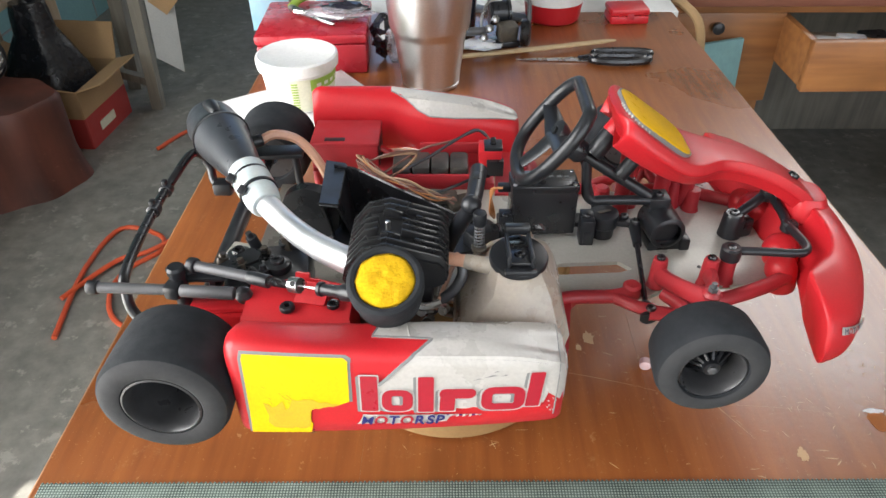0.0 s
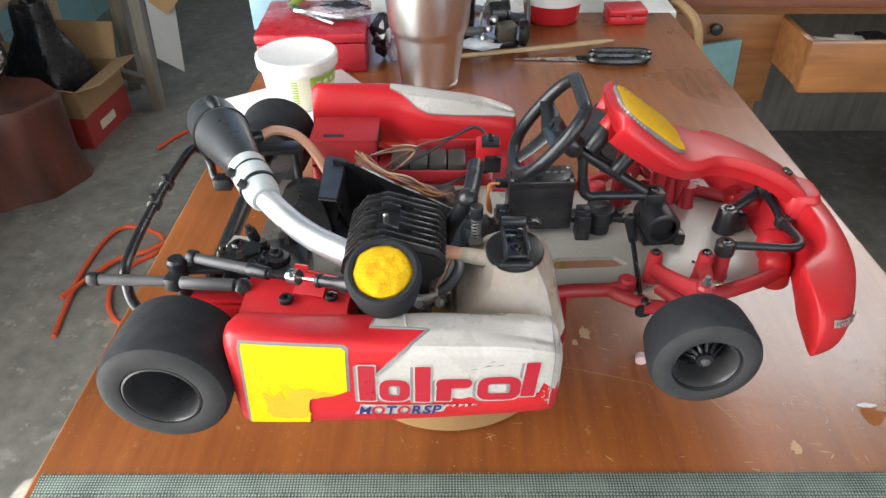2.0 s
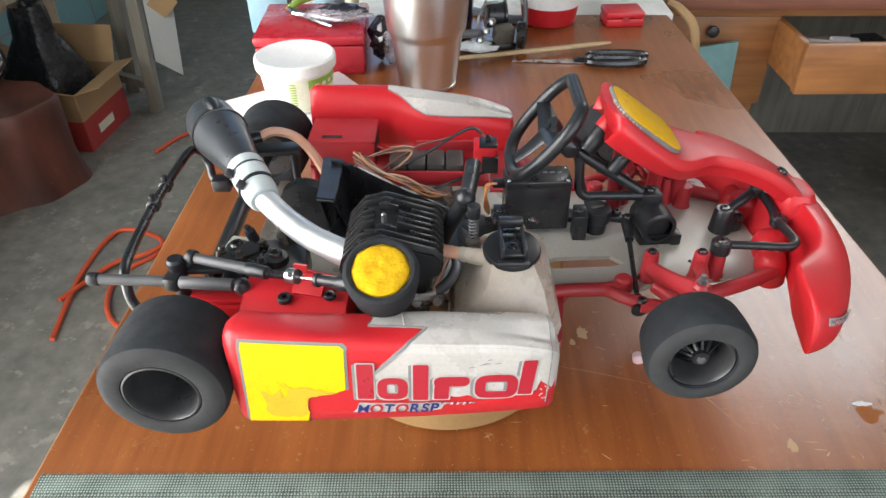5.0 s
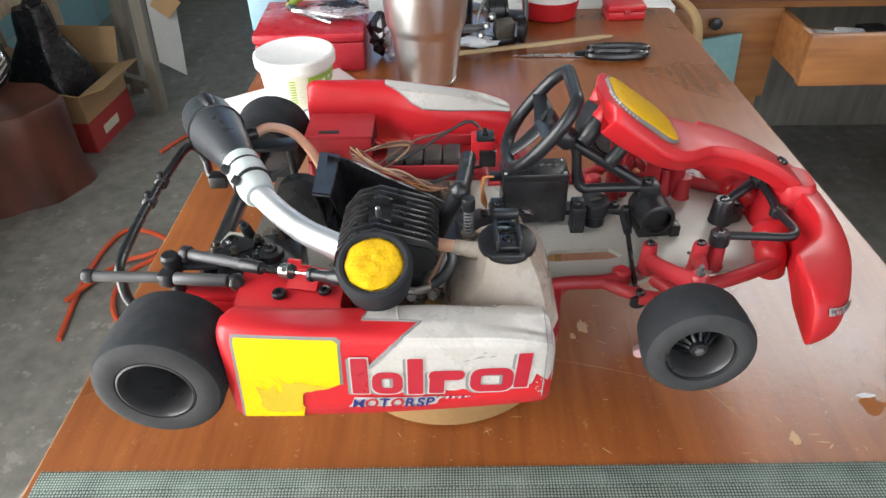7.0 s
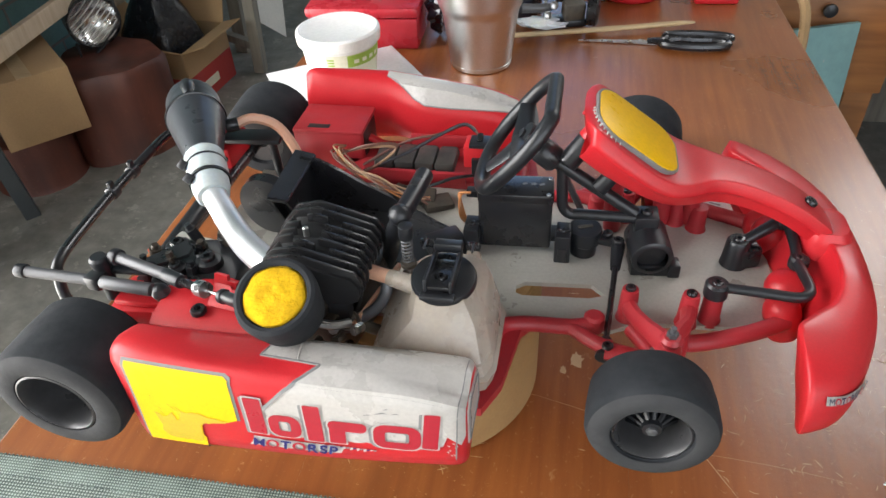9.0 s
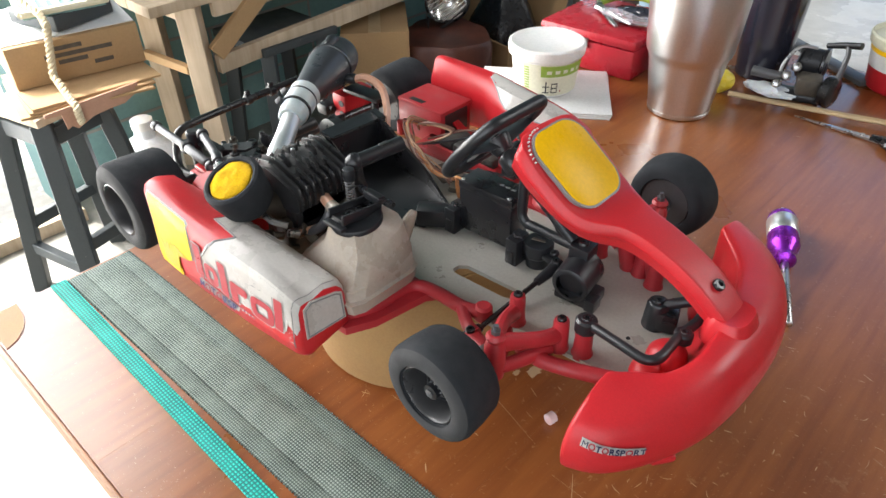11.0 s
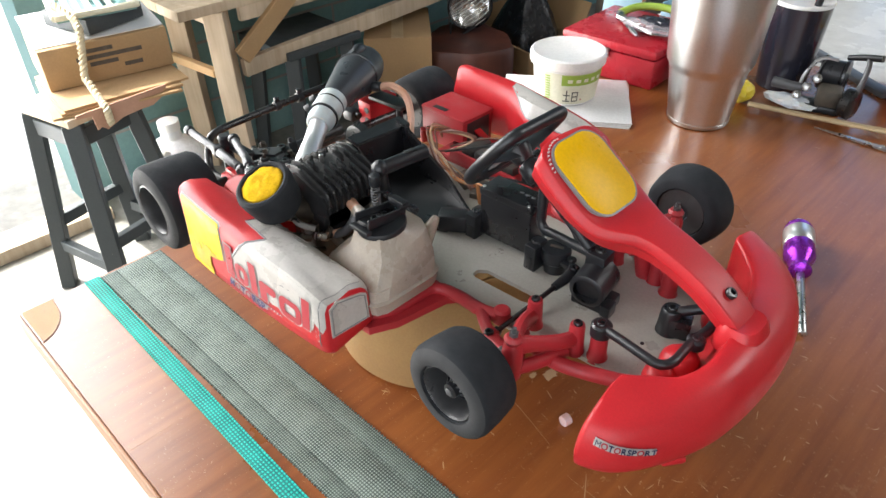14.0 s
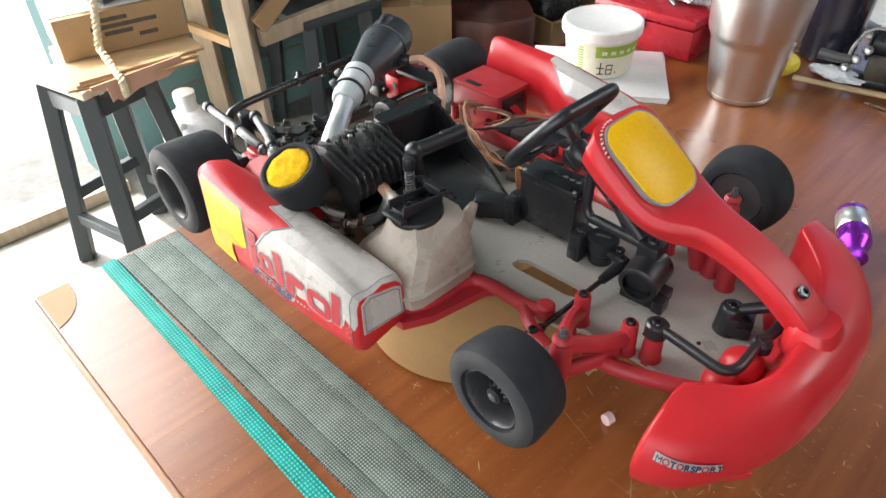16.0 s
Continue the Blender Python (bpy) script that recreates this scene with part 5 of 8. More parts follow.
# red frame tubes
for cyc in (None, CYF):
    Y = (lambda y: y) if cyc is None else (lambda y: 2 * CYF - y)
    part("frame_tube", Geo().tube([(0.08, Y(0.3), 0.857), (0.088, Y(0.318), 0.857), (0.09, Y(0.345), 0.857), (0.104, Y(0.352), 0.857), (0.128, Y(0.352), 0.858), (0.14, Y(0.356), 0.858)], 0.0044, 10, 4), RED_DUST, kart)
    part("frame_tube", Geo().tube([(0.128, Y(0.352), 0.858), (0.142, Y(0.342), 0.858), (0.15, Y(0.34), 0.858)], 0.004, 10, 3), RED_DUST, kart)
    part("frame_boss", Geo().lathe([(0, 0.006), (0.008, 0.0055), (0.0095, 0.004), (0.0096, 0.001)], (0.1405, Y(0.3575), 0.854), (0, 0, 1), 20), RED_DUST, kart)
    part("lower_bumper_tube", Geo().tube([(0.17, Y(0.352), 0.8565), (0.19, Y(0.35), 0.8565), (0.222, Y(0.362), 0.857), (0.24, Y(0.372), 0.858)], 0.0046, 12, 4), RED_DUST, kart)
    part("frame_web", Geo().prism([(0.066, 0.291), (0.0885, 0.293), (0.0965, 0.31), (0.1025, 0.347), (0.108, 0.354), (0.062, 0.356)], 0.8505, 0.856, None if cyc is None else Matrix(((1, 0, 0, 0), (0, -1, 0, 2 * CYF), (0, 0, 1, 0), (0, 0, 0, 1)))), RED_DUST, kart)

# ---- side pods ----
POD_X = [-0.0795, -0.0788, -0.077, -0.073, -0.06, -0.045, -0.03, -0.015, 0.0, 0.015, 0.03, 0.045, 0.06, 0.07, 0.077, 0.08, 0.0835, 0.0856, 0.0866]
FAR = 0.4125


def pod_profile(x, far=False):
    """Open profile from the outer bottom edge over the top to the inner bottom."""
    t = (x + 0.08) / 0.17
    r = min(1.0, max(0.0, (x + 0.0797) / 0.007))
    f = min(1.0, max(0.0, (0.0867 - x) / 0.006))
    i = 0.005 * (1 - math.sqrt(1 - (1 - r) ** 2)) + 0.0032 * (1 - math.sqrt(1 - (1 - f) ** 2))
    drop = 0.007 * max(0.0, (x - 0.05) / 0.039) ** 2
    bow = 0.003 * (1 - (2 * t - 1) ** 2)
    yo = 0.2625 - bow + i
    zb, zc, zt = 0.8385 + 0.012 * t + i * 0.6, 0.9005 - 0.004 * t - i - drop, 0.9045 - 0.0055 * t - i - drop
    dent = 0.0016 * math.sin(x * 60) * r * f
    zi = 0.8875 + 0.002 * t - i - drop * 0.25
    prof = [(yo + 0.004, zb), (yo + 0.0008, zb + 0.003), (yo, zb + 0.012), (yo + 0.0006, (zb + zc) / 2 + 0.004), (yo + 0.001, zc - 0.004), (yo + 0.003, zc + 0.0004), (yo + 0.0065, zt - 0.002), (yo + 0.0115, zt - 0.0022 + dent), (0.285 - i, (zt + zi) / 2 + 0.0025 + dent), (0.293 - i, zi + 0.0025), (0.2965 - i, zi - 0.001), (0.2985 - i, zi - 0.006), (0.3 - i, 0.856 + i)]
    if far:
        prof = [(y, z - (0.011 * max(0.0, (x + 0.015) / 0.1) if z > 0.87 else 0.0)) for y, z in prof]
        k = 0.36 + 0.42 * min(1.0, max(0.0, (x + 0.012) / 0.028))
        prof = [(y if y < 0.2715 else 0.2715 + (y - 0.2715) * k, z) for y, z in prof]
    return prof


def pod_point(x, s, off=0.0, far=False):
    """s runs along the profile by its points; off lifts from the skin."""
    p = pod_profile(x, far)
    s = min(max(s, 0.0), len(p) - 1.001)
    k = int(s)
    a_, b_ = Vector(p[k]), Vector(p[k + 1])
    c = a_.lerp(b_, s - k)
    n0 = Vector(p[max(k - 1, 0)]) - Vector(p[min(k + 1, len(p) - 1)])
    n1 = Vector(p[k]) - Vector(p[min(k + 2, len(p) - 1)])
    d = n0.lerp(n1, s - k)
    n = Vector((-d.y, d.x)).normalized()
    if n.dot(c - Vector((0.28, 0.875))) < 0:
        n = -n
    c = c + n * off
    return Vector((x - 0.003 if far else x, 2 * FAR - c.x if far else c.x, c.y))


def s_of(x, z):
    """The profile parameter at which the outer face has the height z."""
    p = pod_profile(x)
    if z <= p[0][1]:
        return 0.0
    for k in range(0, 7):
        if p[k][1] <= z <= p[k + 1][1]:
            return k + (z - p[k][1]) / (p[k + 1][1] - p[k][1])
    return 7.0


pods = []
for far in (False, True):
    rings = [[Vector((x - 0.003 if far else x, 2 * FAR - y if far else y, z)) for y, z in pod_profile(x, far)] for x in POD_X]
    pods.append(part("side_pod", Geo().rings(rings), RED, kart, "red moulded pod with worn white and yellow stickers" if not far else "red moulded pod with a white sticker corner", sharp=60))


def sheet(loops, lift, place):
    """A sticker: flat outlines filled, cut finely and bent over a surface by place(u, v, lift)."""
    b = bmesh.new()
    for loop in loops:
        vs = [b.verts.new((x, z, 0)) for x, z in loop]
        for i in range(len(vs)):
            b.edges.new((vs[i], vs[(i + 1) % len(vs)]))
    bmesh.ops.triangle_fill(b, use_beauty=True, edges=b.edges[:])
    us = [v.co.x for v in b.verts]
    vs_ = [v.co.y for v in b.verts]
    for lo, hi, step, no in ((min(us), max(us), 0.003, (1, 0, 0)), (min(vs_), max(vs_), 0.5, (0, 1, 0))):
        k = math.ceil(lo / step + 1e-6)
        while k * step < hi:
            co = (k * step, 0, 0) if no[0] else (0, k * step, 0)
            bmesh.ops.bisect_plane(b, geom=b.verts[:] + b.edges[:] + b.faces[:], plane_co=co, plane_no=no)
            k += 1
    for v in b.verts:
        v.co = place(v.co.x, v.co.y, lift)
    return Geo().bm(b)


def on_pod(name, loop, mat, lift=0.0004, parent=None, label="", far=False, holes=()):
    """loop in x and height on the outer face."""
    conv = lambda l: [(x, s_of(x, z)) for x, z in l]
    g = sheet([conv(loop), *[conv(h) for h in holes]], lift, lambda u_, v_, l_: pod_point(u_, v_, l_, far))
    return part(name, g, mat, parent or pods[0], label)


def ragged(a_, b_, n, amp, seed):
    """Points from a to b with a torn edge, ends left out."""
    rnd = random.Random(seed)
    return [(a_[0] + (b_[0] - a_[0]) * k / n + rnd.uniform(-amp, amp), a_[1] + (b_[1] - a_[1]) * k / n + rnd.uniform(-amp, amp)) for k in range(1, n)]


# white area with its lightning edge, wrapping over the top
EDGE = [(-0.002, 10.0), (-0.005, 8.0), (-0.008, 7.3), (0.0214, 7.05), (0.019, 6.63), (0.0166, 6.14), (0.0142, 5.51), (0.0118, 4.87), (0.0094, 4.4), (0.0068, 3.98), (0.0042, 3.82), (0.0016, 3.66), (-0.001, 3.5), (-0.0045, 3.3)]
white_lo = [(-0.0045, 0.8632), *ragged((-0.0045, 0.8632), (0.076, 0.867), 30, 0.0006, 4), (0.0765, 0.868), (0.0785, 0.8745), (0.0815, 0.872)]
white = [(x, s_of(x, z)) for x, z in white_lo] + [(0.0845, s_of(0.0845, 0.869)), (0.0863, 3.0), (0.0863, 7.5), (0.0863, 10.6), (0.06, 10.7), (0.028, 10.7)] + EDGE
part("white_sticker", sheet([white], 0.0006, lambda u_, v_, l_: pod_point(u_, v_, l_)), WHITE_STICKER, pods[0], "worn white sticker with a lightning-shaped edge")


def stripe(name, pts, w, lift, mat, parent, far=False):
    """A thin line along points (x, s) on the pod."""
    P = [pod_point(*p, lift, far) for p in pts]
    dense = []
    for i in range(len(pts) - 1):
        n = 8
        dense += [pod_point(pts[i][0] + (pts[i + 1][0] - pts[i][0]) * k / n, pts[i][1] + (pts[i + 1][1] - pts[i][1]) * k / n, lift, far) for k in range(n)]
    dense.append(P[-1])
    return part(name, Geo().tube(dense, w, 4, 0), mat, parent)


stripe("sticker_edge", EDGE[:4], 0.0006, 0.0004, GREY_STICKER, pods[0])
stripe("sticker_edge", EDGE[3:], 0.0011, 0.0002, GREY_STICKER, pods[0])
stripe("sticker_fold", [(0.0105, 7.2), (0.0085, 8.0), (0.0065, 9.0), (0.005, 10.0)], 0.0011, 0.0001, WHITE_STICKER, pods[0])
stripe("sticker_line", [(0.0125, 4.85), (0.043, 4.7), (0.077, 4.7)], 0.00022, 0.0004, GREY_STICKER, pods[0])
stripe("sticker_line", [(0.082, 1.6), (0.083, 4.2), (0.0835, 7.0), (0.0836, 9.0)], 0.00035, 0.0004, GREY_STICKER, pods[0])
# yellow plate with torn corner
tear = [(-0.0205, 0.8688), (-0.0245, 0.8668), *ragged((-0.0245, 0.8668), (-0.039, 0.8625), 8, 0.0005, 7), (-0.0392, 0.8622), *ragged((-0.0392, 0.8622), (-0.0415, 0.8415), 8, 0.0006, 8), (-0.0415, 0.8412)]
on_pod("plate_border", [(-0.0748, 0.8410), (-0.0705, 0.9), (-0.0192, 0.8992), (-0.0168, 0.8976), (-0.0182, 0.8690), *tear], GREY_STICKER, 0.0003)
on_pod("number_plate", [(-0.0735, 0.8412), (-0.069, 0.8986), (-0.0205, 0.8979), (-0.0184, 0.8962), (-0.0198, 0.8692), *tear], YELLOW, 0.0006, label="blank yellow plate sticker with a torn corner")
worn = [(-0.0635, 0.8662), (-0.061, 0.8655), (-0.0595, 0.8632), (-0.057, 0.8643), (-0.0535, 0.8682), (-0.0525, 0.8618), (-0.0505, 0.8636), (-0.0485, 0.8698), (-0.0455, 0.8688), (-0.0425, 0.8702), (-0.038, 0.8701), (-0.035, 0.868), (-0.0315, 0.8686), (-0.029, 0.8675), (-0.0245, 0.8675)]
worn += [*ragged((-0.0245, 0.8668), (-0.039, 0.8630), 8, 0.0003, 7), (-0.0398, 0.8622), *ragged((-0.0398, 0.8622), (-0.0418, 0.8475), 6, 0.0004, 18), *ragged((-0.0418, 0.8475), (-0.0625, 0.8482), 9, 0.0009, 19), (-0.0628, 0.853), (-0.0618, 0.8565)]
on_pod("sticker_residue", worn, YELLOW_WORN, 0.0009, label="scuffed dull yellow sticker layer")
rnd = random.Random(77)
for k in range(9):
    x0, z0, l0 = rnd.uniform(-0.063, -0.048), rnd.uniform(0.866, 0.8785), rnd.uniform(0.0008, 0.0026)
    on_pod("scuff", [(x0, z0), (x0 + l0 * 0.9, z0 - l0 * 1.3), (x0 + l0 + 0.0003, z0 - l0 * 1.2), (x0 + 0.0005, z0 + 0.0002)], YELLOW_WORN, 0.0008)
for k in range(7):
    x0, z0 = rnd.uniform(-0.045, -0.040), rnd.uniform(0.8425, 0.847)
    on_pod("scuff", [(x0, z0), (x0 + 0.0014, z0 - 0.0003), (x0 + 0.0011, z0 + 0.0006)], BLACK_INK, 0.0011)
for x0, z0, l0 in ((0.0415, 0.8845, 0.004), (0.0465, 0.886, 0.007), (0.051, 0.8895, 0.003), (0.0545, 0.8868, 0.004)):
    on_pod("scuff", [(x0, z0), (x0 + l0, z0 + l0 * 0.22), (x0 + l0 * 0.6, z0 + l0 * 0.22 + 0.0004)], GREY_STICKER, 0.0008)


# logo drawn as plain bars and rounded blocks
def block(x0, x1, z0, z1, r=0.0012, sl=0.0006):
    """A rounded quad, leaning by sl over its height."""
    return [((x0 + x1) / 2 + x + sl * z / (z1 - z0), (z0 + z1) / 2 + z) for x, z in rounded(x1 - x0, z1 - z0, r, 4)]


LOGO = [(-0.0135, -0.0052, 0.8634, 0.8878, 0.0008, 0.0006, 0), (-0.0035, 0.0118, 0.8634, 0.8785, 0.0052, 0.0006, 0.0042), (0.0145, 0.0222, 0.863, 0.8876, 0.0008, 0.0006, 0), (0.025, 0.0428, 0.8725, 0.8792, 0.003, 0.0008, 0), (0.025, 0.0325, 0.8636, 0.8735, 0.0008, 0.0006, 0), (0.0455, 0.067, 0.864, 0.88, 0.0055, 0.0008, 0.0046), (0.0682, 0.0752, 0.866, 0.8892, 0.0008, 0.0022, 0)]
for lift, grow, dx, dz, mat, name in ((0.0007, 0.0004, -0.0019, -0.0009, GREY_STICKER, "logo_shadow"), (0.0009, 0.0008, 0, 0, WHITE_STICKER, "logo_outline"), (0.0012, 0, 0, 0, RED_INK, "logo_block")):
    for x0, x1, z0, z1, r, sl, wall in LOGO:
        hole = [block(x0 + wall * 1.15 - grow * 0.4 + dx, x1 - wall * 1.15 + grow * 0.4 + dx, z0 + wall + grow * 0.4 + dz, z1 - wall - grow * 0.4 + dz, 0.0014, sl * 0.5)] if wall else []
        on_pod(name, block(x0 - grow + dx, x1 + grow + dx, z0 - grow + dz, z1 + grow + dz, r, sl), mat, lift, holes=hole)


def letters(text, place, lift, mat, parent, name="lettering", squeeze=1.0, bold=0.0, slant=0.0):
    """Raised flat lettering; place maps text metres to the surface. Text height 1."""
    cu = bpy.data.curves.new("text", "FONT")
    cu.body, cu.size, cu.offset = text, 1.0, bold
    ob = bpy.data.objects.new("text", cu)
    scene.collection.objects.link(ob)
    bpy.context.view_layer.update()
    me = bpy.data.meshes.new_from_object(ob.evaluated_get(bpy.context.evaluated_depsgraph_get()))
    b = bmesh.new()
    b.from_mesh(me)
    for no in ((1, 0, 0), (0, 1, 0)):
        for k in range(-1, 8):
            bmesh.ops.bisect_plane(b, geom=b.verts[:] + b.edges[:] + b.faces[:], plane_co=(k * 0.14 + 0.02, k * 0.14 + 0.02, 0), plane_no=no)
    b.verts.index_update()
    vs = [place(v.co.x * squeeze + slant * v.co.y, v.co.y, lift) for v in b.verts]
    fs = [tuple(v.index for v in f.verts) for f in b.faces]
    b.free()
    width = max(v.co.x for v in me.vertices) * squeeze
    bpy.data.objects.remove(ob)
    return part(name, Geo().add(vs, fs), mat, parent, smooth=False), width


TS = 0.0098
xw = -0.0155
for ch in "MOTORSP":
    at = lambda u_, v_, l_: pod_point(xw + u_ * TS, s_of(xw + u_ * TS, 0.8527 + (xw + 0.0155) * 0.035 + v_ * TS * 0.95), l_)
    letters(ch, at, 0.0007, WHITE_STICKER, pods[0], "lettering_outline", squeeze=0.86, bold=0.0 if ch == "M" else 0.05, slant=0.2)
    ob, wd = letters(ch, at, 0.0011, RED_INK if ch == "O" else BLUE_INK, pods[0], squeeze=0.86, bold=0.006 if ch == "M" else 0.026, slant=0.2)
    xw += wd * TS + 0.0006
back = [(-0.0172, 0.8523), *ragged((-0.0172, 0.8523), (xw + 0.0008, 0.8543), 12, 0.0003, 21), (xw + 0.0012, 0.855), (xw + 0.003, 0.8603), (-0.0135, 0.8598)]
on_pod("lettering_strip", back, WHITE_STICKER, 0.0004)
rnd = random.Random(52)
for k in range(12):
    x0 = xw - 0.0005 + k * 0.0016
    h_ = rnd.uniform(0.0003, 0.0016)
    on_pod("torn_print", [(x0, 0.8601 - h_), (x0 + 0.0013, 0.8603 - h_ * 0.7), (x0 + 0.0016, 0.8607), (x0 + 0.0002, 0.8605)], (WHITE_STICKER, BLUE_INK, WHITE_STICKER, GREY_STICKER)[k % 4], 0.0006)
for k in range(10):
    x0, z0 = rnd.uniform(0.0775, 0.0825), rnd.uniform(0.8625, 0.875)
    on_pod("peel_edge", [(x0, z0), (x0 + 0.001, z0 - 0.0013), (x0 + 0.0013, z0 - 0.0004)], WHITE_STICKER, 0.0006)
# front end panel of the pod
E0 = [Vector((0.0869, y, z)) for y, z in ((0.2672, 0.8645), (0.2955, 0.8635), (0.2945, 0.883), (0.2905, 0.8855), (0.2725, 0.8895), (0.2675, 0.886))]
part("end_panel", Geo().prism([(p.y, p.z) for p in E0], 0.0865, 0.0874, Matrix(((0, 0, 1, 0), (1, 0, 0, 0), (0, 1, 0, 0), (0, 0, 0, 1)))), WHITE_STICKER, pods[0], "white sticker panel with a grey outline")
part("end_outline", Geo().tube([Vector((0.0874, p.y, p.z)).lerp(Vector((0.0874, 0.2805, 0.875)), 0.1) for p in E0 + E0[:1]], 0.0005, 6, 0), GREY_STICKER, pods[0])
# white corner on the other pod
w2 = [(-0.016, 7.0), (-0.008, 7.8), (0.006, 9.0), (0.015, 9.6), (0.035, 9.5), (0.0835, 8.6), (0.0862, 8.0), (0.0862, 6.0), (-0.016, 6.0)]
part("white_sticker", sheet([w2], 0.0004, lambda u_, v_, l_: pod_point(u_, v_, l_, True)), WHITE_STICKER, pods[1], "white sticker corner with grey edge")
stripe("sticker_edge", [(-0.016, 7.0), (-0.008, 7.8), (0.006, 9.0), (0.015, 9.6), (0.035, 9.5), (0.0835, 8.6)], 0.0006, 0.0004, GREY_STICKER, pods[1], True)


# ---- front bumper ----
def arc(t, pts):
    n = len(pts) - 1
    f = min(max(t * n, 0), n - 1e-6)
    i, u_ = int(f), f - int(f)
    p = [Vector(pts[max(min(k, n), 0)]) for k in (i - 1, i, i + 1, i + 2)]
    return 0.5 * (2 * p[1] + (p[2] - p[0]) * u_ + (2 * p[0] - 5 * p[1] + 4 * p[2] - p[3]) * u_ * u_ + (3 * p[1] - p[0] - 3 * p[2] + p[3]) * u_ ** 3)


def smooth_loop(prof, per=4):
    pts = [Vector(p) for p in prof]
    m, out = len(pts), []
    for i in range(m):
        p0, p1, p2, p3 = pts[i - 1], pts[i], pts[(i + 1) % m], pts[(i + 2) % m]
        for k in range(per):
            t = k / per
            out.append(0.5 * (2 * p1 + (p2 - p0) * t + (2 * p0 - 5 * p1 + 4 * p2 - p3) * t * t + (3 * p1 - p0 - 3 * p2 + p3) * t ** 3))
    return out


OUTER = [(0.2335, 0.3022), (0.252, 0.311), (0.268, 0.334), (0.281, 0.368), (0.2855, 0.412), (0.282, 0.455), (0.268, 0.49), (0.248, 0.513), (0.2225, 0.525)]
INNER = [(0.2325, 0.341), (0.244, 0.3535), (0.2555, 0.366), (0.2605, 0.385), (0.2585, 0.411), (0.2525, 0.44), (0.244, 0.464), (0.232, 0.48), (0.2195, 0.492)]
rings = []
NB = 56
for k in range(NB + 1):
    t = k / NB
    o, i = arc(t, OUTER), arc(t, INNER)
    e_ = min(1.0, t / 0.035, (1 - t) / 0.035)
    e_ = math.sqrt(max(0.0, 1 - (1 - e_) ** 2)) * 0.14 + 0.86 if t < 0.5 else math.sqrt(max(0.0, 1 - (1 - e_) ** 2)) * 0.35 + 0.65
    mid = math.exp(-((t - 0.5) / 0.22) ** 2)
    far = max(0.0, (t - 0.72) / 0.28)
    near = max(0.0, 1 - t / 0.2)
    top = 0.8838 + 0.003 * mid + 0.005 * far + 0.0035 * near
    v_ = min(1.0, max(0.0, (t - 0.12) / 0.14)) * min(1.0, max(0.0, (0.9 - t) / 0.2))
    prof = [(-0.5 * v_, 0.853), (-0.28 * v_, 0.868), (0.0, top - 0.004), (0.05, top), (0.3, top - 0.0004 - 0.001 * near), (0.6, top - 0.003 - 0.002 * near), (0.84, 0.8765), (0.96, 0.868), (1.0, 0.859), (0.97, 0.8515), (0.86, 0.8475), (0.55, 0.847), (0.15 - 0.35 * v_, 0.848)]
    cz, cu_ = 0.866, 0.5
    prof = [(cu_ + (u_ - cu_) * e_, cz + (z - cz) * e_) for u_, z in prof]
    lean = max(0.0, 1 - t / 0.12)
    rings.append([Vector((*(i.lerp(o, p.x) - Vector((max(0.0, 0.884 - p.y) * -0.26 * (1 - max(0.0, p.x)) * lean, 0.0))), p.y)) for p in smooth_loop(prof, 3)])
bumper = part("front_bumper", Geo().rings(rings), RED, kart, sharp=60)
# raised collar for the stem and the round mounting lobes
part("stem_collar", Geo().rings([[Vector((0.262 + u_ * 0.011 * s_ - 0.1 * (z - 0.884), 0.4185 + v_ * 0.0135 * s_, z)) for u_, v_ in rounded(2, 2, 0.7, 4)] for z, s_ in ((0.876, 1.25), (0.8845, 1.1), (0.889, 1.0), (0.891, 0.9), (0.8905, 0.75))]), RED, bumper)
for x, y, z, r in ((0.2425, 0.392, 0.8625, 0.0115), (0.239, 0.378, 0.858, 0.0098), (0.2425, 0.441, 0.8625, 0.0115), (0.239, 0.454, 0.858, 0.0098)):
    part("mounting_lobe", Geo().lathe([(-0.014, r * 0.9), (0.0, r), (0.004, r * 0.96), (0.0075, r * 0.8), (0.0098, r * 0.5), (0.0105, r * 0.12)], (x, y, z), (-0.25, 0, 1), 28), RED, bumper)
part("bumper_tab", Geo().box((0.262, 0.35, 0.846), (0.014, 0.022, 0.005), 0.002, (0, 0, 55)), RED, bumper)
part("paint_chip", Geo().lathe([(0, 0.0007), (0.0004, 0.0007)], (0.2583, 0.3428, 0.8762), (0.3, -0.4, 0.85), 8), BLACK_INK, bumper)
for p_, q_ in (((0.2735, 0.378, 0.8805), (0.2775, 0.3835, 0.8782)), ((0.2745, 0.3835, 0.8806), (0.279, 0.386, 0.8768))):
    part("scratch", Geo().tube([p_, q_], [0.0003, 0.00015], 5, 0), CARD_RED, bumper)
# maker's word on the bumper
T0, T1 = 0.066, 0.225
NOSE = [arc((8 - k / 3) / 9, [(0, 0), (0, 0), (0, 0.881), (0.06, 0.885), (0.3, 0.8846), (0.6, 0.882), (0.84, 0.8765), (0.96, 0.868), (1.0, 0.859), (0.97, 0.8515)]) for k in range(10)]


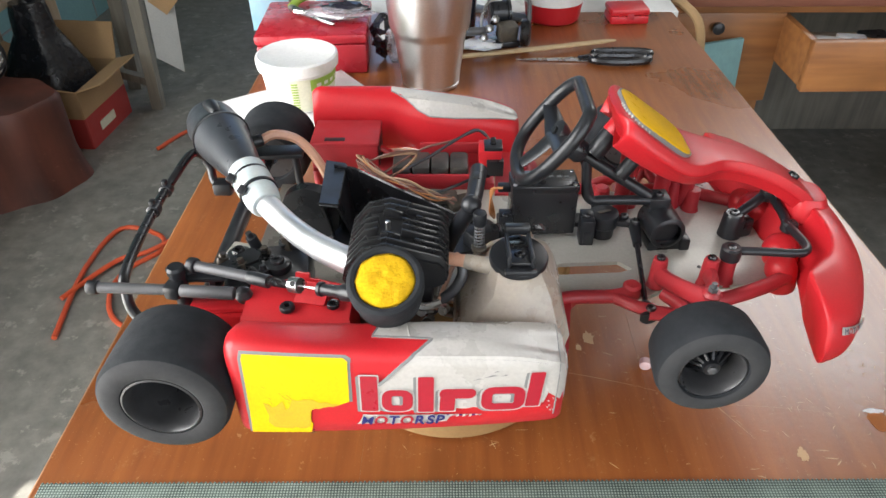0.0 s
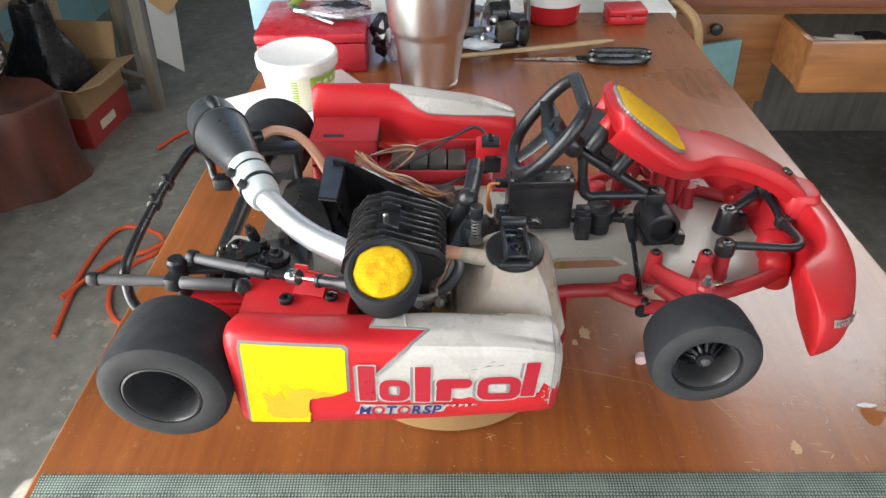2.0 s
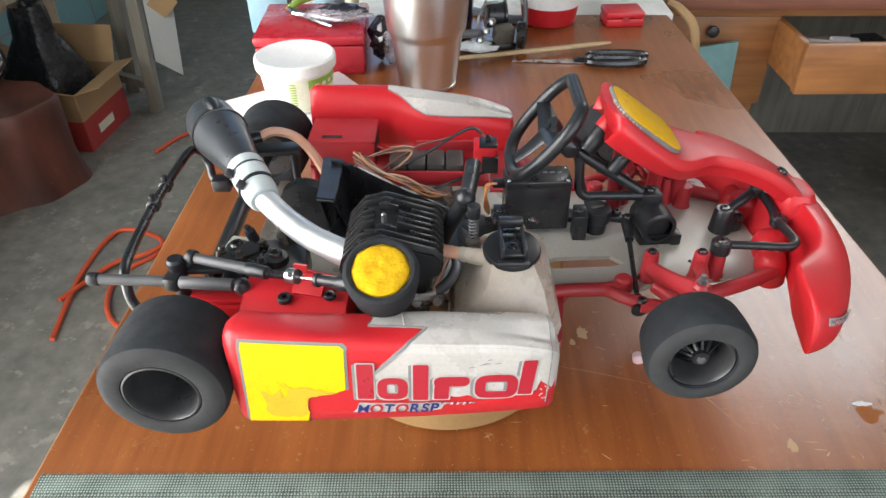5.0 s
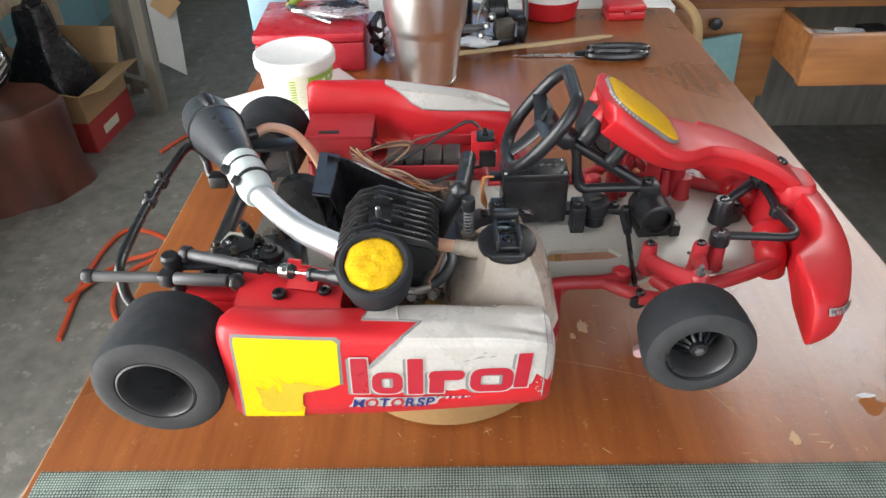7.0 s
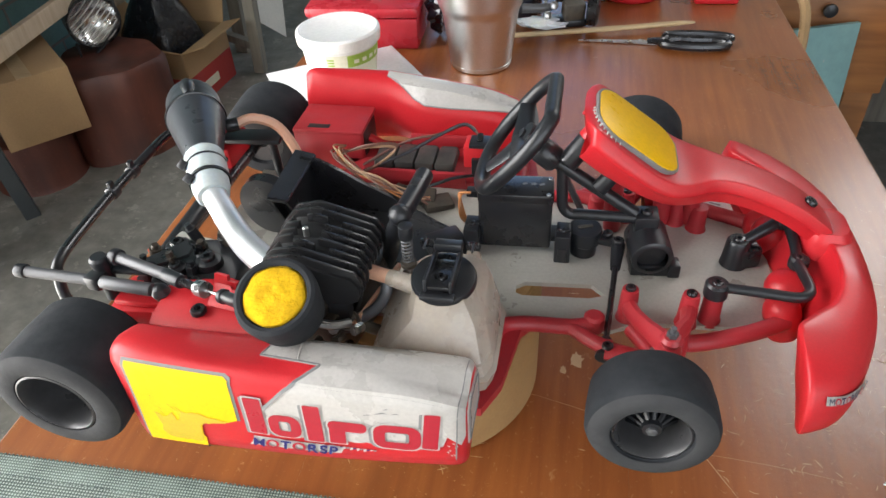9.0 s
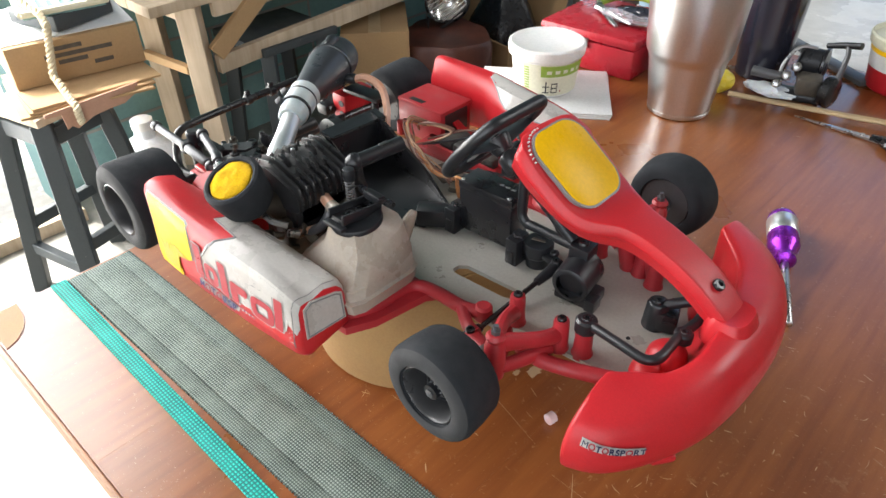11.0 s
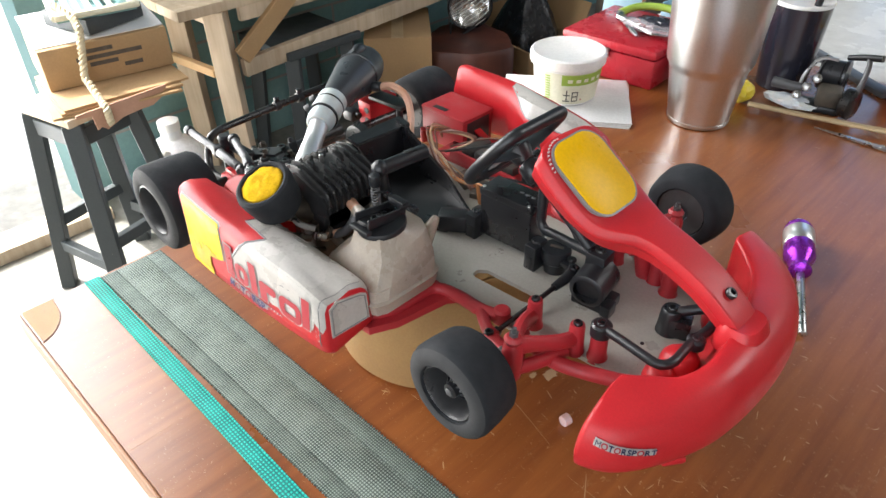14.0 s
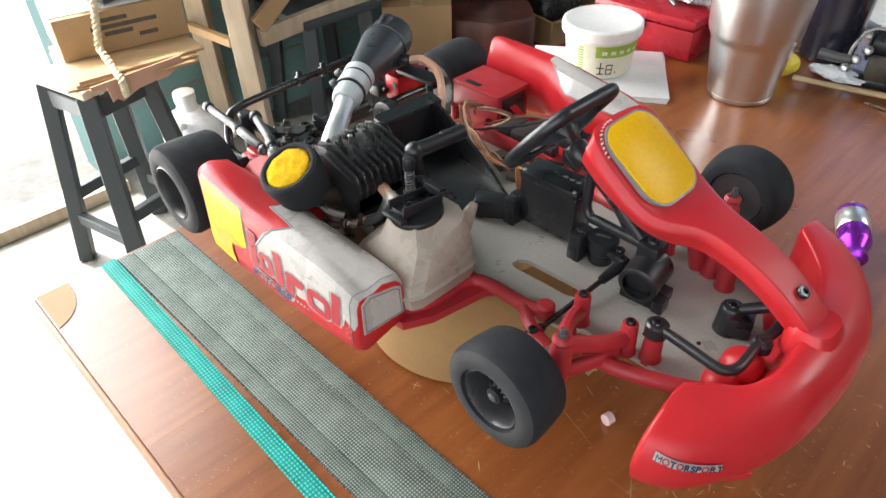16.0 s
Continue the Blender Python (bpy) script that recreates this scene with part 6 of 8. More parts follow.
def on_bumper(u_, v_, l_):
    """u 0 to 1 along the nose, v metres upward."""
    t = T0 + (T1 - T0) * u_
    o, i_ = arc(t, OUTER), arc(t, INNER)
    z = 0.8691 - 0.007 * u_ + 0.72 * v_
    k = max(j for j in range(9) if NOSE[j].y <= max(z, NOSE[0].y))
    f = (z - NOSE[k].y) / (NOSE[k + 1].y - NOSE[k].y)
    q = i_.lerp(o, NOSE[k].x + (NOSE[k + 1].x - NOSE[k].x) * f)
    d_ = (arc(t + 0.01, OUTER) - arc(t - 0.01, OUTER)).normalized()
    n_ = Vector((d_.y, -d_.x))
    return Vector((q.x + n_.x * (l_ + 0.0004), q.y + n_.y * (l_ + 0.0004), z + (l_ + 0.0004) * 0.5))


part("lettering_strip", sheet([[(0, 0.0006), (1, 0.0006), (1, 0.0062), (0, 0.0062)]], 0.0005, on_bumper), WHITE_STICKER, bumper, "small white sticker strip")
xw = 0.02
for ch in "MOTORSPORT":
    ob, wd = letters(ch, lambda u_, v_, l_: on_bumper(xw + u_ * 0.146, v_ * 0.0062 + 0.0012, l_), 0.0013, RED_INK if ch == "O" else NAVY_INK, bumper, squeeze=0.95, bold=0.0 if ch == "M" else 0.03)
    xw += wd * 0.146 + 0.006

# ---- front fairing and its stem ----
PATHC = [(0.1262, 0.9535), (0.1345, 0.953), (0.1515, 0.94), (0.1755, 0.9243), (0.198, 0.9212), (0.219, 0.916), (0.24, 0.907), (0.257, 0.8955), (0.268, 0.8845)]
WIDTH = [0.036, 0.0575, 0.063, 0.057, 0.032, 0.027, 0.026, 0.025, 0.022]
DEEP = [0.0155, 0.0185, 0.0175, 0.015, 0.0145, 0.0135, 0.013, 0.0125, 0.011]
FY = 0.4205
rings = []
for k in range(65):
    t = k / 64
    c = arc(t, PATHC)
    d = (arc(min(t + 0.02, 1), PATHC) - arc(max(t - 0.02, 0), PATHC)).normalized()
    nx, nz = -d.y, d.x
    w = arc(t, [(v, 0) for v in WIDTH]).x / 2
    h = arc(t, [(v, 0) for v in DEEP]).x
    e_ = min(1.0, t / 0.05)
    e_ = math.sqrt(max(0.0, 1 - (1 - e_) ** 2)) * 0.5 + 0.5
    w *= e_
    h *= e_
    prof = [(-w * 0.8, -h), (-w * 0.935, -h * 0.55), (-w, -0.0062), (-w * 0.9, -0.0012), (-w * 0.78, -0.0002), (0, 0.0002), (w * 0.78, -0.0002), (w * 0.9, -0.0012), (w, -0.0062), (w * 0.935, -h * 0.55), (w * 0.8, -h), (w * 0.68, -h), (0, -h * 0.55), (-w * 0.68, -h)]
    rings.append([Vector((c.x + nx * p.y, FY - 0.004 * max(0, t - 0.55) + p.x, c.y + nz * p.y)) for p in smooth_loop(prof, 3)])
fair = part("front_fairing", Geo().rings(rings), RED, kart, "red moulded front fairing on a curved stem", sharp=60)
d = (Vector((0.1755, 0.9243)) - Vector((0.1365, 0.9518))).normalized()
M = Matrix(((d.x, 0, -d.y, 0.1545), (0, 1, 0, FY), (d.y, 0, d.x, 0.9392), (0, 0, 0, 1)))
part("plate_border", Geo().prism([(x, y * (1 - x * 0.8)) for x, y in rounded(0.0545, 0.0465, 0.0145, 7)], -0.003, 0.0011, M), GREY_STICKER, fair)
part("number_plate", Geo().prism([(x, y * (1 - x * 0.8)) for x, y in rounded(0.052, 0.044, 0.0135, 7)], 0.0, 0.0015, M, bevel=0.0002), YELLOW_GLOSS, fair, "blank glossy yellow number plate")
for k in range(11):
    a_ = radians(176 + 9.2 * k)
    q_ = M @ Vector((-0.0118 + 0.0172 * math.cos(a_), -0.0092 + 0.0172 * math.sin(a_), 0.0004))
    part("worn_print", Geo().box(q_, (0.0012 + 0.0004 * (k % 2), 0.0004 + 0.0002 * (k % 3), 0.0008), 0, (0, 35, math.degrees(a_))), WHITE_STICKER, fair)
screw(Vector((0.2495, FY - 0.001, 0.9018)), fair, 0.0036, (0.5, 0, 0.86), BLACK_GLOSS)
for x, y, z0 in ((0.15, 0.447, 0.925), (0.18, 0.458, 0.912), (0.198, 0.46, 0.907)):
    part("fairing_leg", Geo().cyl((x, y, 0.8545), (x - 0.004, y - 0.015, z0), 0.0055, 0.005, seg=16), RED_DUST, fair)
part("fairing_clamp", Geo().cyl((0.1515, 0.423, 0.9195), (0.1375, 0.4175, 0.9025), 0.0048, seg=16, bevel=0.001), BLACK, fair)
part("fairing_clamp", Geo().cyl((0.132, 0.424, 0.934), (0.119, 0.418, 0.918), 0.006, seg=16, bevel=0.001), BLACK, fair)
part("fairing_socket", Geo().cyl((0.139, 0.426, 0.94), (0.13, 0.422, 0.93), 0.0075, seg=18, bevel=0.001), RED, fair)

# ---- steering ----
u = Vector((0.62, 0, 0.785))
nrm = Vector((-0.785, 0, 0.62))
C = Vector((0.0925, 0.4215, 0.9335))
ring = []
for k in range(49):
    t = 2 * math.pi * k / 48
    r = 0.0345 * (1 - 0.04 * math.cos(4 * t))
    ring.append(C + u * max(-0.033, min(0.0285, r * math.sin(t))) + Vector((0, 1, 0)) * r * math.cos(t))
steer = part("steering_wheel", Geo().tube(ring, 0.0042, 12, 2), BLACK, kart, "black plastic flat-topped steering wheel")
for a_, w_ in ((5, 0.0075), (175, 0.0075), (270, 0.009)):
    v = Vector((0, 1, 0)) * math.cos(radians(a_)) + u * math.sin(radians(a_))
    part("spoke", Geo().tube([C - nrm * 0.004, C - nrm * 0.0025 + v * 0.018, C + v * 0.032], [w_, w_ * 0.8, w_ * 0.6], 8, 0, (1, 0.3)), BLACK, steer)
part("hub", Geo().lathe([(-0.012, 0.006), (-0.004, 0.009), (-0.002, 0.009), (-0.0015, 0.006)], C, nrm, 20), BLACK, steer)
part("steering_column", Geo().cyl(C, C - nrm * 0.03, 0.0038, seg=14), BLACK, kart)
part("column_joint", Geo().lathe([(0, 0.006), (0.002, 0.0075), (0.012, 0.0075), (0.014, 0.006)], C - nrm * 0.013, -nrm, 18), BLACK, kart)
part("steering_brace", Geo().tube([(0.1165, 0.424, 0.918), (0.1178, 0.4215, 0.9), (0.1188, 0.4203, 0.888), (0.1235, 0.4198, 0.8828), (0.131, 0.4194, 0.8832), (0.1624, 0.4175, 0.8847)], 0.0033, 10, 5), BLACK, kart)
part("steering_brace", Geo().tube([(0.109, 0.424, 0.9185), (0.16, 0.419, 0.887)], 0.0038, 10, 0), BLACK, kart)
part("steering_brace", Geo().tube([(0.112, 0.424, 0.92), (0.128, 0.448, 0.87), (0.133, 0.452, 0.856)], 0.0022, 8, 0), GREY_ROD, kart)

# ---- servo and steering gear ----
servo = part("steering_servo", Geo().box((0.091, 0.4255, 0.8765), (0.0435, 0.021, 0.0375), 0.0016, (0, 0, 3)), BLACK_GLOSS, kart, "black steering servo with screwed lid")
part("servo_lid", Geo().box((0.091, 0.4255, 0.8935), (0.0442, 0.0216, 0.006), 0.0012, (0, 0, 3)), BLACK_GLOSS, servo)
for dx, dy in ((-0.0195, -0.01), (0.0195, -0.009), (0.0195, 0.0095)):
    screw((0.091 + dx, 0.4255 + dy * 0.9, 0.8962), servo, 0.0014, mat=STEEL)
for k in range(3):
    part("servo_print", Geo().box((0.096 + 0.005 * k, 0.4275, 0.8967), (0.003, 0.0018, 0.0003), 0, (0, 0, 20)), GREY_STICKER, servo)
part("cable_gland", Geo().box((0.066, 0.4275, 0.888), (0.01, 0.006, 0.005), 0.001), BLACK, servo)
part("servo_flange", Geo().box((0.094, 0.424, 0.864), (0.066, 0.012, 0.004), 0.0008), BLACK, servo)
for x in (0.066, 0.1205):
    m_ = part("servo_mount", Geo().box((x, 0.414, 0.8635), (0.0095, 0.012, 0.02), 0.0012), BLACK, kart)
    part("mount_window", Geo().box((x, 0.4078, 0.8605), (0.005, 0.001, 0.009), 0.0003), BLACK_GLOSS, m_)
    screw((x, 0.415, 0.8735), m_, 0.0024)
    part("mount_top", Geo().box((x, 0.418, 0.872), (0.0085, 0.008, 0.006), 0.001), BLACK, m_)
saver = part("servo_saver", Geo().lathe([(0, 0.0078), (0.008, 0.0082), (0.0095, 0.0098), (0.0165, 0.0102), (0.0185, 0.0096), (0.019, 0.006), (0.0186, 0.0001)], (0.133, 0.4215, 0.8538), (0, 0, 1), 28), BLACK, kart)
part("saver_slot", Geo().box((0.133, 0.4215, 0.8731), (0.009, 0.0026, 0.0006), 0.0002, (0, 0, 20)), GUNK, saver)
part("saver_arm", Geo().box((0.1445, 0.418, 0.8665), (0.02, 0.007, 0.004), 0.001, (0, 0, -12)), BLACK, saver)
screw((0.1465, 0.4205, 0.869), saver, 0.003)
screw((0.1525, 0.414, 0.869), saver, 0.0034)
clamp = part("tube_clamp", Geo().lathe([(0.0, 0.0088), (0.0004, 0.0112), (0.001, 0.0118), (0.024, 0.0122), (0.0245, 0.0088), (0.004, 0.0084), (0.0042, 0.0001)], (0.1715, 0.4005, 0.8685), (-0.16, 1, 0.05), 32, False), BLACK, kart, "black plastic tube clamp")
part("clamp_block", Geo().box((0.1665, 0.4205, 0.8815), (0.0135, 0.0135, 0.0115), 0.001, (0, 0, 4)), BLACK, clamp)
screw((0.1665, 0.4205, 0.8868), clamp, 0.0034)
part("clamp_foot", Geo().box((0.1725, 0.412, 0.858), (0.026, 0.018, 0.008), 0.0012, (0, 0, 6)), BLACK, clamp)
part("clamp_foot", Geo().box((0.1845, 0.408, 0.858), (0.007, 0.01, 0.009), 0.0012, (0, 0, 6)), BLACK, clamp)
rod = part("tie_rod", Geo().tube([(0.1525, 0.412, 0.8655), (0.1465, 0.338, 0.8555)], 0.0017, 8, 0), BLACK_GLOSS, kart)
part("rod_end", Geo().tube([(0.1527, 0.4145, 0.866), (0.1512, 0.396, 0.8635)], [0.0042, 0.0028], 12, 0), BLACK, rod)
part("rod_end", Geo().tube([(0.1472, 0.347, 0.857), (0.1463, 0.335, 0.855)], [0.0028, 0.0048], 12, 0), BLACK, rod)

# ---- front suspension ----
for far in (False, True):
    Y = (lambda y: 2 * CYF - y) if far else (lambda y: y)
    for px in (0.158, 0.189):
        p_ = part("suspension_post", Geo().lathe([(0, 0.0062), (0.004, 0.0052), (0.0195, 0.0046), (0.0215, 0.0042), (0.0218, 0.002)], (px, Y(0.3675), 0.8535), (0, 0, 1), 18), RED_DUST, kart)
        screw((px, Y(0.3675), 0.8752), p_, 0.0028)
    arm = part("suspension_arm", Geo().tube([(0.158, Y(0.3675), 0.863), (0.161, Y(0.354), 0.868), (0.167, Y(0.34), 0.873), (0.175, Y(0.3265), 0.877)], [0.0052, 0.0046, 0.0046, 0.006], 10, 4, (0.85, 1.2)), RED_DUST, kart)
    part("arm_branch", Geo().tube([(0.189, Y(0.3675), 0.864), (0.186, Y(0.352), 0.869), (0.18, Y(0.339), 0.873), (0.175, Y(0.3265), 0.877)], [0.005, 0.0044, 0.0044, 0.0055], 10, 4, (0.85, 1.2)), RED_DUST, arm)
    part("arm_branch", Geo().tube([(0.16, Y(0.355), 0.8575), (0.174, Y(0.331), 0.8595), (0.1755, Y(0.325), 0.86)], 0.0042, 10, 3), RED_DUST, arm)
    part("arm_branch", Geo().tube([(0.187, Y(0.36), 0.8575), (0.182, Y(0.339), 0.8595), (0.1755, Y(0.325), 0.86)], 0.0042, 10, 3), RED_DUST, arm)
    part("knuckle", Geo().lathe([(0, 0.0055), (0.01, 0.0062), (0.022, 0.006), (0.026, 0.0045), (0.029, 0.0055), (0.031, 0.004), (0.0312, 0.002)], (0.175, Y(0.326), 0.8540), (0, 0, 1), 20), RED_DUST, arm)
    part("kingpin_nut", Geo().cyl((0.175, Y(0.326), 0.8840), (0.175, Y(0.326), 0.8875), 0.0028, seg=6), GREY_ROD, arm)
    part("kingpin", Geo().cyl((0.175, Y(0.326), 0.8870), (0.175, Y(0.326), 0.8905), 0.0015, seg=10), GREY_ROD, arm)
    part("steering_arm", Geo().tube([(0.173, Y(0.329), 0.861), (0.158, Y(0.335), 0.859), (0.147, Y(0.3375), 0.858)], [0.005, 0.0045, 0.005], 10, 3, (1.2, 0.7)), RED_DUST, arm)
    screw((0.1475, Y(0.3375), 0.861), arm, 0.003)
    bp_ = part("bumper_post", Geo().lathe([(0, 0.0068), (0.004, 0.0054), (0.018, 0.005), (0.0182, 0.002)], (0.2015, Y(0.3725), 0.853), (0, 0, 1), 18), RED_DUST, kart)
rd = part("bumper_rod", Geo().tube([(0.2015, 0.3725, 0.8775), (0.223, 0.3685, 0.8795), (0.238, 0.366, 0.8805), (0.2435, 0.3675, 0.881), (0.246, 0.373, 0.881), (0.2455, 0.385, 0.88), (0.2445, 0.398, 0.8785)], 0.0028, 10, 5), BLACK, kart)
for p, r, z0, z1 in (((0.2015, 0.3725), 0.0062, 0.871, 0.8805), ((0.246, 0.398), 0.0052, 0.874, 0.8812)):
    part("rod_eye", Geo().lathe([(0, r - 0.001), (0.001, r), (z1 - z0 - 0.0012, r), (z1 - z0, r - 0.0012), (z1 - z0, r * 0.5), (z1 - z0 - 0.001, r * 0.45)], (*p, z0), (0, 0, 1), 22), BLACK, rd)
    screw((*p, z1 - 0.0012), rd, r * 0.5)
rd2 = part("bumper_rod", Geo().tube([(0.22, 0.421, 0.868), (0.228, 0.4245, 0.873), (0.2405, 0.431, 0.879), (0.246, 0.437, 0.88)], 0.0034, 10, 4), BLACK, kart)
part("rod_eye", Geo().lathe([(0, 0.0078), (0.003, 0.0074), (0.0165, 0.0066), (0.0178, 0.0055), (0.0178, 0.003)], (0.22, 0.421, 0.8545), (0, 0, 1), 22), BLACK, rd2)
part("rod_foot", Geo().box((0.2255, 0.4225, 0.8615), (0.014, 0.0135, 0.0135), 0.002, (0, 0, 20)), BLACK, rd2)
screw((0.22, 0.421, 0.8715), rd2, 0.0034)
part("rod_eye", Geo().cyl((0.2435, 0.432, 0.876), (0.2435, 0.432, 0.8835), 0.0052, seg=20, bevel=0.001), BLACK, rd2)
part("rod_eye", Geo().tube([(0.2445, 0.398, 0.8785), (0.2465, 0.412, 0.8785), (0.2455, 0.43, 0.88)], 0.003, 10, 4), BLACK, rd2)

# ---- fuel tank ----
def tank_ring(z, sx0, sx1, sy0, sy1, r, lean=0.0):
    """A rounded ring whose height rises with y by lean."""
    cx, cy = (sx0 + sx1) / 2, (sy0 + sy1) / 2
    return [Vector((cx + x, cy + y, z + lean * (cy + y - 0.326) - 0.25 * lean * max(0.0, cx + x * 1.0 - 0.2))) for x, y in rounded(sx1 - sx0, sy1 - sy0, r, 2)]


TANK_RINGS = [(0.861, 0.038, 0.089, 0.3, 0.35, 0.006), (0.8625, 0.034, 0.0925, 0.297, 0.353, 0.009), (0.8705, 0.032, 0.094, 0.2945, 0.3545, 0.011), (0.8716, 0.0315, 0.0945, 0.294, 0.355, 0.011), (0.8724, 0.033, 0.0925, 0.296, 0.3535, 0.011)]
TANK_RINGS += [(0.8825, 0.0352, 0.0915, 0.2975, 0.3535, 0.012, 0.2), (0.884, 0.036, 0.091, 0.2985, 0.353, 0.0125, 0.25), (0.8965, 0.0492, 0.0868, 0.3075, 0.352, 0.0115, 0.24), (0.8975, 0.0498, 0.086, 0.3085, 0.3515, 0.0115, 0.22), (0.9045, 0.0518, 0.0815, 0.3118, 0.3415, 0.0105, 0.05), (0.9075, 0.053, 0.08, 0.3125, 0.339, 0.01)]
tank = part("fuel_tank", Geo().rings([tank_ring(*q) for q in TANK_RINGS]), TANK, kart, "milky white plastic fuel tank", sharp=24)
part("tank_spout", Geo().tube([(0.078, 0.349, 0.884), (0.0755, 0.36, 0.892), (0.0745, 0.3665, 0.8965)], [0.0065, 0.0045, 0.0024], 10, 3), TANK, tank)
part("tank_feed", Geo().cyl((0.024, 0.335, 0.9015), (0.0405, 0.3295, 0.9022), 0.0037, seg=16, bevel=0.0006), HOSE, tank, "pink rubber feed hose")
part("tank_nipple", Geo().cyl((0.038, 0.3305, 0.902), (0.053, 0.3265, 0.9015), 0.0042, 0.005, seg=14), TANK, tank)
part("tank_mark", Geo().tube([(0.0705, 0.2985, 0.8795), (0.0695, 0.2985, 0.8765), (0.0725, 0.2985, 0.8765), (0.0715, 0.2985, 0.879)], 0.0003, 5, 3), GUNK, tank)
cap = part("tank_cap", Geo().lathe([(0, 0.0142), (0.0008, 0.0158), (0.0028, 0.016), (0.004, 0.0153), (0.0048, 0.0128), (0.005, 0.001)], (0.0665, 0.327, 0.9055), (0, -0.12, 1), 40), BLACK, kart, "black sprung tank cap")
part("cap_arm", Geo().box((0.0605, 0.3265, 0.9138), (0.0018, 0.03, 0.0065), 0.0006, (-8, 0, 0)), BLACK, cap)
part("cap_arm", Geo().box((0.0725, 0.3265, 0.9138), (0.0018, 0.03, 0.0065), 0.0006, (-8, 0, 0)), BLACK, cap)
part("cap_bridge", Geo().box((0.0665, 0.3415, 0.916), (0.0138, 0.006, 0.005), 0.001, (-8, 0, 0)), BLACK, cap)
part("cap_lip", Geo().box((0.0665, 0.3105, 0.911), (0.0165, 0.005, 0.0028), 0.0009, (-8, 0, 0)), BLACK, cap)
part("cap_floor", Geo().box((0.0665, 0.3265, 0.9118), (0.0115, 0.028, 0.0022), 0.0006, (-8, 0, 0)), BLACK_GLOSS, cap)
screw((0.0665, 0.3215, 0.9127), cap, 0.0032)
for x in (0.0555, 0.0785):
    part("hinge_pin", Geo().cyl((x - 0.0035, 0.343, 0.9155), (x + 0.0035, 0.343, 0.9155), 0.0009, seg=8), BLACK_GLOSS, cap)
    part("hinge_spring", Geo().tube([(x - 0.003 + 0.006 * k / 40, 0.343 + 0.0019 * math.cos(k * 0.9), 0.9155 + 0.0019 * math.sin(k * 0.9)) for k in range(41)], 0.0005, 5, 0), BLACK_GLOSS, cap)
    part("spring_leg", Geo().tube([(x, 0.3445, 0.917), (x + 0.001, 0.336, 0.9215), (x + 0.0012, 0.331, 0.922)], 0.0006, 5, 0), BLACK_GLOSS, cap)

# ---- engine ----
eng = part("engine_block", Geo().box((0.0, 0.345, 0.872), (0.046, 0.062, 0.034), 0.005, (0, 0, -14)), OILY, kart, "oily black two-stroke model engine")
core = part("cylinder_head", Geo().box((0.001, 0.337, 0.897), (0.04, 0.04, 0.03), 0.003), FIN_BLACK, eng, "black finned cylinder head")
FIN = [(-0.0235, 0.893), (0.0215, 0.897), (0.0282, 0.9005), (0.0292, 0.9055), (0.029, 0.9105), (0.0255, 0.9158), (-0.0035, 0.9245), (-0.016, 0.9215), (-0.0255, 0.9095), (-0.0275, 0.901)]
for k in range(9):
    y = 0.3165 + k * 0.0053
    shape = list(FIN)
    if k in (2, 6):
        shape[6:8] = [(0.0112, 0.92), (0.0098, 0.9145), (0.0042, 0.9145), (0.0036, 0.9222), (-0.0035, 0.9245), (-0.0068, 0.9237), (-0.0072, 0.9145), (-0.012, 0.9145), (-0.0145, 0.9217)]
    elif k in (3, 4, 5):
        shape[6:8] = [(0.004, 0.9222), (0.0035, 0.914), (-0.0085, 0.914), (-0.009, 0.9232), (-0.016, 0.9215)]
    face = Matrix(((1, 0, 0, 0), (0, 0, 1, y), (0, 1, 0, 0), (0, 0, 0, 1)))
    part("cooling_fin", Geo().prism(shape, -0.0009, 0.0009, face, bevel=0.0003), FIN_GLOSS, core)
    part("fin_root", Geo().prism([(x * 0.95, 0.895 + (z - 0.895) * 0.84) for x, z in FIN], -0.0026, 0.0026, face), FIN_BLACK, core)
part("head_skirt", Geo().box((0.0, 0.338, 0.888), (0.042, 0.046, 0.022), 0.004), FIN_BLACK, core)
part("stud", Geo().lathe([(0, 0.002), (0.006, 0.002), (0.0065, 0.0015), (0.0125, 0.0015), (0.013, 0.001)], (-0.0035, 0.336, 0.912), (0, 0, 1), 12), STEEL, core)
for x, y in ((0.007, 0.3255), (0.007, 0.349), (-0.0095, 0.3255), (-0.0095, 0.349)):
    part("head_bolt", Geo().lathe([(0, 0.0026), (0.003, 0.0026), (0.0034, 0.0018), (0.0015, 0.0014), (0.0015, 0.0001)], (x, y, 0.9115), (0, 0, 1), 12), BLACK_GLOSS, core)
FN = Vector((0.0, -0.43, 0.9)).normalized()
FC = Vector((-0.0012, 0.2878, 0.9247))
filt = part("air_filter", Geo().lathe([(-0.03, 0.008), (-0.027, 0.0125), (-0.022, 0.0168), (-0.008, 0.0188), (-0.003, 0.0191), (-0.0008, 0.0184), (0.0002, 0.0168), (-0.0002, 0.0152), (-0.002, 0.0142)], FC, FN, 48, False), RUBBER, eng, "black rubber air filter housing")
fo = Geo()
fu = FN.orthogonal().normalized()
fw = FN.cross(fu)
rr_ = []
for q in range(9):
    r = 0.0146 * (1 - q / 8.3)
    rr_.append([FC + (fu * math.cos(t) + fw * math.sin(t)) * r * (1 + 0.02 * math.sin(5 * t + q)) + FN * (-0.0012 + 0.0022 * (1 - (r / 0.0146) ** 4) + 0.0009 * noise.noise(Vector((r * 260 * math.cos(t), r * 260 * math.sin(t), 1.7)))) for t in (2 * math.pi * j / 40 for j in range(40))])
part("filter_foam", fo.rings(rr_), FOAM, filt, "fuzzy yellow foam filter element", sharp=180)
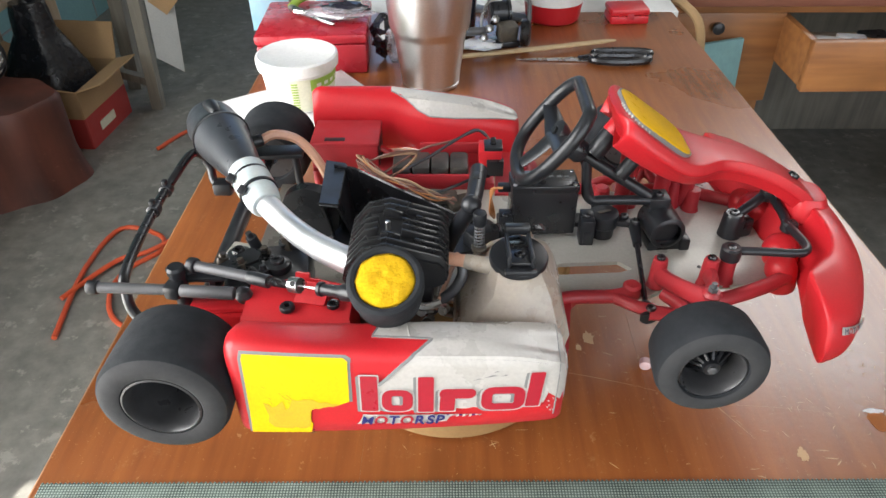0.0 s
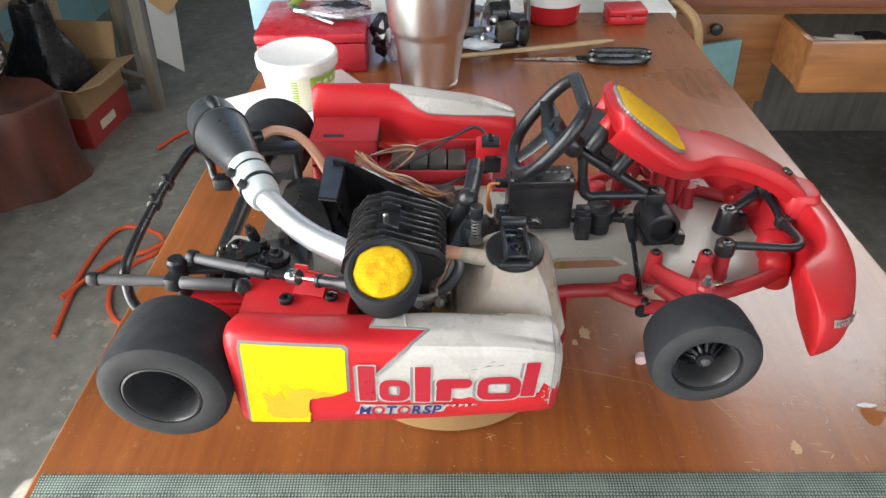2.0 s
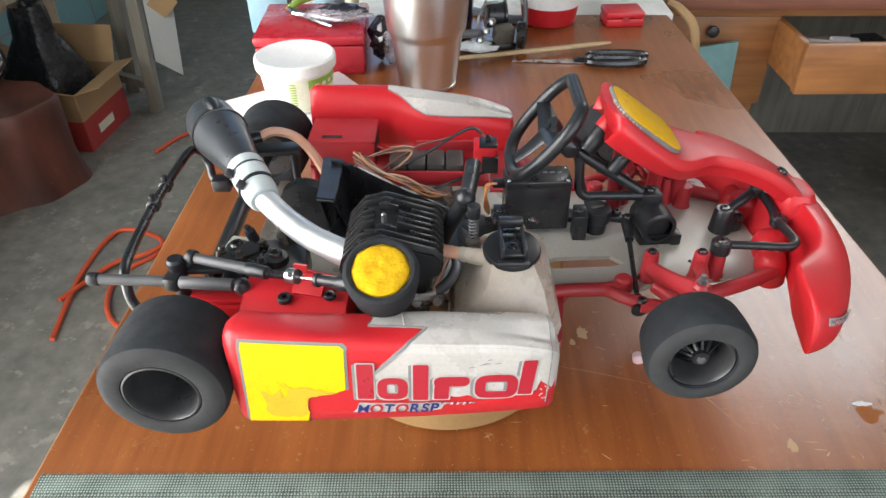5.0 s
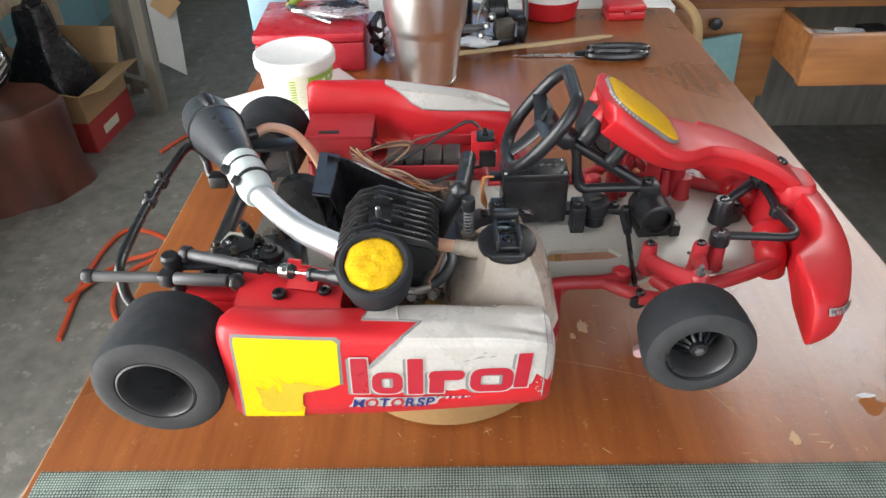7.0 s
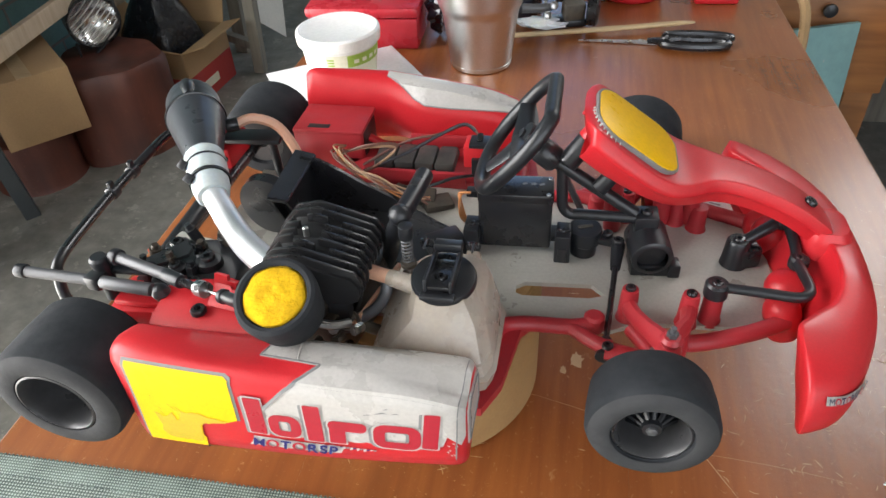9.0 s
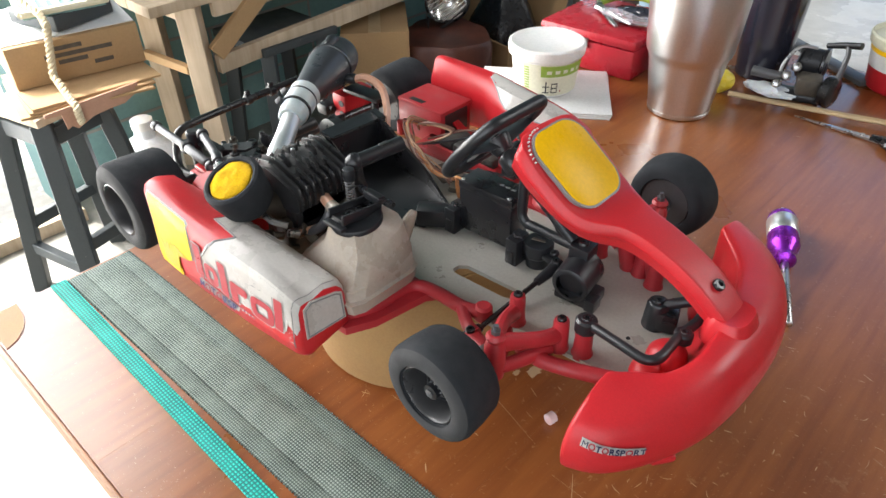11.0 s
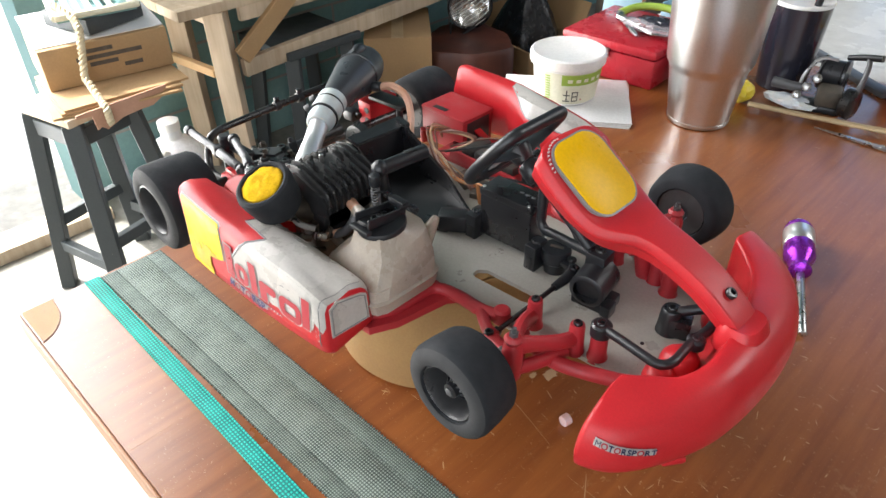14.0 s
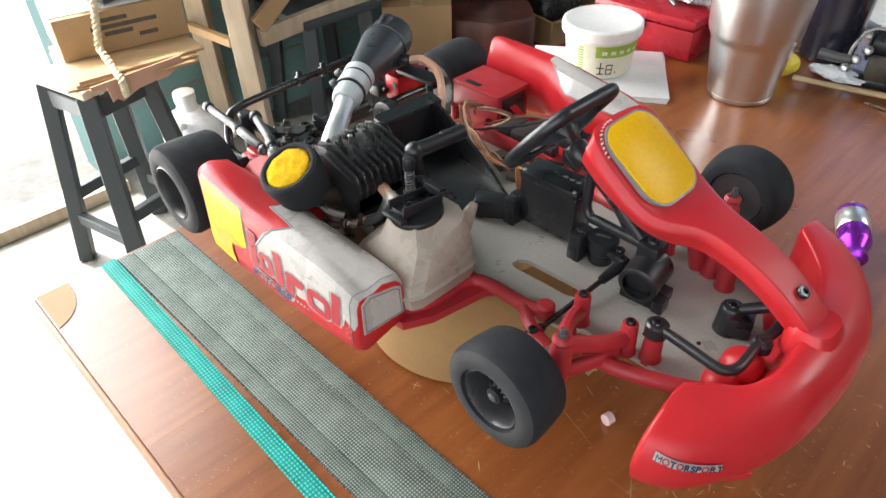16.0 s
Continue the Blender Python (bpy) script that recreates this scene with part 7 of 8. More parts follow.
carb = part("carburettor", Geo().cyl((0.0, 0.299, 0.903), (0.001, 0.322, 0.889), 0.0095, seg=20), OILY, eng)
part("needle_screw", Geo().lathe([(0, 0.0056), (0.001, 0.006), (0.004, 0.006), (0.0045, 0.0052), (0.0038, 0.0045), (0.0038, 0.0002)], (0.0185, 0.318, 0.8805), (0.1, -0.7, 0.7), 20), OILY, carb, "brass needle screw")
part("screw_slot", Geo().box((0.0187, 0.3153, 0.8838), (0.0014, 0.009, 0.0008), 0.0002, (-45, 0, 15)), BLACK, carb)
part("carb_arm", Geo().tube([(0.0, 0.3, 0.9), (0.016, 0.3, 0.896), (0.024, 0.306, 0.893)], 0.0022, 8, 3), STEEL, carb)
part("fuel_line", Geo().tube([(0.036, 0.331, 0.9), (0.0365, 0.328, 0.8945), (0.0325, 0.325, 0.887), (0.026, 0.323, 0.8815), (0.02, 0.321, 0.879)], 0.0031, 12, 6), GREY_ROD, eng)
part("fuel_line", Geo().tube([(0.0215, 0.321, 0.879), (0.0235, 0.322, 0.876), (0.028, 0.324, 0.871), (0.035, 0.326, 0.867)], 0.0031, 12, 6), GUNK, eng)
part("gasket", Geo().box((0.028, 0.338, 0.882), (0.002, 0.05, 0.004), 0.0005, (0, 0, -14)), HOSE, eng, "pale worn gasket edge")
rnd = random.Random(5)
for k in range(7):
    p = Vector((rnd.uniform(-0.015, 0.03), rnd.uniform(0.302, 0.315), rnd.uniform(0.868, 0.888)))
    part("bolt", Geo().cyl(p, p + Vector((rnd.uniform(-0.002, 0.002), -0.006, 0.003)), 0.0026, seg=8), OILY if k % 2 else STEEL, eng)
# fan shroud and seat panel
SH = [Vector((-0.0572, 0.4536, 0.892)), Vector((-0.0526, 0.3945, 0.896)), Vector((-0.0416, 0.3955, 0.894)), Vector((-0.0435, 0.452, 0.8905))]
IN = [Vector((-0.0545, 0.452, 0.858)), Vector((-0.0505, 0.412, 0.858)), Vector((-0.036, 0.412, 0.858)), Vector((-0.039, 0.45, 0.858))]


def plate(a_, b_, c_, d_, t):
    """A quad panel with the thickness t."""
    n_ = (b_ - a_).cross(d_ - a_).normalized() * t
    return Geo().rings([[a_, b_, c_, d_], [p_ + n_ for p_ in (a_, b_, c_, d_)]])


sh = part("fan_shroud", plate(*SH, 0.0016), BLACK, kart, "matt black open engine fan shroud")
part("shroud_wall", plate(SH[2], SH[3], IN[3], IN[2], 0.0014), BLACK, sh)
part("shroud_wall", plate(SH[0], SH[1], IN[1], IN[0], 0.0014), BLACK, sh)
part("shroud_rib", Geo().tube([SH[1], SH[2]], 0.0011, 8, 0), BLACK_GLOSS, sh)
part("shroud_rib", Geo().tube([SH[2], SH[3]], 0.0009, 8, 0), BLACK_GLOSS, sh)
part("fan_disc", Geo().lathe([(0, 0.01), (0.001, 0.02), (0.008, 0.021), (0.009, 0.019)], (-0.064, 0.412, 0.8755), (0.15, 1, 0), 36), BLACK, sh)
rings = []
for k in range(17):
    t = k / 16
    x = -0.05 + 0.105 * t
    y = 0.443 - 0.006 * t - 0.04 * max(0, t - 0.55) ** 1.3
    z = 0.859 + 0.044 * (1 - t) ** 1.6 * (1 - 0.15 * math.exp(-(t / 0.1) ** 2))
    rings.append([Vector((x, y, 0.8555)), Vector((x, y, z)), Vector((x + 0.0005, y + 0.0022, z)), Vector((x + 0.0005, y + 0.0022, 0.8555))])
part("seat_panel", Geo().rings(rings), BLACK_GLOSS, kart, "curved glossy black plastic seat panel")
part("seat_floor", Geo().prism([(-0.05, 0.395), (0.03, 0.392), (0.05, 0.4), (0.05, 0.425), (0.01, 0.442), (-0.05, 0.446)], 0.8545, 0.858), BLACK, kart)
part("floor_block", Geo().box((0.05, 0.408, 0.862), (0.022, 0.014, 0.014), 0.002, (0, 0, 35)), BLACK, kart)

# throttle lever and spring post
lev = part("throttle_lever", Geo().tube([(0.0415, 0.3495, 0.9265), (0.0435, 0.361, 0.9268), (0.0462, 0.3845, 0.9272)], [0.0048, 0.0047, 0.0049], 16, 3), BLACK, kart, "black plastic throttle lever")
part("ball_end", Geo().lathe([(-0.0058, 0.0005), (-0.0048, 0.0032), (-0.0025, 0.0053), (0, 0.0058), (0.0025, 0.0053), (0.0048, 0.0032), (0.0058, 0.0005)], (0.0412, 0.3492, 0.9265), (0, 0, 1), 20), BLACK, lev)
part("socket", Geo().box((0.0447, 0.3715, 0.9315), (0.0035, 0.007, 0.0012), 0.0002, (0, 0, -4)), BLACK_INK, lev)
part("lever_arm", Geo().tube([(0.041, 0.3495, 0.924), (0.0345, 0.356, 0.908), (0.03, 0.363, 0.892), (0.026, 0.366, 0.878)], [0.0045, 0.0048, 0.0045, 0.004], 12, 3), BLACK, lev)
post = part("spring_post", Geo().cyl((0.0458, 0.3405, 0.86), (0.0458, 0.3405, 0.925), 0.0014, seg=10), STEEL, kart)
part("post_sleeve", Geo().cyl((0.0458, 0.3405, 0.9195), (0.0458, 0.3405, 0.9275), 0.0037, seg=14, bevel=0.0006), BLACK, post)
coil = [(0.0458 + 0.0026 * math.cos(t), 0.3405 + 0.0026 * math.sin(t), 0.9045 + 0.0145 * t / (14 * math.pi)) for t in (k * math.pi / 6 for k in range(85))]
part("spring", Geo().tube(coil, 0.0005, 6, 0), GREY_ROD, post, "steel coil spring")
part("post_washer", Geo().cyl((0.0458, 0.3405, 0.9025), (0.0458, 0.3405, 0.9045), 0.0042, seg=16), GUNK, post)

# ---- exhaust ----
ex = part("exhaust_pipe", Geo().tube([(-0.014, 0.326, 0.9), (-0.028, 0.335, 0.899), (-0.0485, 0.3525, 0.8965), (-0.067, 0.372, 0.8955), (-0.0795, 0.386, 0.897), (-0.088, 0.396, 0.8983)], [0.0078, 0.0078, 0.0076, 0.0074, 0.0074, 0.0074], 22, 6), DULL_ALU, kart, "dull silver exhaust header pipe")
J0, J1 = Vector((-0.0845, 0.3905, 0.898)), Vector((-0.1015, 0.4185, 0.903))
JD = (J1 - J0).normalized()
L_ = (J1 - J0).length
part("silicone_joint", Geo().lathe([(0, 0.0088), (0.001, 0.0098), (0.008, 0.0112), (0.016, 0.0112), (0.018, 0.0122), (L_ + 0.003, 0.0124), (L_ + 0.004, 0.0105)], J0, JD, 28), SILICONE, ex, "milky silicone exhaust coupler")
for dd, hp in ((0.0125, (-0.0985, 0.393, 0.9078)), (0.0265, (-0.1085, 0.4055, 0.9085))):
    part("cable_tie", Geo().lathe([(dd, 0.0113), (dd, 0.0124), (dd + 0.0018, 0.0125), (dd + 0.0018, 0.0115)], J0, JD, 28), BLACK, ex)
    part("tie_head", Geo().box(hp, (0.0056, 0.0048, 0.0044), 0.0006, (30, -35, 55)), BLACK, ex)
ME = Vector((-0.151, 0.5, 0.9015))
MD = (ME - J1).normalized()
ML = (ME - J1).length
part("muffler", Geo().lathe([(-0.002, 0.0092), (0.002, 0.0105), (0.018, 0.0132), (0.042, 0.017), (0.058, 0.0192), (0.0605, 0.0196)], J1, MD, 40), MUFFLER, ex, "matt black cone-shaped muffler")
part("muffler_cap", Geo().lathe([(0.0606, 0.0196), (0.0622, 0.019), (ML - 0.012, 0.0186), (ML - 0.006, 0.0174), (ML - 0.002, 0.0145), (ML, 0.009), (ML + 0.0002, 0.001)], J1, MD, 40), MUFFLER, ex)
part("muffler_band", Geo().lathe([(0.0592, 0.0195), (0.0595, 0.0203), (0.0618, 0.0203), (0.062, 0.0193)], J1, MD, 40), BLACK_GLOSS, ex)
topn = (Vector((0, 0, 1)) - MD * MD.z).normalized()
part("outlet_stub", Geo().tube([J1 + MD * 0.06 + topn * 0.0188, J1 + MD * 0.072 + topn * 0.0198, J1 + MD * 0.082 + topn * 0.0165], [0.003, 0.005, 0.0045], 12, 3), BLACK, ex)

# ---- rear bumper and linkages ----
rbp = part("rear_bumper", Geo().tube([(-0.118, 0.325, 0.86), (-0.14, 0.321, 0.861), (-0.1515, 0.325, 0.868), (-0.155, 0.33, 0.879), (-0.157, 0.338, 0.8855), (-0.1605, 0.37, 0.886), (-0.1625, 0.41, 0.886), (-0.1605, 0.45, 0.888), (-0.157, 0.468, 0.89), (-0.1525, 0.4745, 0.886), (-0.148, 0.4745, 0.875), (-0.144, 0.468, 0.8665), (-0.128, 0.466, 0.865)], 0.0031, 12, 5), BLACK_GLOSS, kart, "black plastic tubular rear bumper")
for y in (0.403, 0.427):
    part("bumper_clip", Geo().lathe([(-0.003, 0.0036), (-0.0025, 0.0044), (0.0025, 0.0044), (0.003, 0.0036)], (-0.1622, y, 0.886), (0, 1, 0), 14), BLACK, rbp)
    part("clip_lug", Geo().box((-0.1622, y, 0.8918), (0.003, 0.004, 0.004), 0.0005), BLACK, rbp)
part("rear_rail", Geo().cyl((-0.1115, 0.342, 0.87), (-0.1125, 0.432, 0.87), 0.0052, seg=14), BLACK, kart)
part("bumper_joint", Geo().box((-0.138, 0.466, 0.864), (0.014, 0.012, 0.01), 0.002), BLACK, rbp)
car = part("axle_carrier", Geo().box((-0.102, 0.333, 0.863), (0.04, 0.03, 0.016), 0.003, (0, 0, 3)), RED, kart, "red plastic rear axle carrier")
part("carrier_rib", Geo().box((-0.1, 0.327, 0.873), (0.036, 0.012, 0.004), 0.0015), RED, car)
car2 = part("axle_carrier", Geo().box((-0.124, 0.486, 0.868), (0.018, 0.034, 0.024), 0.003), RED, kart, "red plastic rear axle carrier")
for z in (0.872, 0.862):
    part("carrier_hole", Geo().cyl((-0.12, 0.4685, z), (-0.12, 0.4695, z), 0.003, seg=12), BLACK_INK, car2)
part("carrier_plate", Geo().box((-0.1, 0.4815, 0.884), (0.042, 0.016, 0.004), 0.0012, (0, 0, 4)), BLACK, car2)
part("carrier_post", Geo().cyl((-0.084, 0.478, 0.856), (-0.085, 0.478, 0.884), 0.003, seg=12), BLACK, car2)
part("carrier_clip", Geo().tube([(-0.128, 0.47, 0.886), (-0.13, 0.464, 0.889), (-0.129, 0.458, 0.894)], 0.0012, 6, 3), STEEL, car2)
pst = part("link_post", Geo().lathe([(0, 0.0045), (0.012, 0.0042), (0.0125, 0.0046), (0.022, 0.0046), (0.0235, 0.0052), (0.0265, 0.0052), (0.028, 0.004), (0.028, 0.002)], (-0.1215, 0.328, 0.872), (0, 0, 1), 18), BLACK, kart)
part("post_clamp", Geo().box((-0.1225, 0.3225, 0.8885), (0.009, 0.011, 0.009), 0.0018, (0, 0, -8)), BLACK, pst)
r1 = part("brake_rod", Geo().cyl((-0.164, 0.3215, 0.89), (-0.126, 0.3205, 0.8895), 0.0031, seg=16), GREY_ROD, kart, "grey plastic brake rod")
part("rod_cap", Geo().cyl((-0.17, 0.3217, 0.8901), (-0.164, 0.3215, 0.89), 0.004, seg=16, bevel=0.0007), BLACK, r1)
part("rod_sleeve", Geo().cyl((-0.118, 0.32, 0.8892), (-0.088, 0.3182, 0.8888), 0.0036, seg=16, bevel=0.0005), GREY_ROD, r1)
part("rod_ball", Geo().lathe([(-0.005, 0.001), (-0.0035, 0.0036), (0, 0.005), (0.0035, 0.0036), (0.005, 0.001)], (-0.083, 0.318, 0.888), (0, 0, 1), 16), BLACK_GLOSS, r1)
part("rod_eyelet", Geo().box((-0.109, 0.333, 0.8895), (0.026, 0.01, 0.004), 0.0018, (0, 0, 2)), BLACK, r1)
screw((-0.117, 0.3335, 0.8912), r1, 0.0032)
r2 = part("throttle_rod", Geo().cyl((-0.1105, 0.3305, 0.898), (-0.0785, 0.321, 0.898), 0.0031, seg=16), GREY_ROD, kart, "grey plastic throttle rod")
part("rod_cap", Geo().cyl((-0.1152, 0.332, 0.898), (-0.1105, 0.3305, 0.898), 0.0045, seg=16, bevel=0.0008), BLACK, r2)
part("rod_sleeve", Geo().cyl((-0.079, 0.3212, 0.898), (-0.0665, 0.3155, 0.8995), 0.0037, seg=16, bevel=0.0004), BLACK, r2)
A_, B_ = Vector((-0.0665, 0.3155, 0.8995)), Vector((-0.0535, 0.3095, 0.9025))
DD = (B_ - A_).normalized()
ul = DD.orthogonal().normalized()
wl = DD.cross(ul)
coil = [A_ + (B_ - A_) * (k / 120) + (ul * math.cos(k * 0.8) + wl * math.sin(k * 0.8)) * 0.0018 for k in range(121)]
part("rod_spring", Geo().tube(coil, 0.00055, 5, 0), BLACK_GLOSS, r2)
part("collet", Geo().lathe([(-0.0032, 0.003), (-0.003, 0.0042), (0.003, 0.0042), (0.0032, 0.003)], (-0.0505, 0.308, 0.9037), DD, 20), STEEL, r2, "steel collar with grub screw")
part("grub_screw", Geo().cyl((-0.0512, 0.3052, 0.9068), (-0.0513, 0.3047, 0.9074), 0.0015, seg=8), BLACK_INK, r2)
part("link_wire", Geo().cyl((-0.067, 0.3148, 0.9003), (-0.036, 0.3022, 0.9058), 0.0009, seg=8), STEEL, r2)
part("link_end", Geo().lathe([(0, 0.0025), (0.001, 0.0038), (0.003, 0.0038), (0.0035, 0.003), (0.014, 0.0033), (0.016, 0.0045), (0.022, 0.0042)], (-0.038, 0.303, 0.9055), DD, 16), BLACK, r2)
for x, y, z, r in ((-0.0705, 0.3475, 0.888, 0.0075), (-0.087, 0.34, 0.887, 0.006), (-0.0975, 0.362, 0.884, 0.0075), (-0.078, 0.356, 0.884, 0.005), (-0.0735, 0.331, 0.886, 0.005), (-0.083, 0.3285, 0.884, 0.0045)):
    bl = part("bearing_block", Geo().lathe([(-0.024, r * 1.1), (-0.004, r), (-0.001, r * 0.95), (0.0, r * 0.7)], (x, y, z), (0, 0, 1), 18), BLACK, kart)
    screw((x, y, z - 0.0004), bl, r * 0.55)
part("clutch_body", Geo().box((-0.078, 0.352, 0.87), (0.05, 0.04, 0.026), 0.005, (0, 0, 8)), BLACK, kart)
rnd = random.Random(41)
for k in range(12):
    p = Vector((-0.108 + 0.0042 * k + rnd.uniform(-0.003, 0.003), rnd.uniform(0.335, 0.372), rnd.uniform(0.878, 0.8885)))
    h_ = rnd.uniform(0.004, 0.009)
    nut = part("clutch_bolt", Geo().lathe([(-0.01, 0.003), (0, 0.0034), (h_ * 0.6, 0.0034), (h_ * 0.62, 0.0022), (h_, 0.002)], p, (rnd.uniform(-0.3, 0.3), rnd.uniform(-0.3, 0.3), 1), 12 if k % 2 else 6), (BLACK_GLOSS, OILY, BLACK)[k % 3], kart)
part("linkage_plate", Geo().prism([(-0.012, -0.004), (0.01, -0.006), (0.014, 0.0), (0.01, 0.006), (-0.012, 0.004)], -0.001, 0.001, pose(-0.092, 0.345, 0.8895, 4, -6, 35)), BLACK_GLOSS, kart)
part("alloy_bracket", Geo().box((-0.09, 0.37, 0.875), (0.034, 0.012, 0.008), 0.001, (0, 0, -12)), PLATE, kart)
gc = part("gear_cover", Geo().rings([[Vector((x, y, z)) for x, y in ((-0.083, 0.301), (-0.022, 0.299), (-0.02, 0.33), (-0.05, 0.336), (-0.083, 0.33))] for z in (0.852, 0.882)] + [[Vector((x, y, z)) for x, y, z in ((-0.081, 0.304, 0.8865), (-0.024, 0.303, 0.884), (-0.023, 0.327, 0.8865), (-0.05, 0.333, 0.8885), (-0.081, 0.327, 0.8885))]]), RED, kart, "red plastic gear cover, chipped along its top")
part("cover_tab", Geo().prism([(-0.0095, -0.006), (0.0075, -0.006), (0.008, 0.001), (0.0055, 0.002), (0.005, 0.0045), (0.0015, 0.0042), (0.0, 0.006), (-0.009, 0.006)], -0.0012, 0.0012, pose(-0.044, 0.316, 0.891, 0, 0, -10) @ pose(0, 0, 0, 35, 0, 0)), RED, gc)
part("cover_tab", Geo().prism([(-0.007, -0.008), (0.006, -0.008), (0.0062, 0.001), (0.001, 0.0012), (0.0008, 0.004), (-0.0068, 0.0042)], -0.0012, 0.0012, pose(-0.0485, 0.326, 0.892, 70, 0, -8)), RED, gc)
screw((-0.0575, 0.3085, 0.8865), gc, 0.0042)
screw((-0.033, 0.3105, 0.887), gc, 0.0036)

# ---- radio gear ----
rb = part("radio_box", Geo().box((-0.0525, 0.5178, 0.8655), (0.0515, 0.0378, 0.032), 0.0018), RED_DUST, kart, "dusty red plastic radio box")
part("lid_rim", Geo().box((-0.052, 0.5178, 0.8805), (0.0525, 0.039, 0.0035), 0.0014), RED_DUST, rb)
part("lid_slot", Geo().box((-0.0595, 0.5045, 0.882), (0.016, 0.0055, 0.001), 0.0003), BLACK_INK, rb)
part("side_opening", Geo().box((-0.0265, 0.5178, 0.868), (0.001, 0.028, 0.02), 0.0004), BLACK_INK, rb)
part("lever_tab", Geo().box((-0.0175, 0.5165, 0.8635), (0.022, 0.0075, 0.002), 0.0004, (0, 28, 0)), RED, rb)
for x in (-0.074, -0.034):
    part("box_foot", Geo().cyl((x, 0.4975, 0.848), (x, 0.4975, 0.86), 0.0038, seg=12), RED_DUST, rb)
tray = part("radio_tray", Geo().box((0.012, 0.502, 0.857), (0.1, 0.05, 0.006), 0.0012), RED_DUST, kart)
part("tray_wall", Geo().box((0.016, 0.4765, 0.8635), (0.072, 0.003, 0.009), 0.0008), RED_DUST, tray)
part("tray_wall", Geo().box((0.03, 0.517, 0.868), (0.05, 0.003, 0.009), 0.0008), RED_DUST, tray)
bat = group("battery_pack", (0.01, 0.496, 0.86), tray, "dirty grey battery pack")
for k in range(4):
    part("cell", Geo().box((-0.008 + 0.0145 * k, 0.496, 0.8655), (0.0143, 0.026, 0.009), 0.003), CELL, bat)
sw = part("switch_bracket", Geo().box((0.0585, 0.489, 0.878), (0.017, 0.017, 0.016), 0.001), RED, tray)
part("switch_top", Geo().box((0.0605, 0.4875, 0.8865), (0.0135, 0.014, 0.003), 0.0006), BLACK, sw)
part("rocker", Geo().box((0.0605, 0.4885, 0.889), (0.004, 0.007, 0.0035), 0.0008, (18, 0, 0)), BLACK_GLOSS, sw)
part("switch_body", Geo().box((0.062, 0.4805, 0.872), (0.0125, 0.006, 0.013), 0.0008), BLACK_GLOSS, sw)
for k in range(3):
    part("debris_pad", Geo().box((0.012 + 0.012 * k, 0.462 - 0.003 * k, 0.857 + 0.0025 * (k % 2)), (0.02, 0.014, 0.005), 0.001, (4, 6, 25 * k - 20)), GUNK, kart)
# wiring
def wire(name, pts, r, mat, label=""):
    return part(name, Geo().tube(pts, r, 6, 6), mat, kart, label)


rnd = random.Random(9)
base = [Vector(p) for p in ((-0.036, 0.492, 0.872), (-0.036, 0.47, 0.884), (-0.02, 0.457, 0.88), (-0.002, 0.448, 0.876), (0.018, 0.446, 0.868), (0.03, 0.452, 0.862))]
for k in range(8):
    off = Vector((rnd.uniform(-0.004, 0.004), rnd.uniform(-0.004, 0.004), rnd.uniform(-0.003, 0.005)))
    wire("wire", [p + off * (0.3 + 0.7 * (i % 2)) + Vector((rnd.uniform(-0.002, 0.002), rnd.uniform(-0.003, 0.003), rnd.uniform(-0.001, 0.003))) for i, p in enumerate(base)], 0.0007, (COPPER, CREAM_WIRE, BROWN_WIRE, BROWN_WIRE)[k % 4])
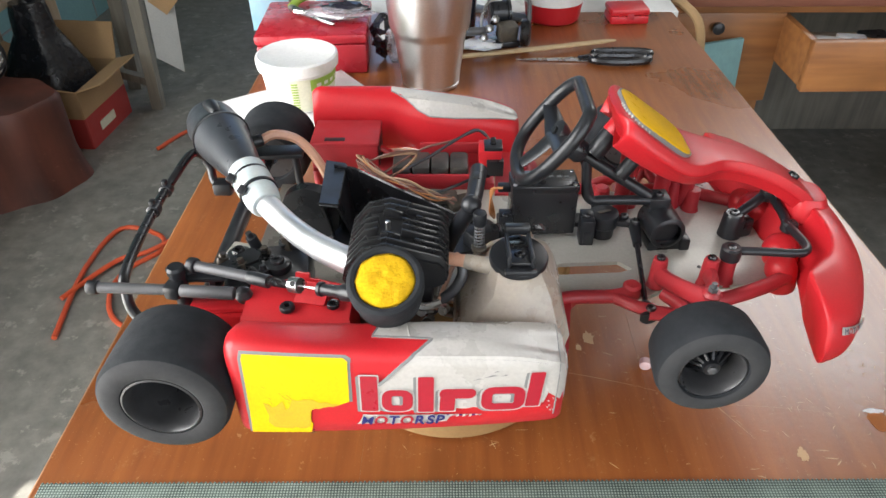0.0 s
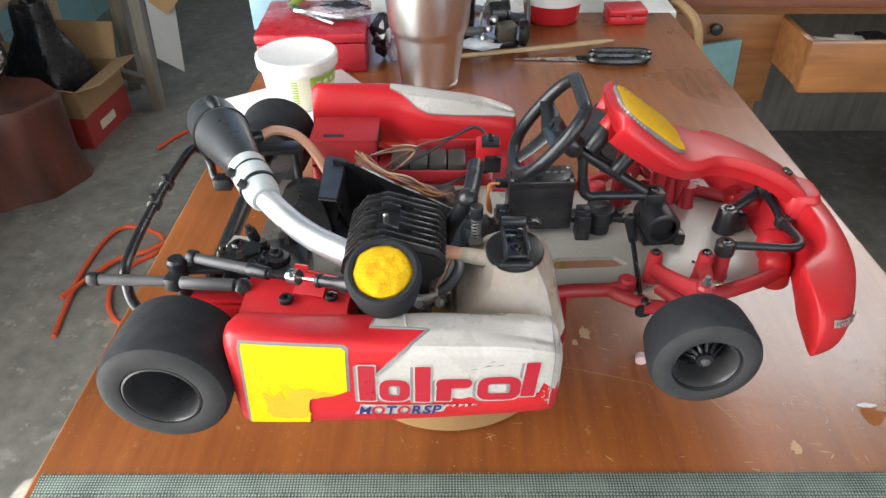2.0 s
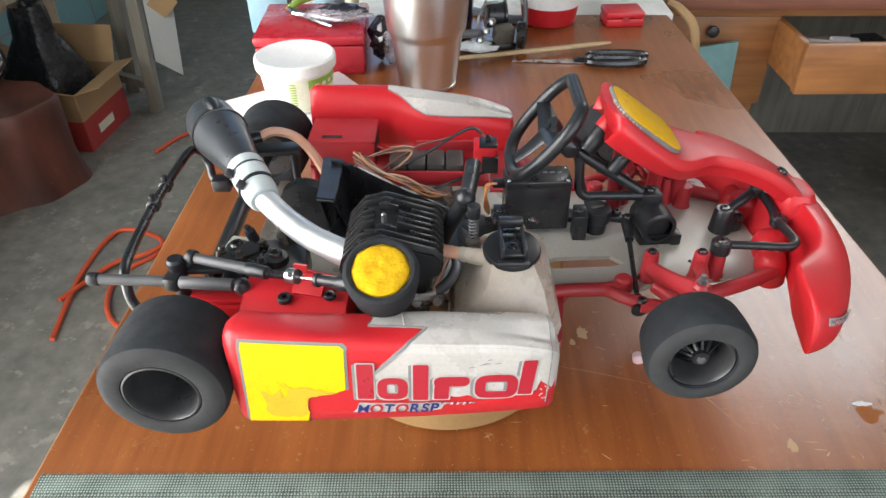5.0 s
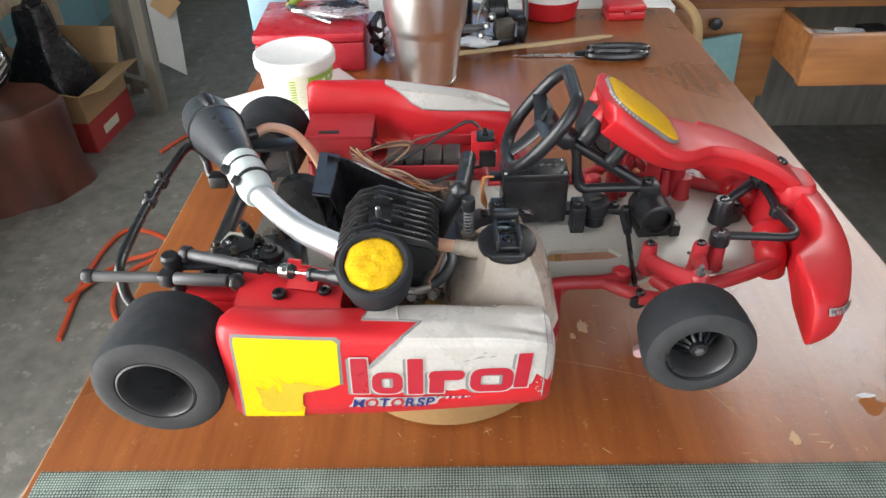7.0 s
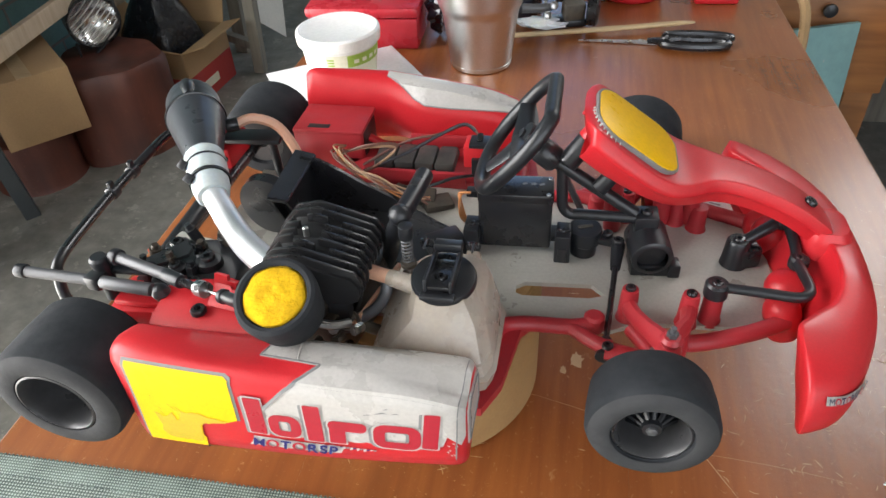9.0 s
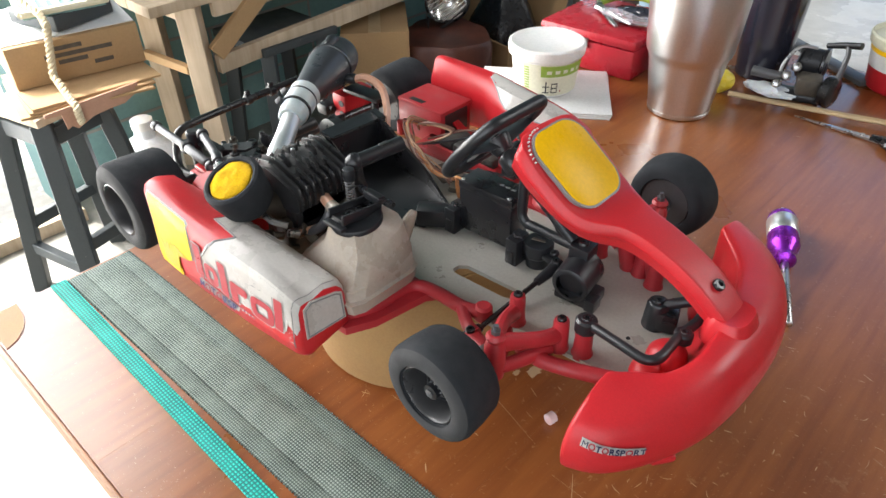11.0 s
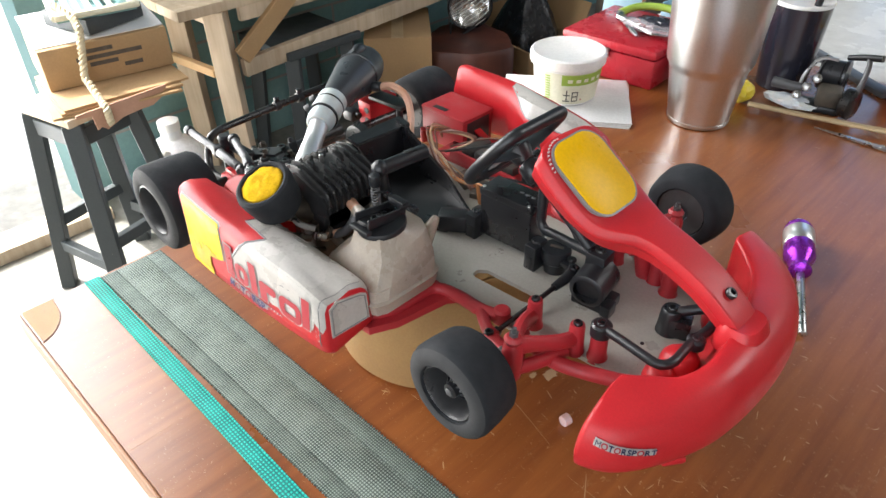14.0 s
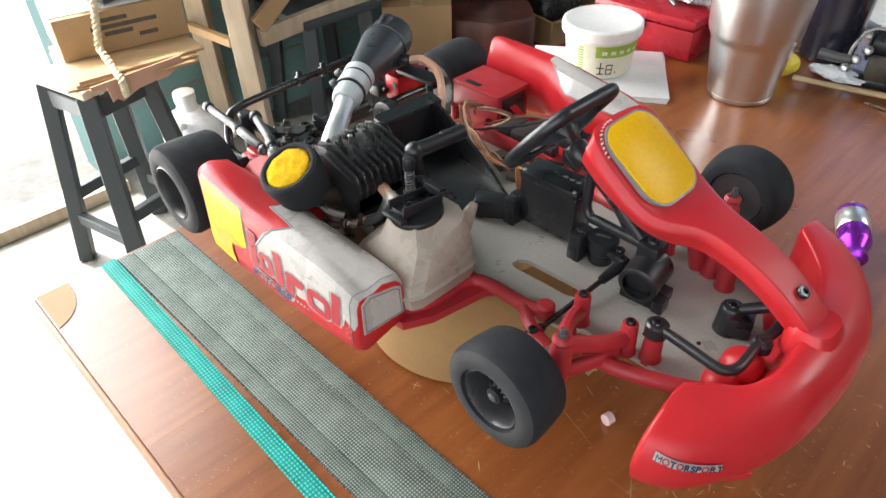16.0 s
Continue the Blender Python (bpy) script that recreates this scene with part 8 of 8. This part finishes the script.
for k in range(3):
    wire("wire", [(-0.04, 0.486, 0.868 + 0.001 * k), (-0.03, 0.476, 0.88), (-0.012, 0.474, 0.886 + 0.001 * k), (0.004, 0.478 + 0.002 * k, 0.884), (-0.006, 0.47, 0.876), (-0.022, 0.462, 0.87)], 0.0009, (CREAM_WIRE, BROWN_WIRE, BROWN_WIRE)[k])
wire("wire", [(-0.02, 0.47, 0.868), (0.01, 0.482, 0.878), (0.034, 0.494, 0.888), (0.048, 0.499, 0.893), (0.056, 0.497, 0.889)], 0.0011, BLACK)
wire("wire", [(-0.02, 0.476, 0.87), (0.008, 0.49, 0.882), (0.03, 0.497, 0.885), (0.05, 0.5, 0.892), (0.058, 0.496, 0.887)], 0.0009, BROWN_WIRE)
wire("wire", [(0.005, 0.455, 0.86), (0.03, 0.462, 0.866), (0.045, 0.47, 0.868), (0.058, 0.478, 0.866)], 0.0011, BLACK)
for k in range(4):
    wire("servo_wire", [(0.064, 0.4235, 0.89), (0.059 - 0.0006 * k, 0.424, 0.889), (0.0565, 0.426 + 0.0012 * k, 0.88), (0.0565 + 0.001 * k, 0.43, 0.866), (0.06, 0.436, 0.857)], 0.0008, COPPER)
wire("fuel_hose", [(-0.108, 0.4755, 0.8965), (-0.098, 0.482, 0.8985), (-0.083, 0.4845, 0.893), (-0.07, 0.478, 0.882), (-0.06, 0.468, 0.87), (-0.052, 0.462, 0.858)], 0.0034, HOSE, "pink translucent silicone fuel hose")
part("hose_clip", Geo().cyl((-0.114, 0.4725, 0.8965), (-0.106, 0.4765, 0.897), 0.0046, seg=14, bevel=0.0008), BLACK, kart)
part("red_panel", Geo().prism([(0.19, 0.458), (0.228, 0.458), (0.234, 0.478), (0.228, 0.5), (0.2, 0.496)], 0.8515, 0.854), RED_DUST, kart)
scrap = thing("paper_scrap", (0.216, 0.48, 0.854), "torn white printed paper scrap lying on the kart floor", "paper")
part("sheet", Geo().prism([(0.202, 0.486), (0.224, 0.495), (0.227, 0.472), (0.218, 0.464), (0.203, 0.469)], 0.8541, 0.8545), PAPER, scrap)
for k in range(3):
    part("print_bar", Geo().box((0.2145 + 0.0015 * k, 0.476 + 0.004 * k, 0.8546), (0.009 - 0.002 * k, 0.0012, 0.0001), 0, (0, 0, -20)), GREY_STICKER, scrap)
